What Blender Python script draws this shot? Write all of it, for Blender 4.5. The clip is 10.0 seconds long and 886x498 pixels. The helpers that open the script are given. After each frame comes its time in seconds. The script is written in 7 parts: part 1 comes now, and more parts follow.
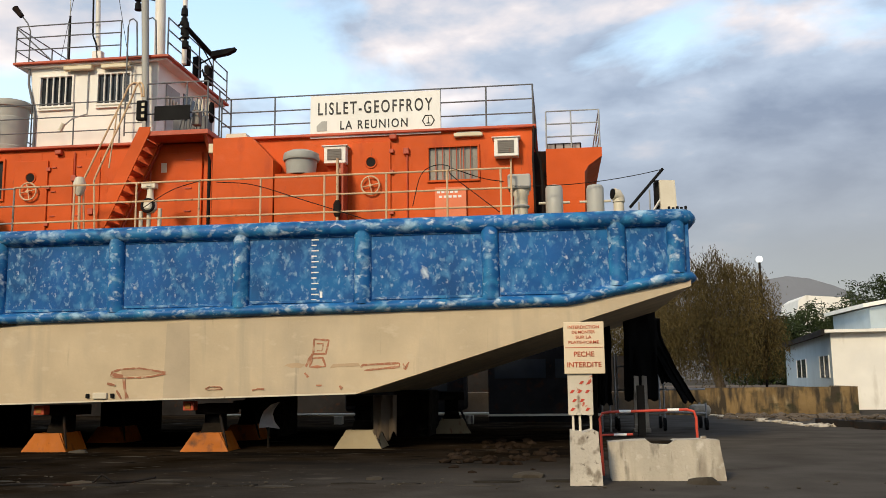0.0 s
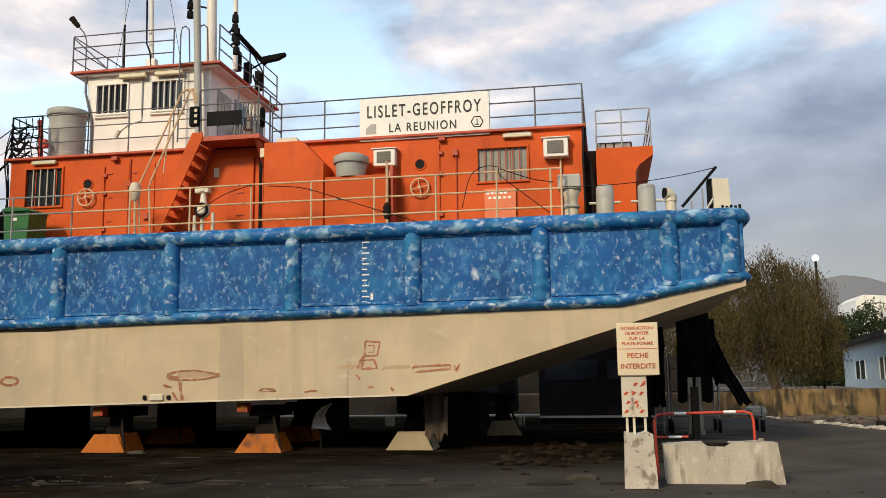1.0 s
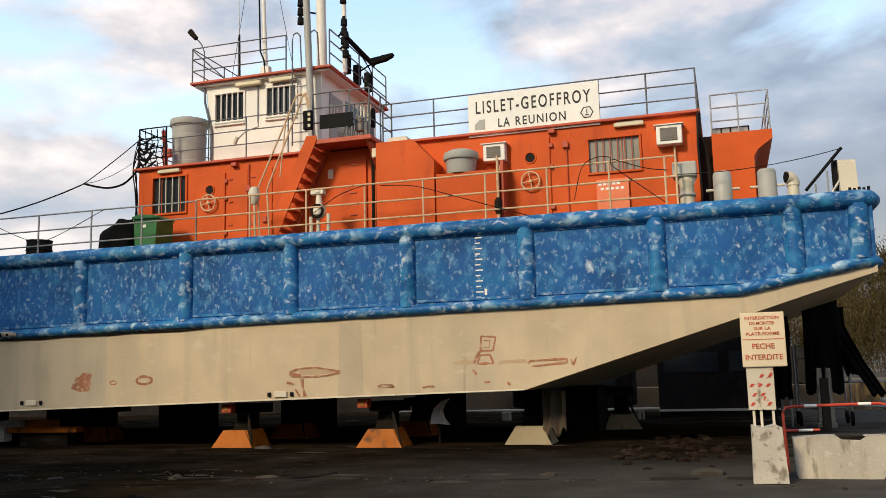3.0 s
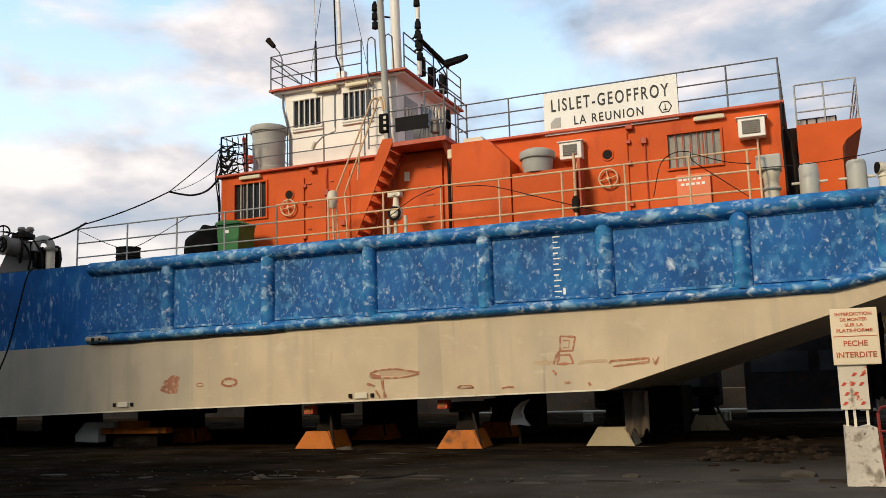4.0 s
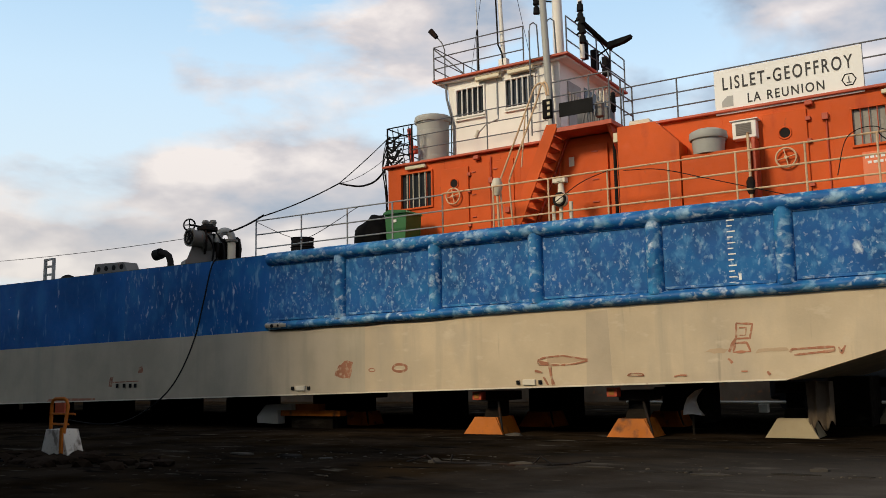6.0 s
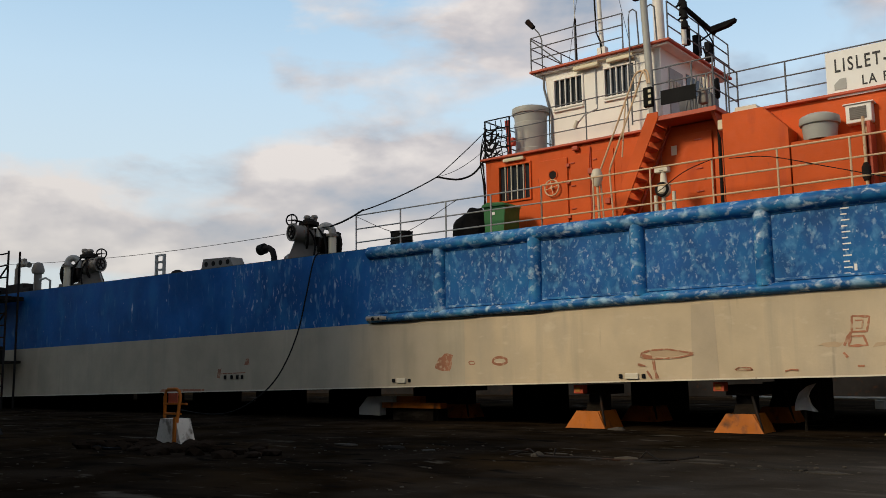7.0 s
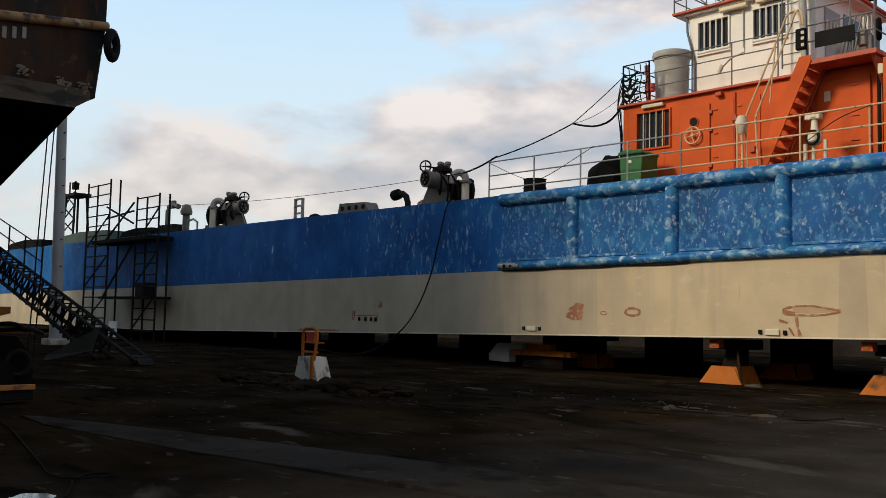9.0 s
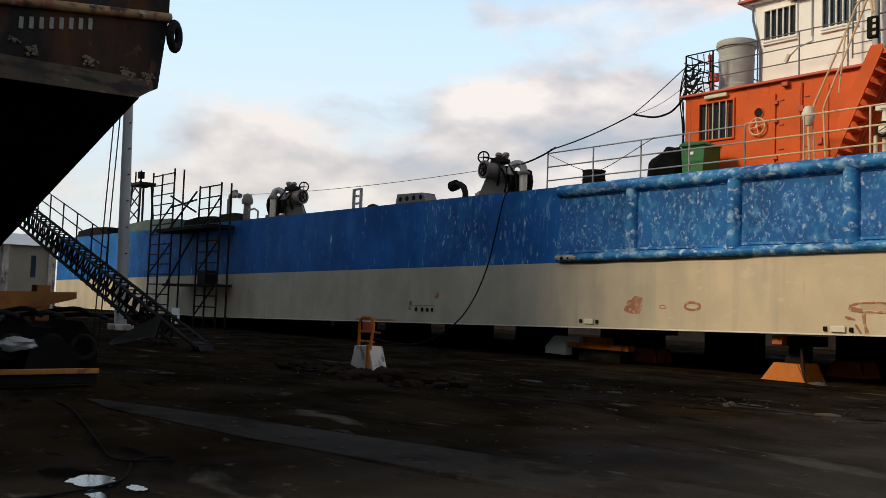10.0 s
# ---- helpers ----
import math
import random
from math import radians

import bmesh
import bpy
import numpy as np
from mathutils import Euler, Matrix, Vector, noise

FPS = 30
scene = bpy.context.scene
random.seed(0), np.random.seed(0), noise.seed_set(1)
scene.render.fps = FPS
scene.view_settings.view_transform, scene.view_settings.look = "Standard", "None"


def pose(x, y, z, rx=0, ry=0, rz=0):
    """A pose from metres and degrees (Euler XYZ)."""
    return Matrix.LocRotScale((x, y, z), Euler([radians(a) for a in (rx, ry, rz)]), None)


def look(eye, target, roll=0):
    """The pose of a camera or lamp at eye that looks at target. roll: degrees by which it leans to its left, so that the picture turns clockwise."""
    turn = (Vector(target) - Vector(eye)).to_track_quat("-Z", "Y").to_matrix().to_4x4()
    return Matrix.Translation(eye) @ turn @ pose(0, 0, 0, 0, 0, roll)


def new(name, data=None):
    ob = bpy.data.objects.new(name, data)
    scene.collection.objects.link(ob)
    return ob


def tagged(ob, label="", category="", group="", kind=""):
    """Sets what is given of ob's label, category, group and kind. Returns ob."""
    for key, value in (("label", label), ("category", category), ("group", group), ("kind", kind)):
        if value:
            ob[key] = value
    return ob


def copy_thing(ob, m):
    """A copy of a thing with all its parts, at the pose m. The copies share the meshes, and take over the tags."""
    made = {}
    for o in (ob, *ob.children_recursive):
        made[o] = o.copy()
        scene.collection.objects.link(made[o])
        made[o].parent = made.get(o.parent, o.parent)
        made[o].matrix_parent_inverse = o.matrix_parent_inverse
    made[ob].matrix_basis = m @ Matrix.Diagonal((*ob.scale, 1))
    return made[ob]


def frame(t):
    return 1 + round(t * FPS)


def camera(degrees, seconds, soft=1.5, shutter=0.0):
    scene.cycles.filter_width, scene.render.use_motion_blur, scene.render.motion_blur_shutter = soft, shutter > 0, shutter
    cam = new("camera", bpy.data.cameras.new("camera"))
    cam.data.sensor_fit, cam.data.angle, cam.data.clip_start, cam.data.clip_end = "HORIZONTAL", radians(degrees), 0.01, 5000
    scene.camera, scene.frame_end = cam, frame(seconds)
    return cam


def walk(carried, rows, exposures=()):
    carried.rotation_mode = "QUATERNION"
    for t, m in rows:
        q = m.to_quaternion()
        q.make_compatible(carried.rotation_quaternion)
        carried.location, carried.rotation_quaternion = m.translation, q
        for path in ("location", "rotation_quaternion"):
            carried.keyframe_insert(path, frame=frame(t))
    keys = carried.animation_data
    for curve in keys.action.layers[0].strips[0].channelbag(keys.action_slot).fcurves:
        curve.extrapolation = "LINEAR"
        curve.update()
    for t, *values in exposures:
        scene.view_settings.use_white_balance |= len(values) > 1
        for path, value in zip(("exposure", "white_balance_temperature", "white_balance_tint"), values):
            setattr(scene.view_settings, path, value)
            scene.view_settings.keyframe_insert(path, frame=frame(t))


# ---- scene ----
cam = camera(51.98, 10.0, soft=0.9)
PATH = [
    (0.0, 0.000, 0.000, 1.512, 7.158, 8.303, 0.663),
    (0.5, -0.039, -0.010, 1.528, 8.138, 8.592, 0.825),
    (1.0, -0.042, 0.013, 1.515, 10.234, 8.435, 0.698),
    (1.5, -0.055, 0.011, 1.509, 11.783, 8.334, 0.936),
    (2.0, -0.074, -0.001, 1.521, 13.312, 8.255, 0.957),
    (2.5, -0.094, -0.007, 1.521, 15.146, 8.142, 1.128),
    (4.0, -0.078, 0.062, 1.496, 22.411, 8.470, 1.621),
    (4.5, -0.084, 0.103, 1.493, 24.922, 8.298, 1.581),
    (5.0, -0.137, 0.082, 1.491, 27.126, 8.386, 1.434),
    (5.5, -0.188, 0.030, 1.488, 28.588, 8.418, 1.136),
    (6.0, -0.255, -0.003, 1.494, 32.376, 7.894, 1.003),
    (7.5, -0.386, 0.007, 1.494, 40.810, 7.149, 0.232),
    (8.0, -0.405, -0.007, 1.484, 43.185, 6.145, -0.526),
    (8.5, -0.435, 0.004, 1.477, 44.786, 4.854, -1.084),
    (9.0, -0.444, 0.035, 1.475, 46.506, 4.249, -1.262),
    (9.5, -0.449, 0.075, 1.474, 48.751, 3.916, -1.544),
    (10.0, -0.465, 0.095, 1.475, 50.113, 3.587, -2.102),
]
walk(cam, [(t, pose(x, y, z, 90 + pitch, roll, yaw)) for t, x, y, z, yaw, pitch, roll in PATH], exposures=[(0.0, -0.55, 6380, 7.5), (4.5, -0.63, 6380, 7.5), (6.0, -0.86, 6380, 7.5), (7.5, -1.08, 6330, 6.5), (10.0, -0.78, 6370, 7.2)])

# ---- light ----
SUN_ELEV, SUN_AZ = 31.0, -22.0
sun_data = bpy.data.lights.new("sun", "SUN")
sun_data.energy, sun_data.angle, sun_data.color = 4.2, radians(10), (1.0, 0.80, 0.54)
sun = new("sun", sun_data)
SUN_FROM = Vector((math.sin(radians(SUN_AZ)) * math.cos(radians(SUN_ELEV)), -math.cos(radians(SUN_AZ)) * math.cos(radians(SUN_ELEV)), math.sin(radians(SUN_ELEV))))
sun.matrix_world = look(SUN_FROM * 60, (0, 0, 0))
world = bpy.data.worlds.new("evening_sky")
scene.world = world
world.use_nodes = True
wn, wl = world.node_tree.nodes, world.node_tree.links
wn.clear()


def wnode(kind, **values):
    n = wn.new(kind)
    for k, v in values.items():
        n.inputs[k].default_value = v
    return n


def wmath(op, a, b):
    n = wn.new("ShaderNodeMath")
    n.operation = op
    for i, v in enumerate((a, b)):
        if isinstance(v, (int, float)):
            n.inputs[i].default_value = v
        else:
            wl.new(v, n.inputs[i])
    return n.outputs[0]


def wmix(fac, a, b):
    n = wn.new("ShaderNodeMix")
    n.data_type = "RGBA"
    for i, v in ((0, fac), (6, a), (7, b)):
        if isinstance(v, (int, float, tuple)):
            n.inputs[i].default_value = v
        else:
            wl.new(v, n.inputs[i])
    return n.outputs[2]


def wramp(fac, *stops):
    n = wn.new("ShaderNodeValToRGB")
    while len(n.color_ramp.elements) < len(stops):
        n.color_ramp.elements.new(0.5)
    for e, (p, c) in zip(n.color_ramp.elements, stops):
        e.position, e.color = p, c if isinstance(c, tuple) else (c, c, c, 1)
    wl.new(fac, n.inputs[0])
    return n.outputs[0]


sky = wn.new("ShaderNodeTexSky")
sky.sky_type, sky.sun_disc = "NISHITA", False
sky.sun_elevation, sky.sun_rotation = radians(SUN_ELEV), radians(180 - SUN_AZ)
coord = wn.new("ShaderNodeTexCoord")
split = wn.new("ShaderNodeSeparateXYZ")
wl.new(coord.outputs["Generated"], split.inputs[0])
# cloud banks: stretched noise on the sky's directions, thicker near the horizon and towards +x
CLOUD_SHIFT = (8.7, 3.4, 1.1)
place = wn.new("ShaderNodeMapping")
place.inputs["Scale"].default_value = (2.9, 2.9, 7.5)
place.inputs["Location"].default_value = CLOUD_SHIFT
wl.new(coord.outputs["Generated"], place.inputs[0])
big = wnode("ShaderNodeTexNoise", Scale=1.0, Detail=10.0, Roughness=0.54, Distortion=0.25)
wl.new(place.outputs[0], big.inputs["Vector"])
shade = wnode("ShaderNodeTexNoise", Scale=1.7, Detail=5.0, Roughness=0.5)
wl.new(place.outputs[0], shade.inputs["Vector"])
low = wmath("SUBTRACT", 1.0, wramp(split.outputs[2], (0.06, 0.0), (0.24, 1.0)))
dens = wmath("ADD", big.outputs[0], wmath("MULTIPLY", low, 0.15))
side = wn.new("ShaderNodeMapRange")
side.interpolation_type = "SMOOTHSTEP"
side.inputs[1].default_value, side.inputs[2].default_value, side.inputs[3].default_value, side.inputs[4].default_value = -0.66, 0.05, -0.20, 0.18
wl.new(split.outputs[0], side.inputs[0])
dens = wmath("ADD", dens, side.outputs[0])
# cloud masses: bearing (to the left of +y) and height in degrees, their half widths, and how much they thicken the cover
bearing = wmath("ARCTAN2", wmath("MULTIPLY", split.outputs[0], -1.0), split.outputs[1])
rise = wmath("ARCSINE", split.outputs[2], 0.0)


def mass(a, e, wa, we):
    u = wmath("MULTIPLY", wmath("SUBTRACT", bearing, radians(a)), 1 / radians(wa))
    v = wmath("MULTIPLY", wmath("SUBTRACT", rise, radians(e)), 1 / radians(we))
    return wmath("EXPONENT", wmath("MULTIPLY", wmath("ADD", wmath("MULTIPLY", u, u), wmath("MULTIPLY", v, v)), -1.0), 0.0)


billow = []
for shift in ((0.0, 0.0, 0.0), (-0.16, 0.0, 0.30)):
    mp = wn.new("ShaderNodeMapping")
    mp.inputs["Scale"].default_value, mp.inputs["Location"].default_value = (7.0, 7.0, 15.0), shift
    wl.new(coord.outputs["Generated"], mp.inputs[0])
    puff = wnode("ShaderNodeTexNoise", Scale=1.0, Detail=7.0, Roughness=0.52, Distortion=0.15)
    wl.new(mp.outputs[0], puff.inputs["Vector"])
    billow.append(puff.outputs[0])
for a, e, wa, we, amount in ((44.0, 11.6, 7.5, 2.7, 0.34), (37.5, 12.6, 4.5, 2.6, 0.26), (62.5, 10.0, 5.0, 2.0, 0.30), (54.0, 7.2, 22.0, 1.7, 0.26), (33.0, 22.0, 6.0, 3.4, 0.27), (44.0, 18.0, 11.0, 1.8, 0.10), (25.0, 13.0, 6.0, 3.0, 0.10), (-8.0, 21.0, 3.5, 2.4, -0.09), (17.0, 18.0, 5.0, 3.0, -0.08), (27.0, 17.0, 4.0, 4.0, -0.10)):
    dens = wmath("ADD", dens, wmath("MULTIPLY", mass(a, e, wa, we), amount))
dens = wmath("ADD", dens, wmath("MULTIPLY", wmath("SUBTRACT", billow[0], 0.5), 0.22))
cover = wramp(dens, (0.48, 0.0), (0.60, 1.0))
clear = wramp(split.outputs[2], (0.0, (1.55, 1.50, 1.44, 1)), (0.22, (1.36, 1.60, 1.76, 1)), (0.40, (0.86, 1.22, 1.58, 1)), (0.60, (0.28, 0.48, 0.76, 1)), (1.0, (0.08, 0.16, 0.34, 1)))
grey = wmath("ADD", wmath("MULTIPLY", side.outputs[0], 1.1), wmath("MULTIPLY", wramp(big.outputs[0], (0.46, 0.0), (0.70, 1.0)), 0.40))
body = wmath("ADD", wmath("ADD", grey, 0.06), wmath("MULTIPLY", wramp(shade.outputs[0], (0.36, 0.0), (0.64, 1.0)), 0.45))
lee = wn.new("ShaderNodeMapRange")
lee.interpolation_type = "SMOOTHSTEP"
lee.inputs[1].default_value, lee.inputs[2].default_value, lee.inputs[3].default_value, lee.inputs[4].default_value = -0.66, -0.02, 0.45, 1.0
wl.new(split.outputs[0], lee.inputs[0])
body = wmath("MULTIPLY", body, lee.outputs[0])
# the lower flanks of the clouds are grey, the sides towards the light warm and bright
for a, e, wa, we, amount in ((38.0, 10.2, 8.0, 1.8, 0.22), (54.0, 7.4, 20.0, 1.4, 0.14), (6.0, 22.5, 6.0, 2.5, -0.20), (-16.5, 20.8, 3.5, 1.8, -0.42), (-12.0, 14.5, 9.0, 3.0, 0.10), (47.0, 13.0, 4.5, 2.0, -0.30), (62.0, 11.0, 4.0, 1.4, -0.22), (33.0, 22.5, 6.0, 3.0, 0.16)):
    body = wmath("ADD", body, wmath("MULTIPLY", mass(a, e, wa, we), amount))
body = wmath("SUBTRACT", body, wmath("MULTIPLY", wmath("SUBTRACT", billow[0], billow[1]), 1.1))
cloud = wramp(body, (0.0, (1.78, 1.55, 1.40, 1)), (0.22, (1.27, 1.12, 1.07, 1)), (0.5, (0.72, 0.78, 0.90, 1)), (1.0, (0.33, 0.37, 0.48, 1)))
east = wn.new("ShaderNodeMapRange")
east.interpolation_type = "SMOOTHSTEP"
east.inputs[1].default_value, east.inputs[2].default_value, east.inputs[3].default_value, east.inputs[4].default_value = -0.35, 0.32, 0.25, 1.0
wl.new(split.outputs[0], east.inputs[0])
haze = wmath("MULTIPLY", wmath("MULTIPLY", wramp(split.outputs[2], (0.13, 1.0), (0.31, 0.0)), east.outputs[0]), 0.95)
veil = wmix(haze, wmix(cover, clear, cloud), (0.40, 0.328, 0.295, 1))
bg_sky, bg_veil, both = wn.new("ShaderNodeBackground"), wn.new("ShaderNodeBackground"), wn.new("ShaderNodeAddShader")
wl.new(sky.outputs[0], bg_sky.inputs[0])
bg_sky.inputs[1].default_value = 0.05
wl.new(veil, bg_veil.inputs[0])
bg_veil.inputs[1].default_value = 0.96
wl.new(bg_sky.outputs[0], both.inputs[0])
wl.new(bg_veil.outputs[0], both.inputs[1])
out = wn.new("ShaderNodeOutputWorld")
wl.new(both.outputs[0], out.inputs[0])

# ---- materials ----


def material(name, base, rough=0.6, metal=0.0, vary=0.15, grain=6.0, bump=0.15, marks=(), random_piece=0.0, coat=0.0, gloss=0.5, swirl=0.0, island=0.0):
    """A paint or other plain surface. marks: rows of (colour, scale, low, high, stretch): patches of wear, stains or scratches."""
    m = bpy.data.materials.new(name)
    m.use_nodes = True
    n, l = m.node_tree.nodes, m.node_tree.links
    p = n["Principled BSDF"]
    p.inputs["Roughness"].default_value, p.inputs["Metallic"].default_value = rough, metal
    p.inputs["Coat Weight"].default_value, p.inputs["Specular IOR Level"].default_value = coat, gloss
    geo = n.new("ShaderNodeNewGeometry")

    def noise_at(scale, detail=6.0, stretch=(1, 1, 1), offset=0.0, swirl=0.0):
        mp = n.new("ShaderNodeMapping")
        mp.inputs["Scale"].default_value = stretch
        mp.inputs["Location"].default_value = (offset, offset * 0.7, offset * 1.3)
        l.new(geo.outputs["Position"], mp.inputs[0])
        t = n.new("ShaderNodeTexNoise")
        t.inputs["Scale"].default_value, t.inputs["Detail"].default_value, t.inputs["Distortion"].default_value = scale, detail, swirl
        l.new(mp.outputs[0], t.inputs["Vector"])
        return t.outputs[0]

    def mixed(fac, a, b, how="MIX"):
        x = n.new("ShaderNodeMix")
        x.data_type, x.blend_type = "RGBA", how
        for i, v in ((0, fac), (6, a), (7, b)):
            if isinstance(v, (int, float, tuple)):
                x.inputs[i].default_value = v
            else:
                l.new(v, x.inputs[i])
        return x.outputs[2]

    def ramp(fac, a, b, lo, hi):
        r = n.new("ShaderNodeMapRange")
        r.inputs[1].default_value, r.inputs[2].default_value, r.inputs[3].default_value, r.inputs[4].default_value = a, b, lo, hi
        l.new(fac, r.inputs[0])
        return r.outputs[0]

    base4 = (*base, 1)
    dark = tuple(c * (1 - vary) for c in base) + (1,)
    lite = tuple(min(1, c * (1 + vary) + 0.02 * vary) for c in base) + (1,)
    col = mixed(ramp(noise_at(grain * 0.12), 0.35, 0.65, 0, 1), dark, lite)
    col = mixed(ramp(noise_at(grain * 4, 4), 0.3, 0.7, 0, 0.35), col, base4)
    if random_piece:
        info = n.new("ShaderNodeObjectInfo")
        col = mixed(ramp(info.outputs["Random"], 0, 1, 0, random_piece), col, tuple(c * 0.5 for c in base) + (1,))
    if island:
        col = mixed(ramp(geo.outputs["Random Per Island"], 0, 1, 0, island), col, tuple(c * 0.3 for c in base) + (1,))
    for i, (mc, sc, lo, hi, st) in enumerate(marks):
        f = ramp(noise_at(sc, 8.0, st, 3.7 * (i + 1), swirl), lo, hi, 0, 1)
        col = mixed(f, col, (*mc, 1))
    l.new(col, p.inputs["Base Color"])
    l.new(ramp(noise_at(grain, 5, offset=9.1), 0.3, 0.7, max(0.05, rough - 0.1), min(1, rough + 0.1)), p.inputs["Roughness"])
    if bump:
        b = n.new("ShaderNodeBump")
        b.inputs["Strength"].default_value, b.inputs["Distance"].default_value = bump, 0.02
        l.new(noise_at(grain * 2.5, 8), b.inputs["Height"])
        l.new(b.outputs[0], p.inputs["Normal"])
    return m


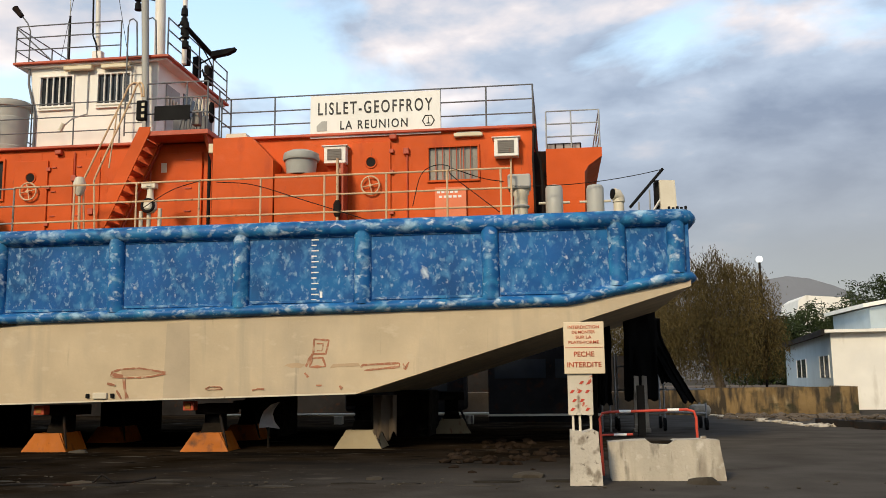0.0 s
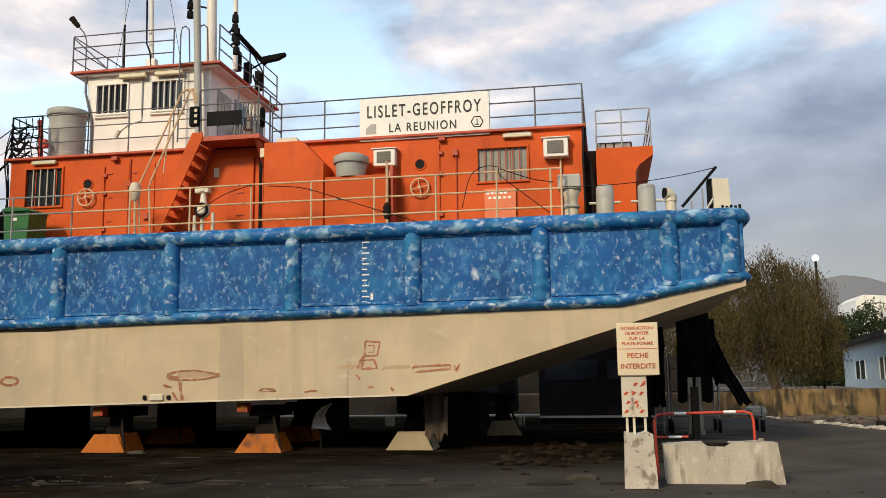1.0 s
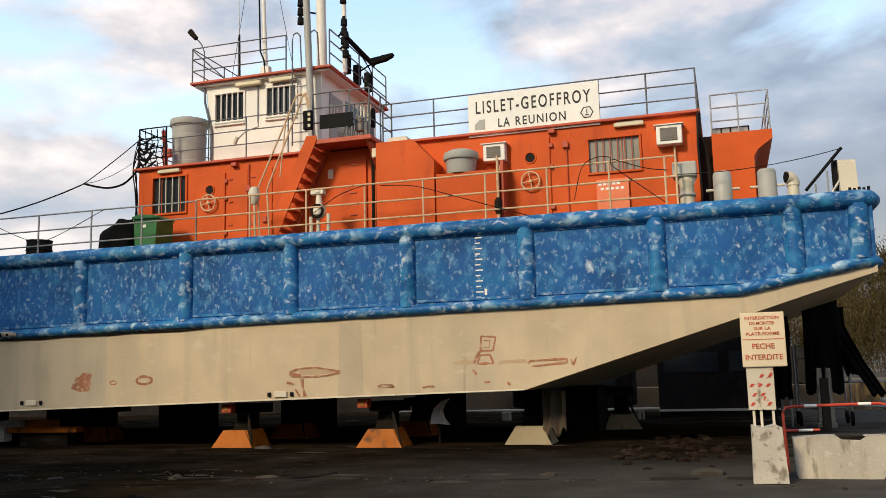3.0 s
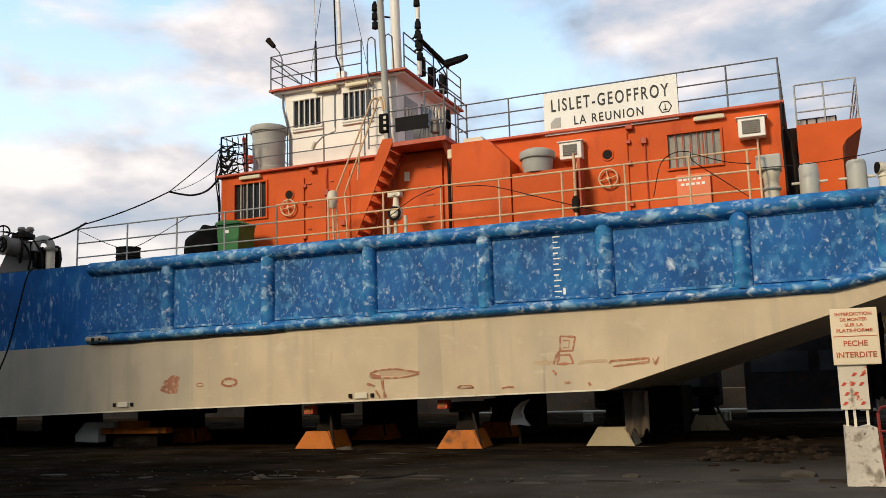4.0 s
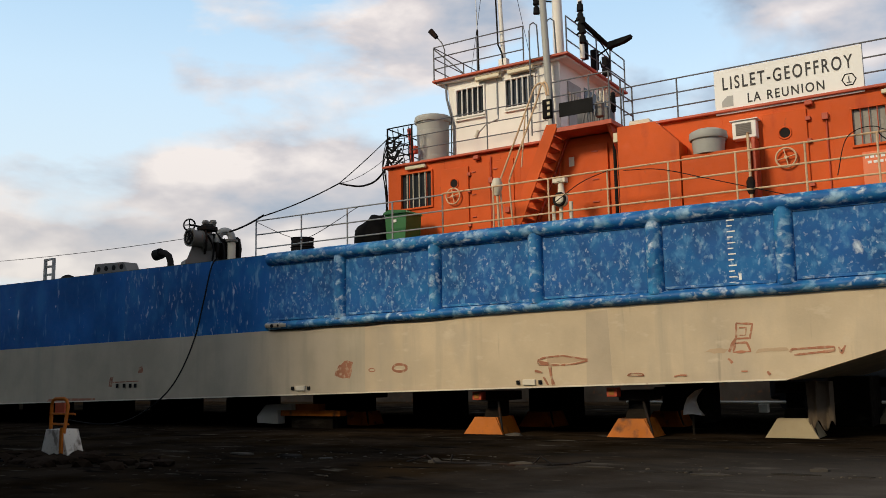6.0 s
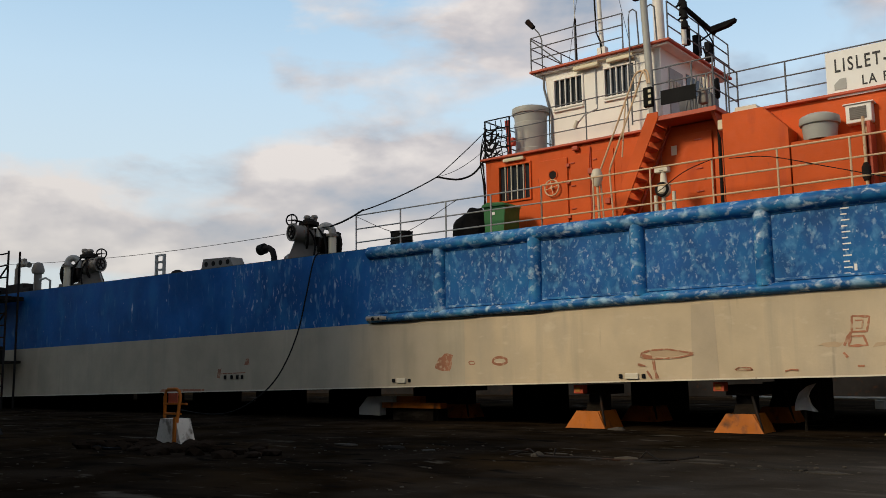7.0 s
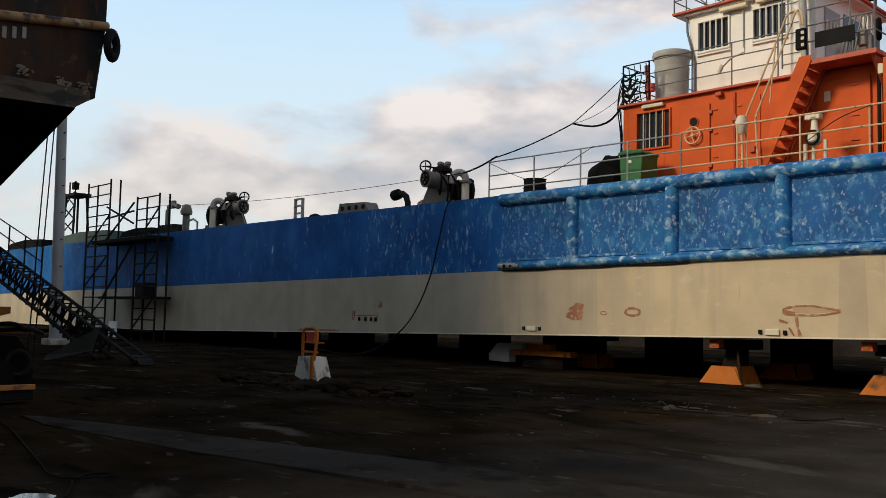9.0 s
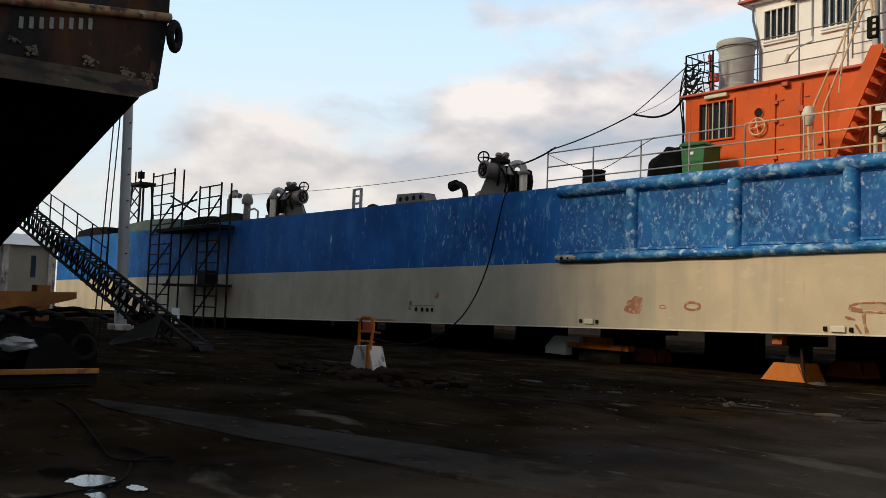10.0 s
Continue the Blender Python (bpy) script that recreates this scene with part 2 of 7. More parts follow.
WHITE_SCUFF, RUST = (0.62, 0.72, 0.80), (0.22, 0.07, 0.03)
M = {
    "blue": material("blue_hull_paint", (0.0065, 0.090, 0.295), 0.6, gloss=0.25, swirl=0.25, vary=0.3, marks=(((0.012, 0.145, 0.385), 1.6, 0.46, 0.72, (1, 1, 0.8)), ((0.09, 0.29, 0.55), 4.6, 0.51, 0.78, (1.1, 1, 0.8)), ((0.34, 0.53, 0.71), 7.5, 0.57, 0.80, (1.2, 1, 0.8)), (WHITE_SCUFF, 3.4, 0.67, 0.80, (1, 1, 1)), (WHITE_SCUFF, 11.0, 0.63, 0.82, (1, 1, 0.8)))),
    "blue_rail": material("blue_fender_paint", (0.007, 0.11, 0.33), 0.55, gloss=0.3, swirl=0.3, vary=0.3, marks=(((0.04, 0.25, 0.48), 2.5, 0.48, 0.7, (1, 1, 1)), ((0.30, 0.50, 0.67), 4.5, 0.53, 0.72, (0.8, 1, 1)), (WHITE_SCUFF, 7.0, 0.57, 0.74, (0.7, 1, 1)))),
    "blue_plain": material("blue_fore_paint", (0.006, 0.105, 0.36), 0.65, gloss=0.15, vary=0.25, marks=(((0.02, 0.17, 0.45), 1.2, 0.50, 0.78, (1, 1, 0.5)), ((0.10, 0.28, 0.52), 4.5, 0.62, 0.80, (1.4, 1, 0.35)), (WHITE_SCUFF, 2.6, 0.69, 0.77, (1.3, 1, 0.35)), (WHITE_SCUFF, 8.0, 0.70, 0.77, (1.5, 1, 0.5)))),
    "blue_mid": material("blue_scraped_paint", (0.006, 0.10, 0.33), 0.6, gloss=0.2, swirl=0.35, vary=0.25, marks=(((0.02, 0.17, 0.43), 1.6, 0.48, 0.72, (1, 1, 0.6)), ((0.20, 0.40, 0.60), 4.5, 0.58, 0.78, (1.3, 1, 0.4)), (WHITE_SCUFF, 7.0, 0.62, 0.78, (1.3, 1, 0.45)))),
    "beige": material("beige_hull_paint", (0.58, 0.47, 0.31), 0.6, vary=0.14, marks=(((0.44, 0.37, 0.26), 1.5, 0.54, 0.76, (1.6, 1, 0.12)), ((0.36, 0.29, 0.20), 3.0, 0.66, 0.80, (2.0, 1, 0.15)), ((0.42, 0.36, 0.27), 0.7, 0.55, 0.8, (1, 1, 0.3)), ((0.66, 0.56, 0.40), 2.2, 0.6, 0.8, (1, 1, 2)))),
    "orange": material("orange_deckhouse_paint", (0.64, 0.098, 0.012), 0.6, gloss=0.22, vary=0.14, marks=(((0.42, 0.055, 0.018), 1.7, 0.6, 0.8, (1, 1, 0.3)), (RUST, 7, 0.72, 0.8, (1, 1, 0.3)))),
    "orange_dark": material("dull_orange_paint", (0.50, 0.08, 0.03), 0.55, vary=0.2, marks=((RUST, 6, 0.66, 0.8, (1, 1, 0.5)),)),
    "white": material("white_ship_paint", (0.86, 0.84, 0.77), 0.5, vary=0.06, marks=(((0.58, 0.48, 0.36), 2.5, 0.66, 0.85, (2, 2, 0.2)),)),
    "cream": material("cream_metal_paint", (0.70, 0.64, 0.50), 0.5, vary=0.1, marks=((RUST, 8, 0.68, 0.78, (1, 1, 0.4)),)),
    "grey": material("grey_steel_paint", (0.34, 0.34, 0.32), 0.5, vary=0.15, marks=((RUST, 9, 0.66, 0.78, (1, 1, 0.4)),)),
    "rail": material("galvanised_rail", (0.36, 0.37, 0.37), 0.45, 0.3, vary=0.15, marks=((RUST, 10, 0.66, 0.76, (1, 1, 0.4)),)),
    "rail_dark": material("dark_weathered_rail", (0.13, 0.135, 0.14), 0.5, vary=0.2, marks=((RUST, 10, 0.66, 0.76, (1, 1, 0.4)),)),
    "rail_cream": material("cream_rail_paint", (0.66, 0.46, 0.27), 0.5, vary=0.12, marks=((RUST, 10, 0.62, 0.74, (1, 1, 1)),)),
    "dark": material("black_rubber", (0.012, 0.012, 0.012), 0.8, gloss=0.06, vary=0.3),
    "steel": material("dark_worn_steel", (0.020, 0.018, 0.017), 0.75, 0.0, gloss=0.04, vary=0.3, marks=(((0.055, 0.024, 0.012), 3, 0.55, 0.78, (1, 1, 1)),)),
    "winch": material("winch_grey_paint", (0.17, 0.155, 0.135), 0.55, vary=0.2, marks=((RUST, 7, 0.6, 0.75, (1, 1, 0.6)),)),
    "glass": material("dark_window_glass", (0.03, 0.035, 0.04), 0.08, vary=0.2, bump=0),
    "curtain": material("dusty_grey_pane", (0.30, 0.28, 0.23), 0.25, vary=0.1),
    "yellow": material("yellow_steel_paint", (0.40, 0.112, 0.006), 0.6, gloss=0.2, vary=0.3, marks=((RUST, 5, 0.6, 0.75, (1, 1, 0.5)), ((0.07, 0.035, 0.015), 3, 0.58, 0.74, (1, 1, 1)))),
    "concrete": material("weathered_concrete", (0.50, 0.45, 0.36), 0.9, vary=0.2, grain=9, bump=0.6, marks=(((0.30, 0.26, 0.20), 2.2, 0.48, 0.66, (1.5, 1, 0.35)), ((0.14, 0.12, 0.09), 3.4, 0.56, 0.68, (1.6, 1, 0.4)), ((0.60, 0.56, 0.48), 7, 0.6, 0.75, (1, 1, 1)))),
    # timber darkened so its colour carries the shade under the hull
    "timber": material("shaded_weathered_timber", (0.013, 0.010, 0.007), 0.9, gloss=0.05, vary=0.3, grain=9, marks=(((0.035, 0.03, 0.024), 5, 0.55, 0.7, (0.3, 1, 1)),)),
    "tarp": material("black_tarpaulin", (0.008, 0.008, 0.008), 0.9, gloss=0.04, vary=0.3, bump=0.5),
    "green": material("green_plastic", (0.015, 0.15, 0.035), 0.5, vary=0.15),
    "tank": material("grey_plastic_tank", (0.42, 0.42, 0.38), 0.55, vary=0.1, marks=(((0.30, 0.29, 0.25), 3, 0.6, 0.8, (1, 1, 0.2)),)),
    "board": material("white_sign_board", (0.88, 0.87, 0.82), 0.55, vary=0.04, bump=0.03),
    "notice": material("faded_cream_notice", (0.78, 0.66, 0.46), 0.6, vary=0.06, bump=0.03),
    "ink": material("black_lettering", (0.012, 0.012, 0.014), 0.6, vary=0.2, bump=0),
    "red_ink": material("red_lettering", (0.50, 0.09, 0.03), 0.6, vary=0.25, bump=0),
    "red": material("red_white_rail_paint", (0.55, 0.06, 0.03), 0.5, vary=0.2),
    "rust_mark": material("bare_rusty_primer", (0.36, 0.15, 0.08), 0.8, vary=0.35, marks=(((0.55, 0.42, 0.28), 7, 0.52, 0.70, (1, 1, 1)),)),
    "hull_old": material("rust_streaked_black_hull", (0.016, 0.014, 0.012), 0.75, gloss=0.2, vary=0.4, marks=(((0.10, 0.036, 0.010), 1.1, 0.50, 0.68, (1, 1, 0.4)), ((0.12, 0.055, 0.02), 4.0, 0.62, 0.76, (1, 1.4, 0.5)), ((0.10, 0.08, 0.055), 5, 0.66, 0.76, (1, 1, 1)))),
    "hull_band": material("worn_ochre_band", (0.32, 0.19, 0.075), 0.7, vary=0.35, marks=((RUST, 4, 0.5, 0.66, (1, 1, 1)), ((0.03, 0.025, 0.02), 4, 0.54, 0.64, (1, 1, 1)), ((0.45, 0.38, 0.28), 7, 0.62, 0.72, (1, 1, 1)))),
    "hull_strip": material("scraped_boot_top", (0.075, 0.052, 0.030), 0.8, vary=0.4, marks=(((0.02, 0.016, 0.012), 3.5, 0.50, 0.62, (1, 0.5, 1.6)), ((0.30, 0.26, 0.20), 7, 0.62, 0.74, (1, 0.6, 1)),)),
    # near-black puts the boat underside's shade into the colour
    "hull_under": material("shade_black", (0.008, 0.0075, 0.007), 0.9, gloss=0.05, vary=0.3),
    "shell": material("barnacle_white", (0.17, 0.135, 0.095), 0.9, vary=0.3, bump=0.6),
    "house_white": material("white_render", (0.84, 0.82, 0.75), 0.8, vary=0.06, marks=(((0.5, 0.46, 0.38), 1.5, 0.6, 0.85, (1, 1, 0.3)),)),
    "house_blue": material("pale_blue_render", (0.41, 0.48, 0.51), 0.8, vary=0.08),
    "roof": material("grey_roof_sheet", (0.36, 0.36, 0.36), 0.5, vary=0.1),
    "old_wall": material("ochre_stained_wall", (0.20, 0.13, 0.05), 0.9, vary=0.4, bump=0.6, marks=(((0.34, 0.26, 0.14), 2.5, 0.55, 0.7, (1, 1, 0.5)), ((0.045, 0.033, 0.018), 2.6, 0.46, 0.60, (1, 1, 0.22)), ((0.03, 0.03, 0.012), 1.1, 0.54, 0.66, (1, 1, 1.5)))),
    "bark": material("tree_bark", (0.10, 0.075, 0.05), 0.9, vary=0.3, bump=0.6),
    "leaf": material("olive_foliage", (0.100, 0.074, 0.024), 0.8, gloss=0.15, vary=0.45, grain=3, island=0.7),
    "leaf_green": material("green_foliage", (0.034, 0.050, 0.016), 0.8, gloss=0.15, vary=0.4, grain=2, island=0.6),
    # distance haze is mixed into the hill's base colour
    "hill": material("haze_tinted_hill", (0.155, 0.165, 0.185), 1.0, vary=0.15, grain=0.05, bump=0),
    "stone": material("loose_stone", (0.060, 0.051, 0.039), 0.9, gloss=0.1, vary=0.3, bump=0.5),
    "lamp_lens": material("frosted_lamp_cover", (0.70, 0.62, 0.42), 0.35, vary=0.05),
    "whitewash": material("flaking_whitewash", (0.62, 0.57, 0.48), 0.9, vary=0.15, grain=9, bump=0.7, marks=(((0.26, 0.22, 0.17), 5.0, 0.54, 0.64, (1, 1, 0.7)), ((0.10, 0.08, 0.06), 9.0, 0.62, 0.72, (1, 1, 1)))),
    "old_cream": material("dull_cream_steel", (0.33, 0.27, 0.16), 0.7, vary=0.2, marks=((RUST, 6, 0.6, 0.75, (1, 1, 0.5)),)),
    "cloth": material("dusty_brown_cloth", (0.11, 0.085, 0.06), 0.95, vary=0.25, bump=0.4, gloss=0.1),
    "dull_yellow": material("grimy_yellow_paint", (0.34, 0.13, 0.012), 0.7, vary=0.35, marks=((RUST, 5, 0.55, 0.7, (1, 1, 1)),)),
    "worn_strip": material("worn_dark_concrete", (0.034, 0.030, 0.025), 0.9, gloss=0.0, vary=0.25, bump=0.5, marks=(((0.020, 0.017, 0.014), 2.2, 0.54, 0.70, (0.8, 1, 1)), ((0.060, 0.054, 0.046), 7, 0.62, 0.74, (1, 1, 1)))),
    "flecked": material("peeling_white_board", (0.66, 0.60, 0.48), 0.7, vary=0.1, marks=(((0.50, 0.10, 0.05), 9, 0.60, 0.66, (1, 1, 1)), ((0.20, 0.15, 0.10), 7, 0.60, 0.7, (1, 1, 0.6)))),
    "number": material("grimy_white_paint", (0.26, 0.25, 0.22), 0.7, vary=0.3),
    "deck_green": material("green_deck_paint", (0.025, 0.055, 0.036), 0.6, vary=0.2),
}
# yard shade at left and under the hull is put into this near-black
M["ground"] = material("shade_darkened_yard", (0.0145, 0.0096, 0.0050), 0.95, gloss=0.0, vary=0.4, grain=5, bump=0.7, swirl=0.4, marks=(((0.027, 0.0175, 0.009), 0.5, 0.50, 0.70, (0.5, 1, 1)), ((0.008, 0.0065, 0.005), 1.0, 0.52, 0.68, (0.45, 1, 1)), ((0.070, 0.060, 0.046), 1.1, 0.64, 0.70, (0.4, 1, 1)), ((0.06, 0.05, 0.038), 5.0, 0.64, 0.72, (0.6, 1, 1)), ((0.007, 0.006, 0.005), 2.6, 0.60, 0.68, (0.4, 1, 1))))
gn, gl = M["ground"].node_tree.nodes, M["ground"].node_tree.links
gpos, gsep = gn.new("ShaderNodeNewGeometry"), gn.new("ShaderNodeSeparateXYZ")
gl.new(gpos.outputs["Position"], gsep.inputs[0])
gnoise = gn.new("ShaderNodeTexNoise")
gnoise.inputs["Scale"].default_value, gnoise.inputs["Detail"].default_value = 0.8, 8.0
gl.new(gpos.outputs["Position"], gnoise.inputs["Vector"])
gadd = gn.new("ShaderNodeMath")
gadd.operation = "MULTIPLY_ADD"
gadd.inputs[1].default_value = 5.0
gl.new(gnoise.outputs[0], gadd.inputs[0])
gl.new(gsep.outputs[0], gadd.inputs[2])
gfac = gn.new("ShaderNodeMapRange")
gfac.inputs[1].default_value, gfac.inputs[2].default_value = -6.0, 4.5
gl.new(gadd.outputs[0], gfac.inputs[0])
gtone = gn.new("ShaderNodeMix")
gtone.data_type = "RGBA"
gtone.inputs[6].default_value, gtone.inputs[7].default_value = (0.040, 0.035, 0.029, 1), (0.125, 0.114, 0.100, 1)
gl.new(gnoise.outputs[0], gtone.inputs[0])
gmix = gn.new("ShaderNodeMix")
gmix.data_type = "RGBA"
gbsdf = gn["Principled BSDF"]
gl.new(gbsdf.inputs["Base Color"].links[0].from_socket, gmix.inputs[6])
gl.new(gtone.outputs[2], gmix.inputs[7])
# paler asphalt stops before the ship, widens beyond its stern; the rest is shade-dark
gnear, gwide, gboth, gmost = gn.new("ShaderNodeMapRange"), gn.new("ShaderNodeMapRange"), gn.new("ShaderNodeMath"), gn.new("ShaderNodeMath")
gedge = gn.new("ShaderNodeMath")
gedge.operation = "MULTIPLY_ADD"
gedge.inputs[1].default_value = 4.0
gl.new(gnoise.outputs[0], gedge.inputs[0])
gl.new(gsep.outputs[1], gedge.inputs[2])
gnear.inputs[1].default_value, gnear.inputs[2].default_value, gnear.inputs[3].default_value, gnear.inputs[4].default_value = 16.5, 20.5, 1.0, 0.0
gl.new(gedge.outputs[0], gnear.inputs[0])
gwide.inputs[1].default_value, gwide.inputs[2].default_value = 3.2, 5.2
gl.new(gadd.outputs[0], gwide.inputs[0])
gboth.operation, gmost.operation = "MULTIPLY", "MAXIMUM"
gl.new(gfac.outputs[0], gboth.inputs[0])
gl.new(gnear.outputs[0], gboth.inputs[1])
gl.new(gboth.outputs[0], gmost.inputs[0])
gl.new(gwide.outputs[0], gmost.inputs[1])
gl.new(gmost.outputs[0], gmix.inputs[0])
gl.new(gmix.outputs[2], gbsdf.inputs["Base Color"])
M["soil"] = material("dark_brown_soil", (0.020, 0.013, 0.008), 0.95, gloss=0.0, vary=0.4, grain=6, bump=0.6)
water = material("puddle_water", (0.02, 0.02, 0.022), 0.03, vary=0.1, bump=0.02)

# ---- mesh helpers ----


def box(bm, x0, x1, y0, y1, z0, z1, bevel=0.0):
    got = bmesh.ops.create_cube(bm, size=1.0, matrix=Matrix.LocRotScale(((x0 + x1) / 2, (y0 + y1) / 2, (z0 + z1) / 2), None, (abs(x1 - x0), abs(y1 - y0), abs(z1 - z0))))
    if bevel:
        edges = list({e for v in got["verts"] for e in v.link_edges})
        bmesh.ops.bevel(bm, geom=edges, offset=bevel, segments=2, profile=0.5, affect="EDGES")
    return bm


def rod(bm, a, b, r, seg=8, r2=None):
    a, b = Vector(a), Vector(b)
    d = b - a
    bmesh.ops.create_cone(bm, cap_ends=True, segments=seg, radius1=r, radius2=r if r2 is None else r2, depth=d.length, matrix=Matrix.Translation((a + b) / 2) @ d.to_track_quat("Z", "Y").to_matrix().to_4x4())
    return bm


def pipe(bm, pts, r, seg=8):
    """A round bar bent through the points."""
    pts = [Vector(p) for p in pts]
    rings = []
    up = Vector((0.13, 0.21, 0.97)).normalized()
    for i, p in enumerate(pts):
        d = (pts[min(i + 1, len(pts) - 1)] - pts[max(i - 1, 0)]).normalized()
        s = d.cross(up).normalized()
        t = s.cross(d)
        rings.append([bm.verts.new(p + r * (math.cos(k * math.tau / seg) * s + math.sin(k * math.tau / seg) * t)) for k in range(seg)])
    for a, b in zip(rings, rings[1:]):
        for k in range(seg):
            bm.faces.new((a[k], a[(k + 1) % seg], b[(k + 1) % seg], b[k]))
    bm.faces.new(rings[0])
    bm.faces.new(rings[-1][::-1])
    return bm


def curve(pts, n=6):
    """A smooth line through the points."""
    p = [Vector(q) for q in pts]
    p = [2 * p[0] - p[1]] + p + [2 * p[-1] - p[-2]]
    made = []
    for i in range(1, len(p) - 2):
        for k in range(n):
            t = k / n
            made.append(0.5 * (2 * p[i] + (p[i + 1] - p[i - 1]) * t + (2 * p[i - 1] - 5 * p[i] + 4 * p[i + 1] - p[i + 2]) * t * t + (3 * p[i] - p[i - 1] - 3 * p[i + 1] + p[i + 2]) * t ** 3))
    return made + [p[-2]]


def bent(a, b, sag, n=10):
    """Points of a line that hangs between two ends."""
    a, b = Vector(a), Vector(b)
    return [a.lerp(b, i / n) - Vector((0, 0, sag * 4 * (i / n) * (1 - i / n))) for i in range(n + 1)]


def prism(bm, outline, axis, lo, hi):
    """A slab: an outline of (u, v) pushed along an axis."""
    def at(u, v, w):
        return {"x": (w, u, v), "y": (u, w, v), "z": (u, v, w)}[axis]
    a, b = [bm.verts.new(at(u, v, lo)) for u, v in outline], [bm.verts.new(at(u, v, hi)) for u, v in outline]
    n = len(outline)
    for k in range(n):
        bm.faces.new((a[k], a[(k + 1) % n], b[(k + 1) % n], b[k]))
    bm.faces.new(a[::-1])
    bm.faces.new(b)
    return bm


def lathe(bm, x, y, profile, seg=24, lean=None):
    """A turned shape round an upright axis; profile: (radius, height)."""
    rings = []
    for r, z in profile:
        rings.append([bm.verts.new((x + r * math.cos(k * math.tau / seg), y + r * math.sin(k * math.tau / seg), z)) for k in range(seg)])
    for a, b in zip(rings, rings[1:]):
        for k in range(seg):
            bm.faces.new((a[k], a[(k + 1) % seg], b[(k + 1) % seg], b[k]))
    bm.faces.new(rings[0][::-1])
    bm.faces.new(rings[-1])
    return bm


def ring(bm, centre, axis, r, thick, seg=20, tube=6):
    """A hoop round an axis."""
    c, q = Vector(centre), Vector(axis).to_track_quat("Z", "Y")
    rows = []
    for i in range(seg):
        a = i * math.tau / seg
        rows.append([bm.verts.new(c + q @ Vector(((r + thick * math.cos(b)) * math.cos(a), (r + thick * math.cos(b)) * math.sin(a), thick * math.sin(b)))) for b in (j * math.tau / tube for j in range(tube))])
    for i in range(seg):
        for j in range(tube):
            bm.faces.new((rows[i][j], rows[(i + 1) % seg][j], rows[(i + 1) % seg][(j + 1) % tube], rows[i][(j + 1) % tube]))
    return bm


origin = {}


def thing(name, place, label, category, group="", kind=""):
    ob = new(name)
    ob.empty_display_size = 0.2
    ob.location = place
    origin[ob] = Vector(place)
    return tagged(ob, label, category, group, kind)


def part(name, bm, mat, parent, label="", smooth=False):
    base = origin[parent]
    bmesh.ops.translate(bm, verts=bm.verts, vec=-base)
    bmesh.ops.recalc_face_normals(bm, faces=bm.faces)
    me = bpy.data.meshes.new(name)
    bm.to_mesh(me)
    bm.free()
    me.materials.append(M[mat] if isinstance(mat, str) else mat)
    if smooth:
        for f in me.polygons:
            f.use_smooth = True
        me.set_sharp_from_angle(angle=radians(40))
    ob = new(name, me)
    ob.parent = parent
    origin[ob] = base
    if label:
        tagged(ob, label)
    return ob


def solo(name, bm, mat, label, category, group="", kind="", smooth=False):
    """A thing of one mesh, with its origin at its base."""
    lo = Vector([min(v.co[i] for v in bm.verts) for i in range(3)])
    hi = Vector([max(v.co[i] for v in bm.verts) for i in range(3)])
    place = Vector(((lo.x + hi.x) / 2, (lo.y + hi.y) / 2, lo.z))
    bmesh.ops.translate(bm, verts=bm.verts, vec=-place)
    bmesh.ops.recalc_face_normals(bm, faces=bm.faces)
    me = bpy.data.meshes.new(name)
    bm.to_mesh(me)
    bm.free()
    me.materials.append(M[mat] if isinstance(mat, str) else mat)
    if smooth:
        for f in me.polygons:
            f.use_smooth = True
        me.set_sharp_from_angle(angle=radians(40))
    ob = new(name, me)
    ob.location = place
    origin[ob] = place
    return tagged(ob, label, category, group, kind)


def B():
    return bmesh.new()


def lettering(name, text, place, height, width, mat, parent, turn=(90, 0, 0), label="", spread=1.0):
    """A line of raised letters, fitted to a width and height; place: middle of the line's foot."""
    cu = bpy.data.curves.new(name, "FONT")
    cu.body, cu.align_x, cu.extrude, cu.offset = text, "CENTER", 0.004, 0.012
    cu.space_character = spread
    tmp = new("tmp_text", cu)
    me = bpy.data.meshes.new_from_object(tmp.evaluated_get(bpy.context.evaluated_depsgraph_get()))
    bpy.data.objects.remove(tmp)
    xs, ys = [v.co.x for v in me.vertices], [v.co.y for v in me.vertices]
    sx, sy = width / (max(xs) - min(xs)), height / (max(ys) - min(ys))
    rot = Euler([radians(a) for a in turn]).to_matrix()
    for v in me.vertices:
        v.co = rot @ Vector(((v.co.x - (max(xs) + min(xs)) / 2) * sx, (v.co.y - min(ys)) * sy, v.co.z)) + Vector(place) - origin[parent]
    me.name = name
    me.materials.clear()
    me.materials.append(M[mat])
    ob = new(name, me)
    ob.parent = parent
    origin[ob] = origin[parent]
    return tagged(ob, label) if label else ob

# ---- ground and distance ----


def span(lo, hi, step):
    return [lo + step * i for i in range(int(round((hi - lo) / step)) + 1)]


xs = [-1500, -600, -250, -120] + span(-80, 40, 0.5) + [70, 130, 300, 700, 1500]
ys = [-900, -300, -100, -40, -20] + span(-8, 48, 0.5) + [60, 90, 160, 400, 900, 1800]
bm = B()
rows = []
for y in ys:
    row = []
    for x in xs:
        z = 0.0
        if -80 <= x <= 40 and -8 <= y <= 48:
            z = 0.03 * noise.noise((x * 0.35, y * 0.5, 0)) + 0.018 * noise.noise((x * 1.3, y * 1.6, 3))
        row.append(bm.verts.new((x, y, z)))
    rows.append(row)
for a, b in zip(rows, rows[1:]):
    for i in range(len(xs) - 1):
        bm.faces.new((a[i], a[i + 1], b[i + 1], b[i]))
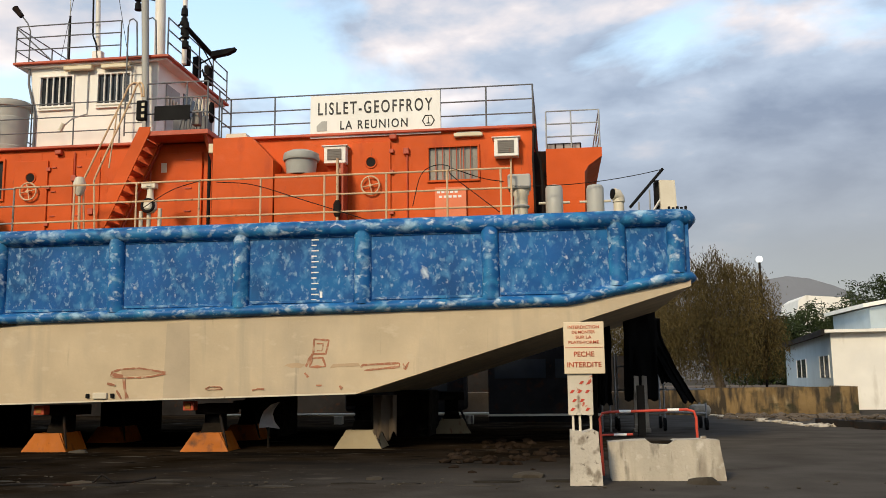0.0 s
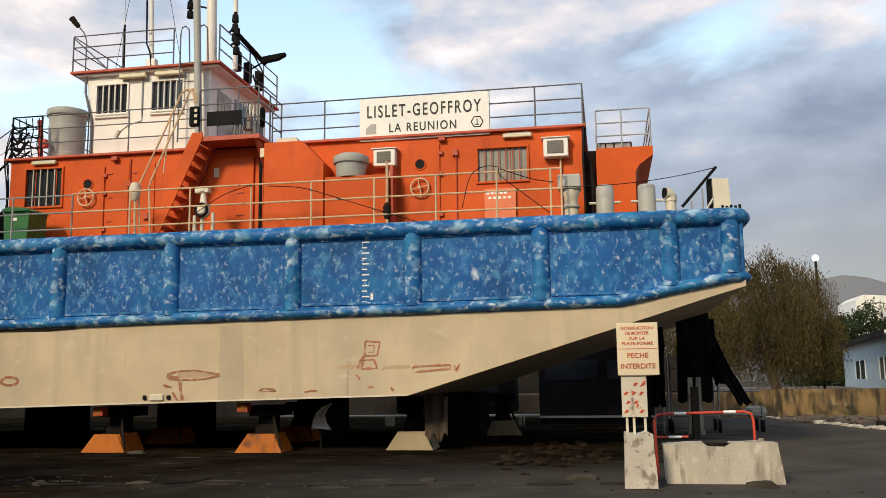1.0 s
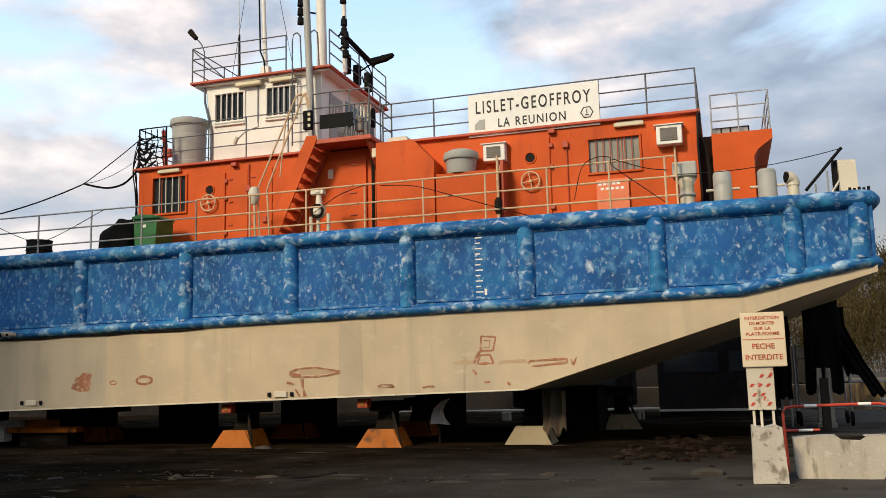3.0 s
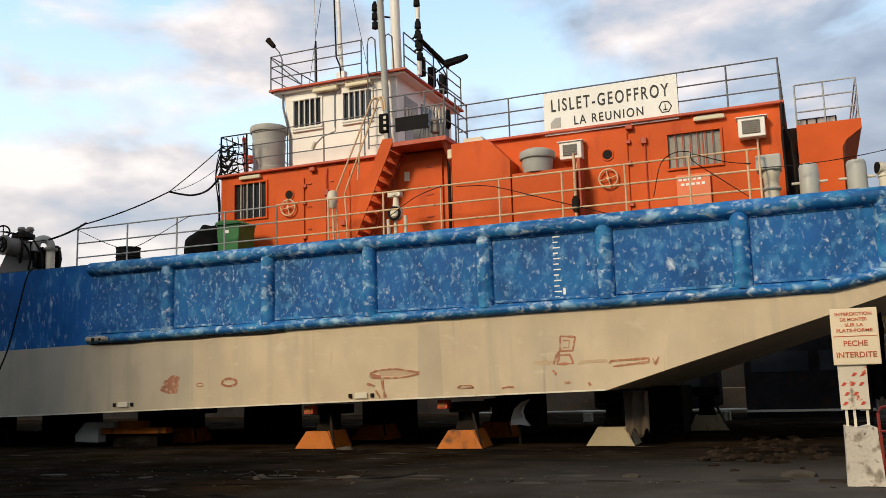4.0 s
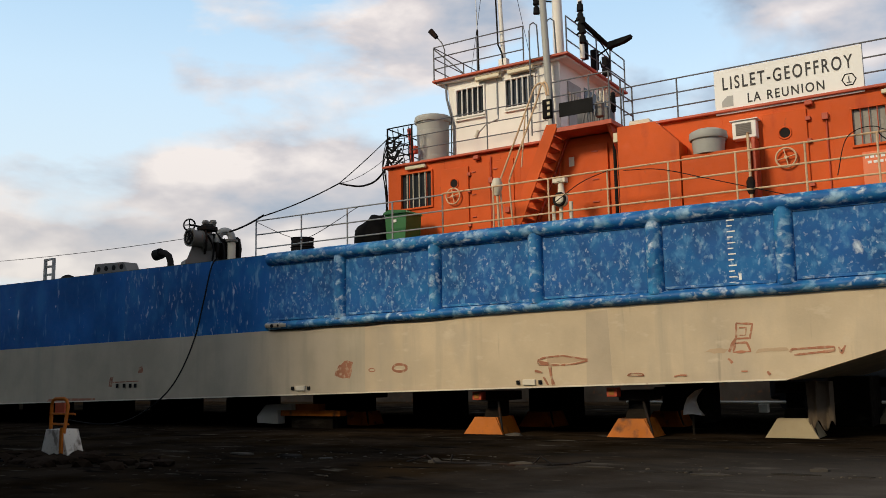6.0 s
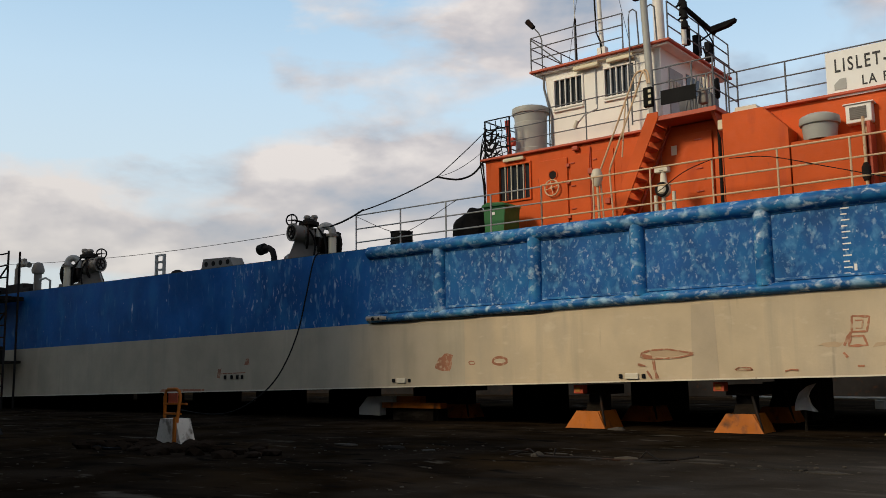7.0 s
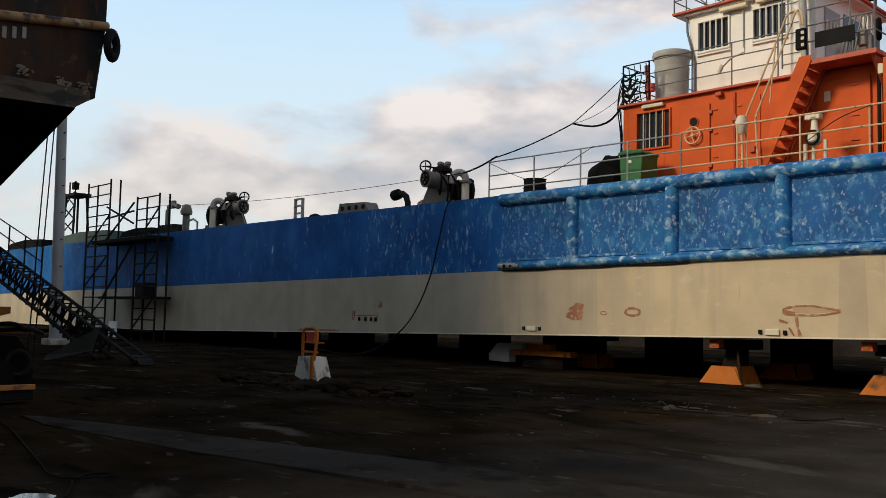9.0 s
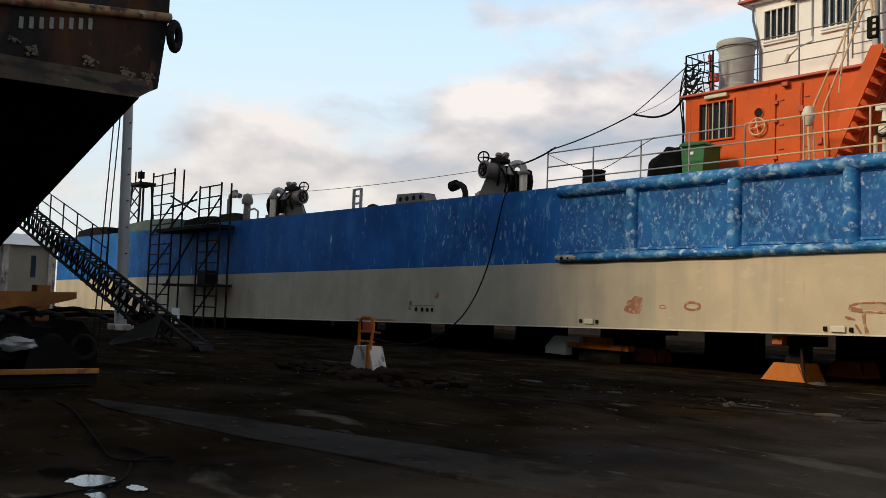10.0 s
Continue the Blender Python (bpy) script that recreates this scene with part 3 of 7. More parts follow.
solo("ground", bm, "ground", "boat yard dirt and worn asphalt, the dirt coloured dark for shade", "ground", kind="structure", smooth=True)
bpy.data.objects["ground"].location.z = -0.03

# ---- the ship ----
SIDE, FAR = 20.0, 31.0
RIBS = [1.36, -1.42, -4.31, -7.15, -10.17, -13.12, -16.30]
FENDER_END = -19.0


def keel(x):
    return 1.26 + 0.0198 * (x + 4.46) if x > -42 else 0.52 + 0.002 * (x + 42)


def band(x):
    """Height of the line between blue and beige."""
    return 3.06 + 0.0125 * (x + 4.3) if x < 0.2 else 3.11 + 0.19 * (x - 0.2)


ship = thing("ship", (-20, 25, 0), "work vessel with worn blue and beige hull on yard trestles", "ship")
stations = [-66.4, -60, -42, -19, -10, -4.46, 0.2, 2.2, 2.9]
low_line = [(x, keel(x)) for x in stations[:6]] + [(0.2, 2.675), (2.2, 3.29), (2.9, 3.49)]
bm = prism(B(), low_line + [(x, band(x)) for x in reversed(stations)], "y", SIDE, FAR)
part("hull_bottom", bm, "beige", ship, "beige lower hull with rust marks and a raked end")


def blue_side(lo, hi, mat, name, label):
    line = [x for x in (-66.4, -60, -42, -25.5, -19.0, -10, -4.46, 0.2, 2.2, 2.9) if lo <= x <= hi]
    out = [(x, band(x)) for x in line] + [(x, 5.14) for x in reversed(line)]
    bm = prism(B(), out, "y", SIDE - 0.002, FAR)
    return part(name, bm, mat, ship, label)


blue_side(-19.0, 2.9, "blue", "hull_side", "scuffed blue hull side with white scrapes")
blue_side(-25.5, -19.0, "blue_mid", "hull_side", "dark blue hull side with white scrapes")
blue_side(-66.4, -25.5, "blue_plain", "hull_side", "smooth dark blue fore hull side")
# half-round fenders: top, bottom, ribs
arc = [(k / 8) * math.pi for k in range(9)]
CORNER = [(2.60, 0.0), (2.86, 0.06), (3.04, 0.25), (3.12, 0.52), (3.12, 11.0)]


def half_round(pts, r, proud):
    """A half-round bar along points on the side, with its round face towards -y or, past the corner, +x."""
    bm = B()
    rows = []
    for i, (p, n, up) in enumerate(pts):
        rows.append([bm.verts.new(Vector(p) + Vector(n) * (proud * math.sin(a)) + Vector(up) * (r * math.cos(a))) for a in arc])
    for a, b in zip(rows, rows[1:]):
        for k in range(len(arc) - 1):
            bm.faces.new((a[k], a[k + 1], b[k + 1], b[k]))
        bm.faces.new((a[-1], a[0], b[0], b[-1]))
    bm.faces.new(rows[0])
    bm.faces.new(rows[-1][::-1])
    return bm


def along(z, x0, x1, step=0.45):
    n = int((x1 - x0) / step) + 1
    pts = []
    for i in range(n + 1):
        x = x0 + (x1 - x0) * i / n
        dent = 0.012 * noise.noise((x * 1.7, z(x), 2.0))
        pts.append(((x, SIDE + 0.02 + dent, z(x) + dent), (0, -1, 0), (0, 0, 1)))
    return pts


def stern_turn(z):
    """Round the stern's corner."""
    return [((2.72, SIDE + 0.04, z), (0.3, -0.95, 0), (0, 0, 1)), ((2.84, SIDE + 0.14, z), (0.75, -0.66, 0), (0, 0, 1)), ((2.88, SIDE + 0.32, z), (1, -0.1, 0), (0, 0, 1)), ((2.88, FAR, z), (1, 0, 0), (0, 0, 1))]


part("top_fender", half_round(along(lambda x: 5.0, FENDER_END, 2.6) + stern_turn(5.0), 0.19, 0.23), "blue_rail", ship, "blue half-round rubbing bar along the deck edge", True)
part("lower_fender", half_round(along(lambda x: band(x) + 0.13, FENDER_END, 2.62, 0.3) + stern_turn(3.70), 0.13, 0.19), "blue_rail", ship, "blue half-round rubbing bar along the lower edge", True)
for x in RIBS + [2.62]:
    z0, z1 = band(x) + 0.2, 4.9
    n = 8
    pts = [((x + 0.006 * noise.noise((x, i, 1)), SIDE + 0.02, z0 + (z1 - z0) * i / n), (0, -1, 0), (1, 0, 0)) for i in range(n + 1)]
    part("fender_rib", half_round(pts, 0.20, 0.20), "blue_rail", ship, "", True)
# thin frame welded inside each bay
edges = [FENDER_END] + sorted(RIBS)
for a, b in zip(edges, edges[1:]):
    for z in (band((a + b) / 2) + 0.30, 4.82):
        part("bay_strip", box(B(), a + 0.21, b - 0.21, SIDE - 0.03, SIDE + 0.01, z - 0.03, z + 0.03, 0.008), "blue_rail", ship)
# fender's lower-edge shadow, built as a thin black strip
strip = [FENDER_END + 0.1 + 0.7 * k for k in range(10)]
part("rubber_strip", prism(B(), [(x, band(x) - 0.012 - 0.012 * (k % 3)) for k, x in enumerate(strip)] + [(x, band(x) + 0.02) for x in reversed(strip)], "y", SIDE - 0.06, SIDE + 0.02), "dark", ship, "black strip standing in for the shadow under the fender")
bm = prism(B(), [(x, z) for x, z in ((-66.3, 0), (2.8, 0))] + [(2.8, 0.06), (-66.3, 0.06)], "y", SIDE + 0.02, FAR - 0.1)
bmesh.ops.translate(bm, verts=bm.verts, vec=(0, 0, 5.10))
part("deck", bm, "deck_green", ship, "green painted steel deck")
bm = B()
torn = [(band(-18.6) + 0.13 + 0.105 * math.cos(a), SIDE + 0.02 - 0.197 * math.sin(a)) for a in (0.5, 0.9, 1.3, 1.7, 2.1)]
rows = [[bm.verts.new((x + 0.03 * noise.noise((x * 7, z * 9, 2)), y - 0.008, z + 0.02 * noise.noise((x * 6, z * 5, 7)))) for z, y in torn] for x in (-19.0, -18.8, -18.6, -18.4, -18.2)]
for a, c in zip(rows, rows[1:]):
    for k in range(4):
        bm.faces.new((a[k], a[k + 1], c[k + 1], c[k]))
bmesh.ops.solidify(bm, geom=bm.faces[:], thickness=0.012)
part("torn_patch", bm, "whitewash", ship, "torn pale end of the fender")
for x, r in ((-18.72, 0.055), (-18.48, 0.035)):
    part("torn_hole", rod(B(), (x, SIDE - 0.20, band(x) + 0.12), (x, SIDE - 0.17, band(x) + 0.12), r, 9), "dark", ship)
bm = prism(B(), low_line[1:6] + [(x, z + 0.035) for x, z in reversed(low_line[1:6])], "y", SIDE - 0.006, SIDE + 0.002)
part("keel_edge", bm, "cream", ship, "pale worn edge along the bottom plate")
part("deck_coaming", box(B(), -0.42, 2.55, 20.55, 20.62, 5.16, 5.29, 0.01), material("pale_green_paint", (0.17, 0.25, 0.18), 0.6, vary=0.2, marks=((RUST, 6, 0.64, 0.76, (1, 1, 1)),)), ship, "pale green deck coaming at the stern")
# draught marks
for k in range(12):
    bm = B()
    z = 3.36 + 0.125 * k
    box(bm, -5.50, -5.50 + (0.17 if k % 2 else 0.12), SIDE - 0.008, SIDE, z, z + 0.028)
    part("draught_mark", bm, "board", ship)
part("draught_mark", box(B(), -5.30, -5.24, SIDE - 0.008, SIDE, 3.42, 3.56, 0.003), "board", ship)


def blot(points, z_thick=0.004, rough=0.03):
    """An uneven flat patch on the hull side from a rough outline (x, z)."""
    bm = B()
    out = []
    n = len(points)
    for i in range(n):
        a, b = Vector(points[i]), Vector(points[(i + 1) % n])
        for s in range(4):
            p = a.lerp(b, s / 4)
            out.append((p.x + rough * noise.noise((p.x * 9, p.y * 9, 1)), p.y + rough * noise.noise((p.x * 9, p.y * 9, 5))))
    return prism(bm, out, "y", SIDE - 0.004, SIDE + 0.002)


def loop_mark(x, z, w, h, t=0.05):
    """An oval outline rubbed through to primer."""
    bm = B()
    outer = [(x + w * math.cos(a) * (1 + 0.15 * noise.noise((x, a, 1))), z + h * math.sin(a) * (1 + 0.15 * noise.noise((z, a, 4)))) for a in (i * math.tau / 20 for i in range(20))]
    rows = [[bm.verts.new((px, y, pz)) for px, pz in outer] for y in (SIDE - 0.004, SIDE + 0.002)]
    ins = [[bm.verts.new((x + (px - x) * (1 - t / w), y, z + (pz - z) * (1 - t / h)) ) for px, pz in outer] for y in (SIDE - 0.004, SIDE + 0.002)]
    for i in range(20):
        j = (i + 1) % 20
        bm.faces.new((rows[0][i], rows[0][j], ins[0][j], ins[0][i]))
        bm.faces.new((rows[0][i], rows[0][j], rows[1][j], rows[1][i]))
        bm.faces.new((ins[0][i], ins[0][j], ins[1][j], ins[1][i]))
    return bm


def rubbed(points, w, proud):
    """A rubbed line of uneven width along points (x, z) of the hull side."""
    line = []
    for (x0, z0), (x1, z1) in zip(points, points[1:]):
        line += [Vector((x0 + (x1 - x0) * k / 6, 0.0, z0 + (z1 - z0) * k / 6)) for k in range(6)]
    line.append(Vector((points[-1][0], 0.0, points[-1][1])))
    a, b = [], []
    for i, p in enumerate(line):
        d = (line[min(i + 1, len(line) - 1)] - line[max(i - 1, 0)]).normalized()
        k = w * (0.5 + 0.45 * noise.noise((p.x * 7, p.z * 7, 3)))
        a.append((p.x - d.z * k, p.z + d.x * k))
        b.append((p.x + d.z * k, p.z - d.x * k))
    bm = B()
    rows = [[bm.verts.new((u, y, v)) for u, v in side] for side in (a, b) for y in (SIDE - proud, SIDE + 0.002)]
    for i in range(len(line) - 1):
        bm.faces.new((rows[0][i], rows[0][i + 1], rows[2][i + 1], rows[2][i]))
        bm.faces.new((rows[0][i], rows[0][i + 1], rows[1][i + 1], rows[1][i]))
        bm.faces.new((rows[2][i], rows[2][i + 1], rows[3][i + 1], rows[3][i]))
    return bm


STROKES = [([(-5.42, 2.49), (-5.08, 2.46), (-5.15, 2.16), (-5.44, 2.16), (-5.42, 2.49)], 0.05),
           ([(-5.36, 2.39), (-5.21, 2.39), (-5.24, 2.23), (-5.36, 2.23)], 0.03),
           ([(-5.45, 2.16), (-5.52, 2.04), (-5.61, 1.88)], 0.06),
           ([(-5.47, 2.07), (-5.22, 2.07), (-5.15, 1.88), (-5.52, 1.87), (-5.47, 2.07)], 0.05),
           ([(-4.35, 1.84), (-4.30, 1.90), (-3.48, 1.93), (-3.48, 1.85), (-4.27, 1.78)], 0.05),
           ([(-3.40, 1.92), (-3.35, 1.80), (-3.27, 1.95)], 0.05),
           ([(-5.63, 1.74), (-5.55, 1.64)], 0.05),
           ([(-5.37, 1.46), (-5.24, 1.46)], 0.03),
           ([(-4.83, 1.45), (-4.78, 1.38)], 0.05),
           ([(-10.21, 1.72), (-10.19, 1.82), (-9.96, 1.88), (-9.53, 1.90), (-8.89, 1.79)], 0.045),
           ([(-8.89, 1.77), (-9.24, 1.70), (-9.61, 1.68), (-10.18, 1.70)], 0.04),
           ([(-10.18, 1.77), (-9.92, 1.71)], 0.09),
           ([(-9.89, 1.66), (-9.86, 1.42), (-9.80, 1.21)], 0.07),
           ([(-10.06, 1.40), (-9.94, 1.21)], 0.05),
           ([(-10.29, 1.56), (-10.09, 1.51)], 0.05),
           ([(-7.94, 1.41), (-7.84, 1.46), (-7.59, 1.45), (-7.54, 1.40), (-7.91, 1.40)], 0.03),
           ([(-6.84, 1.37), (-6.70, 1.40), (-6.56, 1.39)], 0.035)]
MARKS = [rubbed(pts, w * 0.9, 0.006 + 0.0008 * k) for k, (pts, w) in enumerate(STROKES)] + [
    loop_mark(-14.3, 1.70, 0.26, 0.13, 0.07), loop_mark(-15.22, 1.66, 0.12, 0.06, 0.03), blot([(-16.5, 1.5), (-15.95, 1.43), (-15.88, 1.88), (-16.1, 1.95), (-16.42, 1.76)], rough=0.06),
    blot([(-24.75, 1.72), (-24.5, 1.74), (-24.55, 1.98), (-24.7, 1.9)]), blot([(-26.2, 1.3), (-26.05, 1.3), (-25.98, 1.62), (-26.15, 1.6)]), blot([(-26.0, 1.42), (-24.7, 1.46), (-24.7, 1.49), (-26.0, 1.46)], rough=0.01),
    blot([(-29.6, 0.78), (-26.9, 0.84), (-26.9, 0.93), (-29.4, 0.90)], rough=0.02)]
for x in (-25.75, -25.4, -25.1, -24.85):
    part("hull_stud", box(B(), x - 0.06, x + 0.05, SIDE - 0.03, SIDE, 1.26, 1.39, 0.008), "dark", ship)
FAINT = material("faint_brown_stain", (0.47, 0.34, 0.21), 0.7, vary=0.2)
for pts in ([(-9.95, 1.72), (-9.2, 1.74), (-8.85, 1.80), (-9.4, 1.90), (-9.95, 1.88)], [(-6.15, 1.88), (-5.75, 1.86), (-5.6, 1.94), (-6.0, 1.97)], [(-5.05, 1.86), (-4.4, 1.88), (-4.4, 1.95), (-5.0, 1.93)]):
    part("faint_stain", blot(pts, rough=0.05), FAINT, ship)
for bm in MARKS:
    part("rust_mark", bm, "rust_mark", ship, "")
# greyer beige overlay from the bow to x = -15.46
FORE_X = [x for x in stations if x < -15.46] + [-15.46]
part("old_paint", prism(B(), [(x, keel(x) + 0.036) for x in FORE_X] + [(x, band(x) - 0.004) for x in reversed(FORE_X)], "y", SIDE - 0.0025, SIDE + 0.002), material("greyer_beige", (0.47, 0.405, 0.29), 0.65, vary=0.15, marks=(((0.40, 0.35, 0.26), 1.5, 0.54, 0.76, (1.6, 1, 0.12)), ((0.56, 0.48, 0.35), 0.7, 0.55, 0.8, (1, 1, 0.3)))), ship, "greyer beige along the fore lower hull")
part("paint_patch", prism(B(), [(-8.95, keel(-8.95) + 0.02), (-8.30, keel(-8.3) + 0.02), (-8.36, 2.95), (-8.9, 2.9)], "y", SIDE - 0.003, SIDE + 0.002), material("dull_beige_patch", (0.50, 0.41, 0.285), 0.65, vary=0.15), ship, "duller repainted beige stripe")
# small anode plates and lugs near the keel line
for x, z in ((-10.45, 1.28), (-17.75, 1.19)):
    part("anode_plate", box(B(), x - 0.17, x + 0.17, SIDE - 0.05, SIDE, z - 0.07, z + 0.07, 0.012), "cream", ship, "small bolted anode plate")
    for dx in (-0.3, 0.3):
        part("lug", box(B(), x + dx - 0.04, x + dx + 0.04, SIDE - 0.05, SIDE, z - 0.05, z + 0.05, 0.01), "dark", ship)

# ---- guard rails ----


def guard_rail(name, pts, heights, post_r, rail_r, mat, label, every=None, posts=None, group="ship guard rails"):
    """Posts at the points, bars along them at the heights."""
    t = thing(name, pts[0], label, "railing", group)
    for i, p in enumerate(pts):
        if posts is None or i in posts:
            part("post", rod(B(), p, (p[0], p[1], p[2] + heights[-1]), post_r), mat, t)
    for h in heights:
        part("rail", pipe(B(), [(x, y, z + h + 0.008 * noise.noise((x * 2, h, y))) for x, y, z in pts], rail_r, 6), mat, t)
    return t


R1 = 5.14
guard_rail("deck_railing", [(x, 20.3, R1) for x in (-13.05, -11.49, -9.91, -8.34, -6.83, -5.29, -3.82, -2.4, -1.17, -0.93)], (0.30, 0.72, 1.18), 0.024, 0.022, "rail_cream", "three-bar cream deck railing along the ship's edge")
guard_rail("deck_railing", [(x, 20.3, R1) for x in (-19.85, -18.02, -16.29, -14.7, -13.05)], (0.30, 0.72, 1.15), 0.024, 0.02, "rail", "three-bar weathered grey deck railing")
# ---- deckhouse ----
DH = 22.0
TOP = 7.72
house = thing("deckhouse", (-8.5, 24, R1), "orange steel deckhouse with doors, barred windows and a flat roof", "deckhouse")


def wall_with_holes(x0, x1, z0, z1, y0, y1, holes):
    """A front wall with real openings, as one mesh of blocks."""
    bm = B()
    cuts = sorted({x0, x1, *[h[0] for h in holes], *[h[1] for h in holes]})
    for a, b in zip(cuts, cuts[1:]):
        spans = sorted((h[2], h[3]) for h in holes if h[0] <= a and h[1] >= b)
        z = z0
        for lo, hi in spans:
            box(bm, a, b, y0, y1, z, lo)
            z = hi
        box(bm, a, b, y0, y1, z, z1)
    bmesh.ops.remove_doubles(bm, verts=bm.verts, dist=1e-4)
    inner = [f for f in bm.faces if sum(1 for g in bm.faces if g is not f and (g.calc_center_median() - f.calc_center_median()).length < 1e-4)]
    bmesh.ops.delete(bm, geom=inner, context="FACES_ONLY")
    return bm


WIN_L, WIN_R = (-15.55, -14.48, 6.42, 7.45), (-3.05, -1.83, 6.48, 7.31)
part("wall", wall_with_holes(-16.05, -0.47, R1, TOP, DH, DH + 0.08, [WIN_L, WIN_R]), "orange", house, "orange front wall")
part("wall", box(B(), -16.05, -15.97, DH + 0.08, 29.5, R1, TOP), "orange", house)
part("wall", box(B(), -0.55, -0.47, DH + 0.08, 29.5, R1, TOP), "orange", house)
part("wall", box(B(), -15.97, -0.55, 29.42, 29.5, R1, TOP), "orange", house)
part("roof", box(B(), -16.2, -0.36, DH - 0.12, 29.6, TOP, TOP + 0.07, 0.015), "orange_dark", house, "flat roof with an orange-brown edge")
bm = B()
for x in [-15.9 + 0.62 * k for k in range(25)]:
    box(bm, x, x + 0.015, DH - 0.004, DH, R1, TOP - 0.02)
part("weld_seam", bm, "orange", house)


def barred_window(parent, x0, x1, z0, z1, y, bars, frame_mat, pane_mat, name="window", bar_mat="rail", bar_r=0.014):
    w = part(name, box(B(), x0 - 0.002, x1 + 0.002, y + 0.045, y + 0.055, z0, z1), pane_mat, parent, "barred window")
    f = 0.055
    bm = B()
    for a in ((x0 - f, x1 + f, z0 - f, z0), (x0 - f, x1 + f, z1, z1 + f), (x0 - f, x0, z0, z1), (x1, x1 + f, z0, z1)):
        box(bm, a[0], a[1], y - 0.05, y + 0.03, a[2], a[3], 0.008)
    part("window_frame", bm, frame_mat, w)
    for k in range(bars):
        x = x0 + (x1 - x0) * (k + 1) / (bars + 1)
        part("bar", rod(B(), (x, y - 0.03, z0), (x, y - 0.03, z1), bar_r, 6), bar_mat, w)
    return w


barred_window(house, *WIN_L, DH, 4, "orange", "glass", bar_mat="cream", bar_r=0.016)
barred_window(house, *WIN_R, DH, 6, "orange", "curtain", bar_mat="orange_dark", bar_r=0.012)


def door(x0, x1, z0, z1, port_z, wheel_z):
    d = part("door", box(B(), x0, x1, DH - 0.05, DH - 0.004, z0, z1, 0.015), "orange", house, "steel door with a handwheel and a porthole")
    xm = (x0 + x1) / 2
    bm = ring(B(), (xm, DH - 0.06, port_z), (0, 1, 0), 0.14, 0.022, 24)
    part("porthole_ring", bm, "orange", d, smooth=True)
    part("porthole_glass", rod(B(), (xm, DH - 0.058, port_z), (xm, DH - 0.05, port_z), 0.135, 24), "steel", d)
    bm = ring(B(), (xm, DH - 0.14, wheel_z), (0, 1, 0), 0.23, 0.022, 24)
    for k in range(4):
        a = k * math.pi / 2 + 0.2
        rod(bm, (xm, DH - 0.14, wheel_z), (xm + 0.23 * math.cos(a), DH - 0.14, wheel_z + 0.23 * math.sin(a)), 0.014, 6)
    rod(bm, (xm, DH - 0.17, wheel_z), (xm, DH - 0.05, wheel_z), 0.04, 10)
    part("handwheel", bm, "rail_cream", d, "cream handwheel", True)
    for z in (z0 + 0.35, (z0 + z1) / 2 + 0.3, z1 - 0.25):
        part("hinge", box(B(), x1 - 0.03, x1 + 0.08, DH - 0.08, DH - 0.004, z - 0.05, z + 0.05, 0.01), "orange_dark", d)
    return d


door(-5.02, -4.02, 5.35, 7.52, 7.0, 6.39)
door(-14.15, -13.2, 5.35, 7.42, 6.96, 6.58)
# locker doors beside the stair
for x0, x1 in ((-13.12, -12.5), (-12.42, -11.75)):
    d = part("locker_door", box(B(), x0, x1, DH - 0.03, DH - 0.003, 5.4, 7.45, 0.01), "orange", house)
    for z in (5.9, 6.55, 7.2):
        part("clip", box(B(), x0 + 0.03, x0 + 0.16, DH - 0.06, DH - 0.03, z, z + 0.03, 0.005), "orange_dark", d)
# lamps under the eave
for x, z in ((-2.05, 7.60), (-15.0, 7.62)):
    t = thing("wall_lamp", (x, DH, z), "cream bulkhead strip lamp under the roof edge", "lamp", "deckhouse lamps")
    part("body", box(B(), x - 0.36, x + 0.36, DH - 0.12, DH - 0.005, z - 0.05, z + 0.05, 0.02), "lamp_lens", t)
    part("bracket", box(B(), x - 0.30, x + 0.30, DH - 0.06, DH - 0.004, z + 0.05, z + 0.08), "grey", t)
for x, z in ((-12.9, 7.62), (-3.95, 7.63)):
    solo("bulkhead_lamp", box(B(), x - 0.09, x + 0.09, DH - 0.14, DH - 0.004, z - 0.07, z + 0.05, 0.025), "orange_dark", "small round bulkhead lamp under the roof edge", "lamp")


def ac_unit(x0, x1, z0, z1):
    t = thing("air_conditioner", (x0, DH, z0), "cream window air conditioner set in the orange wall", "air conditioner", "air conditioners")
    part("case", box(B(), x0, x1, DH - 0.28, DH - 0.004, z0, z1, 0.02), "white", t)
    part("grille", box(B(), x0 + 0.09, x1 - 0.11, DH - 0.295, DH - 0.28, z0 + 0.08, z1 - 0.07, 0.005), "winch", t)
    for k in range(7):
        z = z0 + 0.1 + (z1 - z0 - 0.2) * k / 6
        part("slat", box(B(), x0 + 0.09, x1 - 0.11, DH - 0.305, DH - 0.295, z - 0.006, z + 0.006), "winch", t)
    part("hood", box(B(), x0 - 0.05, x1 + 0.05, DH - 0.32, DH - 0.004, z1, z1 + 0.02), "white", t)
    part("drain_pipe", pipe(B(), [((x0 + x1) / 2 + 0.1, DH - 0.1, z0), ((x0 + x1) / 2 + 0.1, DH - 0.08, z0 - 0.6), ((x0 + x1) / 2 + 0.1, DH - 0.08, R1)], 0.025), "rail_cream", t)


ac_unit(-5.68, -5.12, 6.96, 7.40)
ac_unit(-1.40, -0.80, 6.96, 7.43)
# orange notice plate with unreadable lines
t = thing("notice_plate", (-2.5, DH, 5.6), "bright orange plate with faded white lines of writing", "sign")
part("plate", box(B(), -2.9, -2.12, DH - 0.09, DH - 0.06, 5.3, 6.28, 0.006), material("faded_red_plate", (0.85, 0.22, 0.09), 0.6, vary=0.1), t)
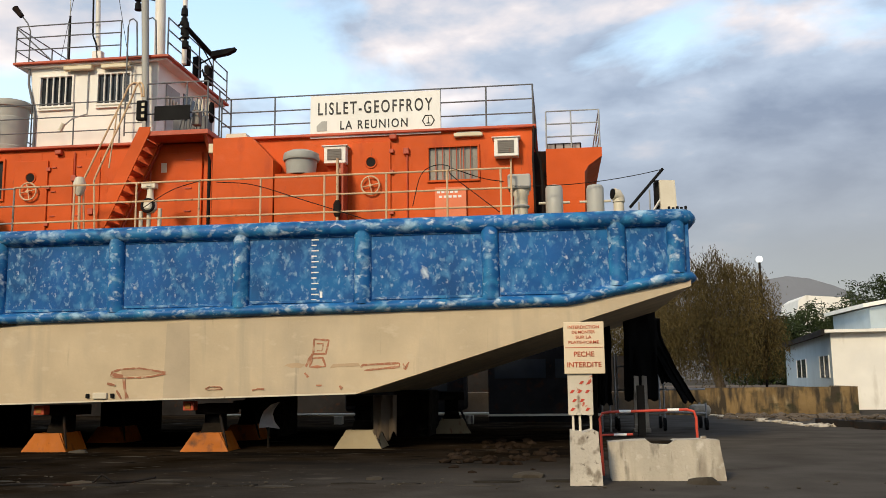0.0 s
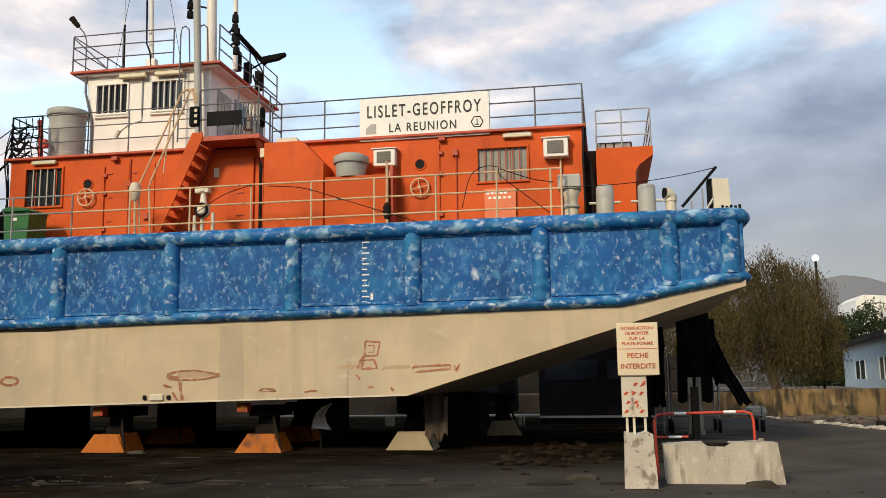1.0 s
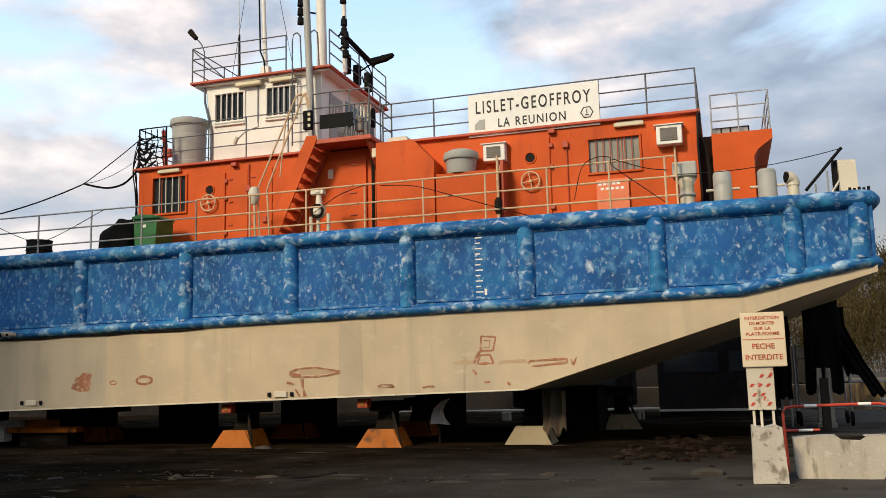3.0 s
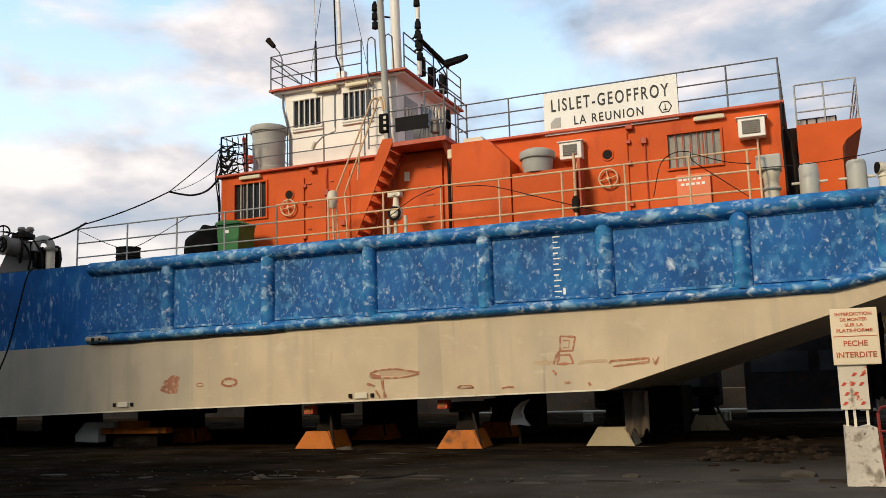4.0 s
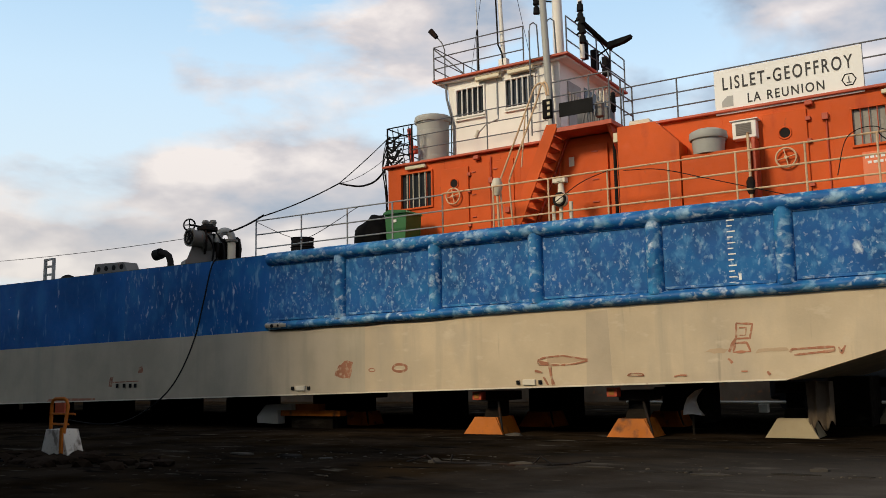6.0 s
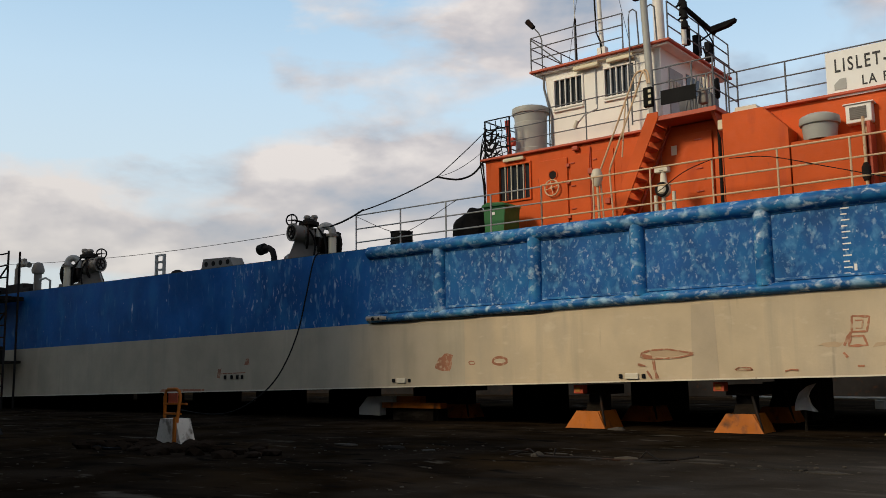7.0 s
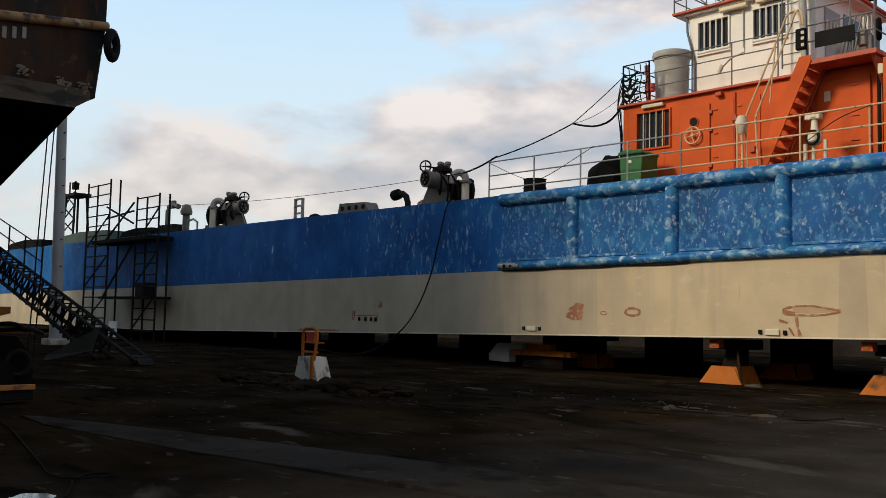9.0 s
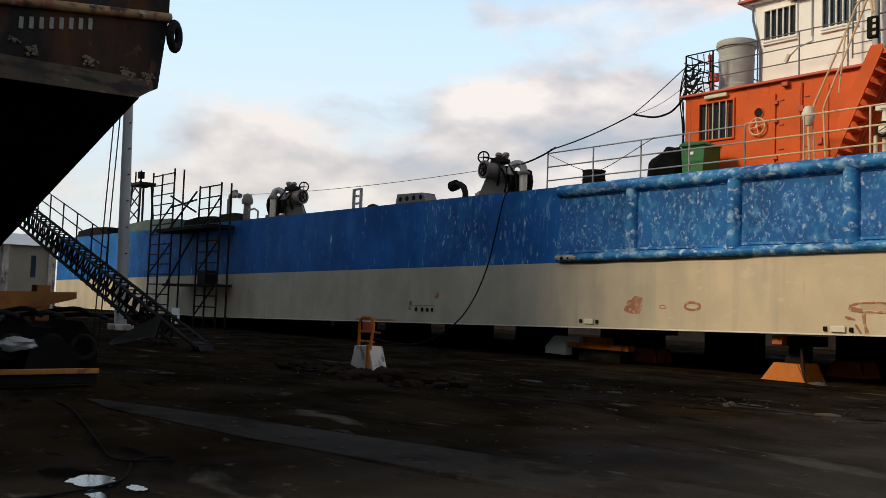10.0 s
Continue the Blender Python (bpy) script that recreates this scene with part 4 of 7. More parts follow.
for k, (a, b) in enumerate(((-2.85, -2.3), (-2.8, -2.2))):
    for j in range(5):
        x = a + (b - a) * j / 5
        part("text_bar", box(B(), x, x + 0.08, DH - 0.094, DH - 0.09, 6.13 - 0.12 * k, 6.19 - 0.12 * k), "board", t)
# orange plant box with a sloped shoulder, and the low casing beside it
t = thing("plant_casing", (-7.7, 21.3, R1), "tall orange engine casing with a sloped shoulder on deck", "casing")
part("body", prism(B(), [(-8.42, R1), (-6.86, R1), (-6.86, 7.02), (-7.43, 7.62), (-8.42, 7.62)], "y", 21.3, 22.0 - 0.02), "orange", t)
part("cap", prism(B(), [(-8.2, 7.62), (-7.6, 7.62), (-7.65, 7.78), (-8.15, 7.78)], "y", 21.5, 21.95), "cream", t)
part("lamp", box(B(), -8.55, -8.42, 21.32, 21.45, 7.25, 7.5, 0.02), "lamp_lens", t)
t = thing("low_casing", (-6.0, 21.3, R1), "low orange casing beside the engine casing", "casing")
part("body", box(B(), -6.84, -5.22, 21.35, 21.98, R1, 6.66, 0.02), "orange", t)
part("side_plate", box(B(), -5.2, -5.12, 21.5, 21.98, R1, 6.9, 0.01), "orange_dark", t)
t = thing("round_tank", (-6.24, 21.7, 6.66), "squat grey plastic tank with a wide lid on the low casing", "tank")
part("body", lathe(B(), -6.24, 21.65, [(0.36, 6.66), (0.40, 7.02)]), "tank", t, smooth=True)
part("lid", lathe(B(), -6.24, 21.65, [(0.44, 7.02), (0.46, 7.06), (0.44, 7.2), (0.30, 7.27)]), "tank", t, smooth=True)
# dark door recess and drain pipes right of the stair
t = thing("recess_door", (-9.6, 21.9, R1), "plain orange steel door under the landing with a paper notice", "door")
part("leaf", box(B(), -10.2, -8.95, 21.93, 21.99, R1 + 0.1, 7.45, 0.01), "orange", t)
part("paper", box(B(), -10.05, -9.9, 21.92, 21.93, 6.95, 7.2), "notice", t)
for z in (5.9, 6.5, 7.25):
    part("clip", box(B(), -9.4, -9.22, 21.9, 21.93, z, z + 0.03), "orange_dark", t)
for x in (-8.72, -8.60):
    solo("drain_pipe", pipe(B(), [(x, 21.85, R1), (x, 21.85, 7.6), (x, 21.95, 7.72)], 0.045), "dark", "black drain pipe down the deckhouse wall", "pipe", "drain pipes", smooth=True)
# stern block of the deckhouse with its overhang
t = thing("stern_house", (0.3, 24, R1), "orange stern deck block with a flared overhang", "deckhouse")
part("wall", prism(B(), [(-0.14, R1), (0.78, R1), (0.80, 6.62), (0.90, 6.78), (1.24, 7.02), (1.24, 7.24), (-0.14, 7.24)], "y", 22.3, 29.5), "orange", t)
# dark plate stands in for the shaded gap beside the deckhouse
part("side_shade_plate", box(B(), -0.46, -0.12, 22.5, 22.56, R1, 7.24), "steel", t)
part("vent_pipe", pipe(B(), [(-0.38, 22.0, 7.7), (-0.40, 21.95, 7.2), (-0.28, 22.2, 6.9), (-0.25, 22.22, 6.4), (-0.25, 22.22, R1)], 0.03), "steel", t, smooth=True)
part("vent_pipe", pipe(B(), [(-0.42, 21.9, 7.75), (-0.46, 21.9, 6.9), (-0.42, 21.9, R1)], 0.026), "steel", t, smooth=True)
t = thing("skylight", (0.25, 23, 7.24), "grey ribbed hatch on the stern block roof", "hatch")
part("coaming", box(B(), -0.12, 0.75, 22.6, 23.6, 7.24, 7.46, 0.02), "steel", t)
for k in range(4):
    part("panel", box(B(), -0.09 + 0.21 * k, 0.08 + 0.21 * k, 22.58, 22.6, 7.27, 7.42), "grey", t)
guard_rail("stern_railing", [(-0.12, 22.35, 7.24), (0.5, 22.35, 7.24), (1.2, 22.35, 7.24), (1.2, 24.4, 7.24), (1.2, 26.5, 7.24)], (0.32, 0.65, 0.98), 0.02, 0.018, "rail", "three-bar grey railing on the stern block")
# roof railing and name board
guard_rail("roof_railing", [(x, 22.05, TOP + 0.07) for x in (-8.5, -7.07, -6.05, -4.4, -2.76, -1.6, -0.43)] + [(-0.43, 24.0, TOP + 0.07), (-0.43, 26.0, TOP + 0.07)], (0.34, 0.70, 1.07), 0.022, 0.018, "rail_dark", "three-bar grey railing on the deckhouse roof")
guard_rail("roof_railing", [(x, 22.05, TOP + 0.07) for x in (-13.8, -12.6, -11.3)], (0.42, 0.82, 1.2), 0.02, 0.016, "rail_dark", "three-bar grey railing before the wheelhouse")
guard_rail("roof_railing", [(-15.2, 22.05, TOP + 0.07), (-13.8, 22.05, TOP + 0.07)], (0.42, 0.82, 1.2), 0.02, 0.016, "rail_dark", "three-bar grey railing before the water tank")
guard_rail("roof_railing", [(-16.1, 26.0, TOP + 0.07), (-16.1, 24.0, TOP + 0.07), (-16.1, 22.05, TOP + 0.07), (-15.2, 22.05, TOP + 0.07)], (0.3, 0.6, 0.9, 1.2), 0.026, 0.02, "dark", "dark netted railing at the roof's corner")
t = thing("name_board", (-4.4, 21.97, 7.7), "white ship's name board with black block letters on the roof railing", "sign")
part("panel", box(B(), -6.10, -2.74, 21.94, 21.98, 7.68, 8.80, 0.006), "board", t)
lettering("name_text", "LISLET-GEOFFROY", (-4.42, 21.936, 8.28), 0.33, 2.95, "ink", t, spread=1.3)
lettering("port_text", "LA", (-5.16, 21.936, 7.88), 0.23, 0.31, "ink", t, spread=1.25)
lettering("port_text", "REUNION", (-4.22, 21.936, 7.88), 0.23, 1.28, "ink", t, spread=1.25)
part("emblem", prism(B(), [(-5.93, 7.86), (-5.66, 7.86), (-5.66, 8.12), (-5.8, 8.12), (-5.93, 8.0)], "y", 21.932, 21.94), "grey", t, "small grey square emblem")
bm = ring(B(), (-3.05, 21.936, 8.02), (0, 1, 0), 0.15, 0.014, 6, 4)
box(bm, -3.06, -3.04, 21.932, 21.938, 7.94, 8.1)
box(bm, -3.1, -3.0, 21.932, 21.938, 7.94, 7.96)
part("emblem", bm, "steel", t, "small outlined emblem")

# ---- wheelhouse ----
WY, WB = 23.0, TOP + 0.07
wheelhouse = thing("wheelhouse", (-12.4, 24.5, WB), "white wheelhouse with barred windows and an overhanging orange-edged roof", "wheelhouse")
WW = [(-14.15, -13.22, 9.25, 10.08), (-12.45, -11.53, 9.25, 10.08)]
bm = wall_with_holes(-14.5, -10.72, WB, 10.42, WY, WY + 0.08, WW)
for v in bm.verts:
    # the side leans outward above the window sills
    if v.co.x < -14.4:
        v.co.x += 0.25 * max(0.0, min(1.0, (9.9 - v.co.z) / 0.9))
part("wall", bm, "white", wheelhouse, "white front wall, weathered")
part("wall", box(B(), -10.80, -10.72, WY + 0.08, 27.2, WB, 10.36), "white", wheelhouse)
part("wall", box(B(), -14.25, -14.17, WY + 0.08, 27.2, WB, 10.36), "white", wheelhouse)
for w in WW:
    barred_window(wheelhouse, *w, WY, 4, "white", "glass", bar_mat="white", bar_r=0.022)
    part("window_sill", box(B(), w[0] - 0.05, w[1] + 0.05, WY - 0.07, WY - 0.002, w[2] - 0.14, w[2] - 0.1, 0.008), "white", wheelhouse)
part("roof", box(B(), -14.9, -10.33, 22.75, 27.4, 10.42, 10.49, 0.012), "orange_dark", wheelhouse, "overhanging roof with an orange edge")
part("eave", box(B(), -14.8, -10.42, 22.85, 27.3, 10.36, 10.418), "white", wheelhouse)
part("side_door", box(B(), -10.72, -10.68, 23.5, 24.4, 8.0, 9.9, 0.01), "grey", wheelhouse, "grey side door")
# dark pane added to deepen the shade of the side wall
part("side_pane", box(B(), -10.72, -10.70, 24.7, 26.6, 9.2, 10.0), "glass", wheelhouse)
for k in range(6):
    y = 23.5 + 0.2 * k
    part("vent_slat", box(B(), -10.70, -10.64, y, y + 0.06, 9.0, 9.55), "cream", wheelhouse)
for x in (-13.0, -11.9):
    t = thing("wall_lamp", (x, WY, 10.3), "cream strip lamp under the wheelhouse eave", "lamp", "wheelhouse lamps")
    part("body", box(B(), x - 0.42, x + 0.42, 22.80, 22.95, 10.2, 10.33, 0.03), "lamp_lens", t)
    part("bracket", box(B(), x - 0.3, x + 0.3, 22.9, WY - 0.004, 10.33, 10.36), "grey", t)
ROOF = 10.49
guard_rail("wheelhouse_railing", [(-14.85, 26.5, ROOF), (-14.85, 24.6, ROOF), (-14.85, 22.8, ROOF), (-13.3, 22.8, ROOF), (-11.75, 22.8, ROOF)], (0.36, 0.72, 1.06), 0.022, 0.018, "rail_dark", "three-bar grey railing on the wheelhouse roof")
guard_rail("wheelhouse_railing", [(-10.38, 22.8, ROOF), (-10.38, 23.9, ROOF), (-10.38, 25.0, ROOF), (-10.38, 26.1, ROOF), (-10.38, 27.3, ROOF)], (0.36, 0.72, 1.06), 0.024, 0.02, "rail_dark", "three-bar grey railing along the wheelhouse roof side")
solo("rail_brace", rod(B(), (-14.85, 22.82, 11.5), (-13.75, 22.82, ROOF), 0.02), "rail_dark", "slanting brace of the wheelhouse railing", "brace")
t = thing("flood_lamp", (-14.7, 22.8, 11.5), "small flood lamp on a curved arm at the railing corner", "lamp")
part("arm", pipe(B(), [(-14.45, 22.8, ROOF), (-14.45, 22.8, 11.4), (-14.55, 22.8, 11.65), (-14.8, 22.8, 11.95)], 0.02), "rail_dark", t, smooth=True)
part("head", rod(B(), (-14.72, 22.78, 11.85), (-14.92, 22.74, 12.1), 0.07, 10, 0.09), "steel", t)
t = thing("loop_handrail", (-11.5, 22.75, ROOF), "two bent grey handrail loops at the roof ladder", "handrail")
for x in (-11.5, -10.95):
    part("loop", pipe(B(), [(x, 22.7, 8.2), (x, 22.7, 11.3), (x + 0.04, 22.7, 11.5), (x + 0.12, 22.75, 11.56), (x + 0.2, 22.8, 11.48), (x + 0.22, 22.85, ROOF)], 0.022), "rail_dark", t, smooth=True)
for k in range(9):
    part("rung", rod(B(), (-11.5, 22.7, 8.3 + 0.27 * k), (-10.95, 22.7, 8.3 + 0.27 * k), 0.015, 6), "rail_dark", t)
part("corner_pipe", pipe(B(), [(-14.52, 22.96, 10.34), (-14.50, 22.95, 9.9), (-14.27, 22.95, 9.0), (-14.27, 22.95, WB)], 0.035, 8), "rail_dark", wheelhouse, smooth=True)
part("conduit", rod(B(), (-12.75, 22.97, 9.1), (-12.75, 22.97, 10.2), 0.02, 6), "rail", wheelhouse)
# masts
t = thing("signal_mast", (-10.95, 23.0, WB), "thick white pipe mast with cross arms and black lamps", "mast")
part("pole", rod(B(), (-10.85, 22.68, WB), (-11.05, 22.68, 12.6), 0.10, 16), "tank", t, smooth=True)
part("pole", rod(B(), (-10.98, 23.6, ROOF), (-11.05, 23.6, 16.0), 0.16, 16, 0.12), "white", t, smooth=True)
part("pole", rod(B(), (-10.25, 23.6, ROOF), (-10.3, 23.6, 16.0), 0.07, 12), "white", t, smooth=True)
part("elbow", pipe(B(), [(-11.05, 22.68, 12.6), (-10.98, 22.75, 12.85), (-10.7, 22.9, 12.95)], 0.115, 12), "white", t, smooth=True)
for x, z in ((-11.48, 12.0), (-10.12, 12.45), (-10.1, 11.2), (-10.05, 10.8)):
    bm = B()
    for k in range(3):
        rod(bm, (x, 23.2, z + 0.28 * k), (x, 23.2, z + 0.28 * k + 0.2), 0.1, 10, 0.085)
        rod(bm, (x, 23.2, z + 0.28 * k + 0.2), (x, 23.2, z + 0.28 * k + 0.28), 0.05, 8)
    rod(bm, (x, 23.2, z + 0.4), (x + (-0.3 if x > -11 else 0.35), 23.5, z + 0.4), 0.03, 6)
    part("signal_lamp", bm, "dark", t, "stack of black signal lamps", True)
t = thing("aerial_mast", (-12.5, 23.0, ROOF), "slim white aerial mast with a black cable", "mast")
part("pole", rod(B(), (-12.48, 22.95, ROOF), (-12.72, 22.95, 16.5), 0.07, 10, 0.05), "white", t, smooth=True)
part("foot", box(B(), -12.62, -12.34, 22.85, 23.05, ROOF, ROOF + 0.25, 0.02), "white", t)
part("cable", pipe(B(), [(-12.45, 22.86, ROOF), (-12.5, 22.87, 10.9), (-12.62, 22.87, 11.2), (-12.76, 22.87, 16.4)], 0.025, 6), "dark", t)
t = thing("whip_aerial", (-13.3, 22.85, ROOF), "thin whip aerial clamped to the railing", "aerial")
part("rod", rod(B(), (-13.28, 22.85, ROOF), (-13.4, 22.85, 15.5), 0.018, 6, 0.008), "rail", t)
part("sleeve", rod(B(), (-13.28, 22.84, ROOF), (-13.3, 22.84, 11.8), 0.03, 8), "steel", t)
for a, b in (((-12.7, 23, 16), (-14.3, 24, ROOF)), ((-12.7, 23, 16), (-11.6, 23, ROOF))):
    solo("stay_wire", pipe(B(), [a, b], 0.008, 5), "steel", "thin wire stay of the aerial mast", "wire", "stay wires")
# folded radar arm at the wing
t = thing("radar_bar", (-9.2, 25.0, ROOF), "black folded bar aerial and searchlight arm at the wing railing", "aerial")
part("bar", pipe(B(), [(-10.34, 23.6, 11.72), (-10.34, 26.1, 11.58)], 0.075), "dark", t)
part("head", prism(B(), [(-10.0, 11.16), (-9.95, 11.34), (-9.45, 11.40), (-9.25, 11.42), (-9.28, 11.34), (-9.5, 11.24), (-9.75, 11.2)], "y", 24.9, 25.1), "dark", t)
part("strut", rod(B(), (-10.36, 25.0, 11.0), (-9.85, 25.0, 11.25), 0.03, 6), "dark", t)
part("cable_loop", pipe(B(), curve([(-10.3, 25.0, 11.5), (-10.0, 24.9, 11.0), (-9.95, 24.95, 10.75), (-10.2, 25.0, 10.6), (-10.35, 25.2, 10.9)]), 0.022, 6), "dark", t, smooth=True)
for y, z in ((25.9, 10.8), (25.0, 10.75), (24.2, 10.85)):
    part("locker", box(B(), -10.6, -10.42, y, y + 0.3, z - 0.1, z + 0.5, 0.03), "dark", t)
# ---- landing and stairs ----
t = thing("landing", (-9.3, 21.6, 7.6), "orange steel landing with a grey railing over the stair head", "landing")
part("deck_plate", box(B(), -10.2, -8.5, 21.15, 22.9, 7.72, 7.84, 0.01), "orange_dark", t)
part("bracket", prism(B(), [(21.2, 7.72), (21.98, 7.72), (21.98, 7.0)], "x", -8.66, -8.58), "orange_dark", t)
for x, y in ((-10.15, 21.2), (-9.1, 21.2), (-8.55, 21.2), (-8.55, 22.0), (-8.55, 22.85)):
    part("post", rod(B(), (x, y, 7.84), (x, y, 9.1), 0.024), "rail_dark", t)
for z in (8.3, 8.7, 9.1):
    part("rail", pipe(B(), [(-10.15, 21.2, z), (-8.55, 21.2, z), (-8.55, 22.85, z)], 0.02), "rail_dark", t)
part("dark_panel", box(B(), -9.92, -8.98, 21.12, 21.15, 8.10, 8.48, 0.01), "dark", t, "black rectangular panel tied to the railing")
bm = box(B(), -10.35, -10.1, 21.0, 21.14, 8.10, 8.62, 0.03)
part("lamp_box", bm, "dark", t, "black twin navigation lamp box")
for z in (8.2, 8.36, 8.5):
    part("lamp_lens", box(B(), -10.2, -10.12, 20.985, 21.0, z - 0.04, z + 0.04, 0.008), "lamp_lens", t)
for k in range(5):
    part("grey_slat", box(B(), -9.35 + 0.09 * k, -9.31 + 0.09 * k, 22.3, 22.34, 8.55, 9.0), "cream", t)
part("fitting", box(B(), -9.0, -8.8, 21.3, 21.5, 8.0, 8.4, 0.03), "winch", t)
part("stowed_locker", box(B(), -9.9, -9.0, 22.2, 22.7, 7.84, 8.5, 0.03), "rail_dark", t, "dark stowage locker on the landing")
part("coiled_hose", ring(B(), (-8.8, 22.1, 8.55), (1, 0.3, 0), 0.22, 0.06, 18), "dark", t, smooth=True)
for k in range(4):
    part("stowed_pole", rod(B(), (-9.7 + 0.16 * k, 22.0, 7.86), (-9.5 + 0.13 * k, 22.2, 9.0 + 0.05 * (k % 2)), 0.025, 6), "rail_dark", t)
t = thing("ship_stair", (-11.0, 21.4, R1), "steep orange steel stair up to the landing", "stair")
s0, s1 = Vector((-11.42, 0, R1)), Vector((-10.18, 0, 7.84))
for y in (21.12, 21.82):
    part("stringer", prism(B(), [(-11.62, R1), (-11.25, R1), (-10.02, 7.80), (-10.02, 7.95), (-10.30, 7.95)], "y", y, y + 0.04), "orange", t)
for k in range(10):
    p = s0.lerp(s1, (k + 0.7) / 10.5)
    part("tread", box(B(), p.x - 0.12, p.x + 0.14, 21.16, 21.82, p.z - 0.02, p.z + 0.02), "orange_dark", t)
part("back_plate", prism(B(), [(-11.2, R1), (-11.16, R1), (-10.0, 7.72), (-10.04, 7.72)], "y", 21.84, 21.9), "orange_dark", t)
t = thing("stair_handrail", (-11.6, 21.0, R1), "cream bent handrails beside the stair", "handrail")
for y, dx in ((21.0, 0.0), (21.0, 0.28)):
    part("rail", pipe(B(), [(-11.58 + dx, y, R1), (-11.66 + dx, y, 6.55), (-11.63 + dx, y, 6.68)] + curve([(-10.68 + dx * 0.8, y, 8.72), (-10.56 + dx * 0.7, y, 8.98), (-10.40 + dx * 0.5, y, 9.08), (-10.26 + dx * 0.3, y, 8.98), (-10.2 + dx * 0.2, y, 8.7)], 4), 0.026), "rail_cream", t, smooth=True)
part("stanchion", rod(B(), (-11.0, 21.0, 6.9), (-10.85, 21.0, 8.3), 0.02), "rail_cream", t)

# ---- things on the deck ----
bm = B()
prism(bm, [(-15.22, R1), (-14.6, R1), (-14.54, 6.04), (-15.28, 6.04)], "y", 20.75, 21.5)
t = thing("waste_bin", (-14.9, 21.1, R1), "green plastic waste bin on deck beside the orange wall", "bin")
part("body", bm, "green", t)
part("lid", prism(B(), [(-15.32, 6.04), (-14.5, 6.04), (-14.58, 6.12), (-15.1, 6.17), (-15.29, 6.11)], "y", 20.7, 21.55), "green", t)
part("tag", box(B(), -15.0, -14.88, 20.735, 20.75, 5.8, 5.88), "board", t)
bm = B()
bmesh.ops.create_icosphere(bm, subdivisions=3, radius=1.0)
for v in bm.verts:
    k = 1 + 0.25 * noise.noise(v.co * 1.8) + 0.08 * noise.noise(v.co * 5)
    v.co = Vector((-15.95 + v.co.x * 0.72 * k * (1 - 0.35 * max(0, v.co.z)), 21.2 + v.co.y * 0.4 * k, 5.55 + v.co.z * 0.62 * k))
solo("covered_gear", bm, "tarp", "heap of gear under a black tarpaulin beside the green bin", "tarpaulin", smooth=True)
t = thing("deck_drum", (-18.5, 20.9, R1), "squat dark steel drum behind the deck railing", "drum")
part("body", lathe(B(), -18.5, 20.9, [(0.34, R1), (0.36, 5.18), (0.34, 5.4), (0.37, 5.42), (0.34, 5.44), (0.34, 5.66), (0.36, 5.7), (0.3, 5.7)]), "steel", t, smooth=True)


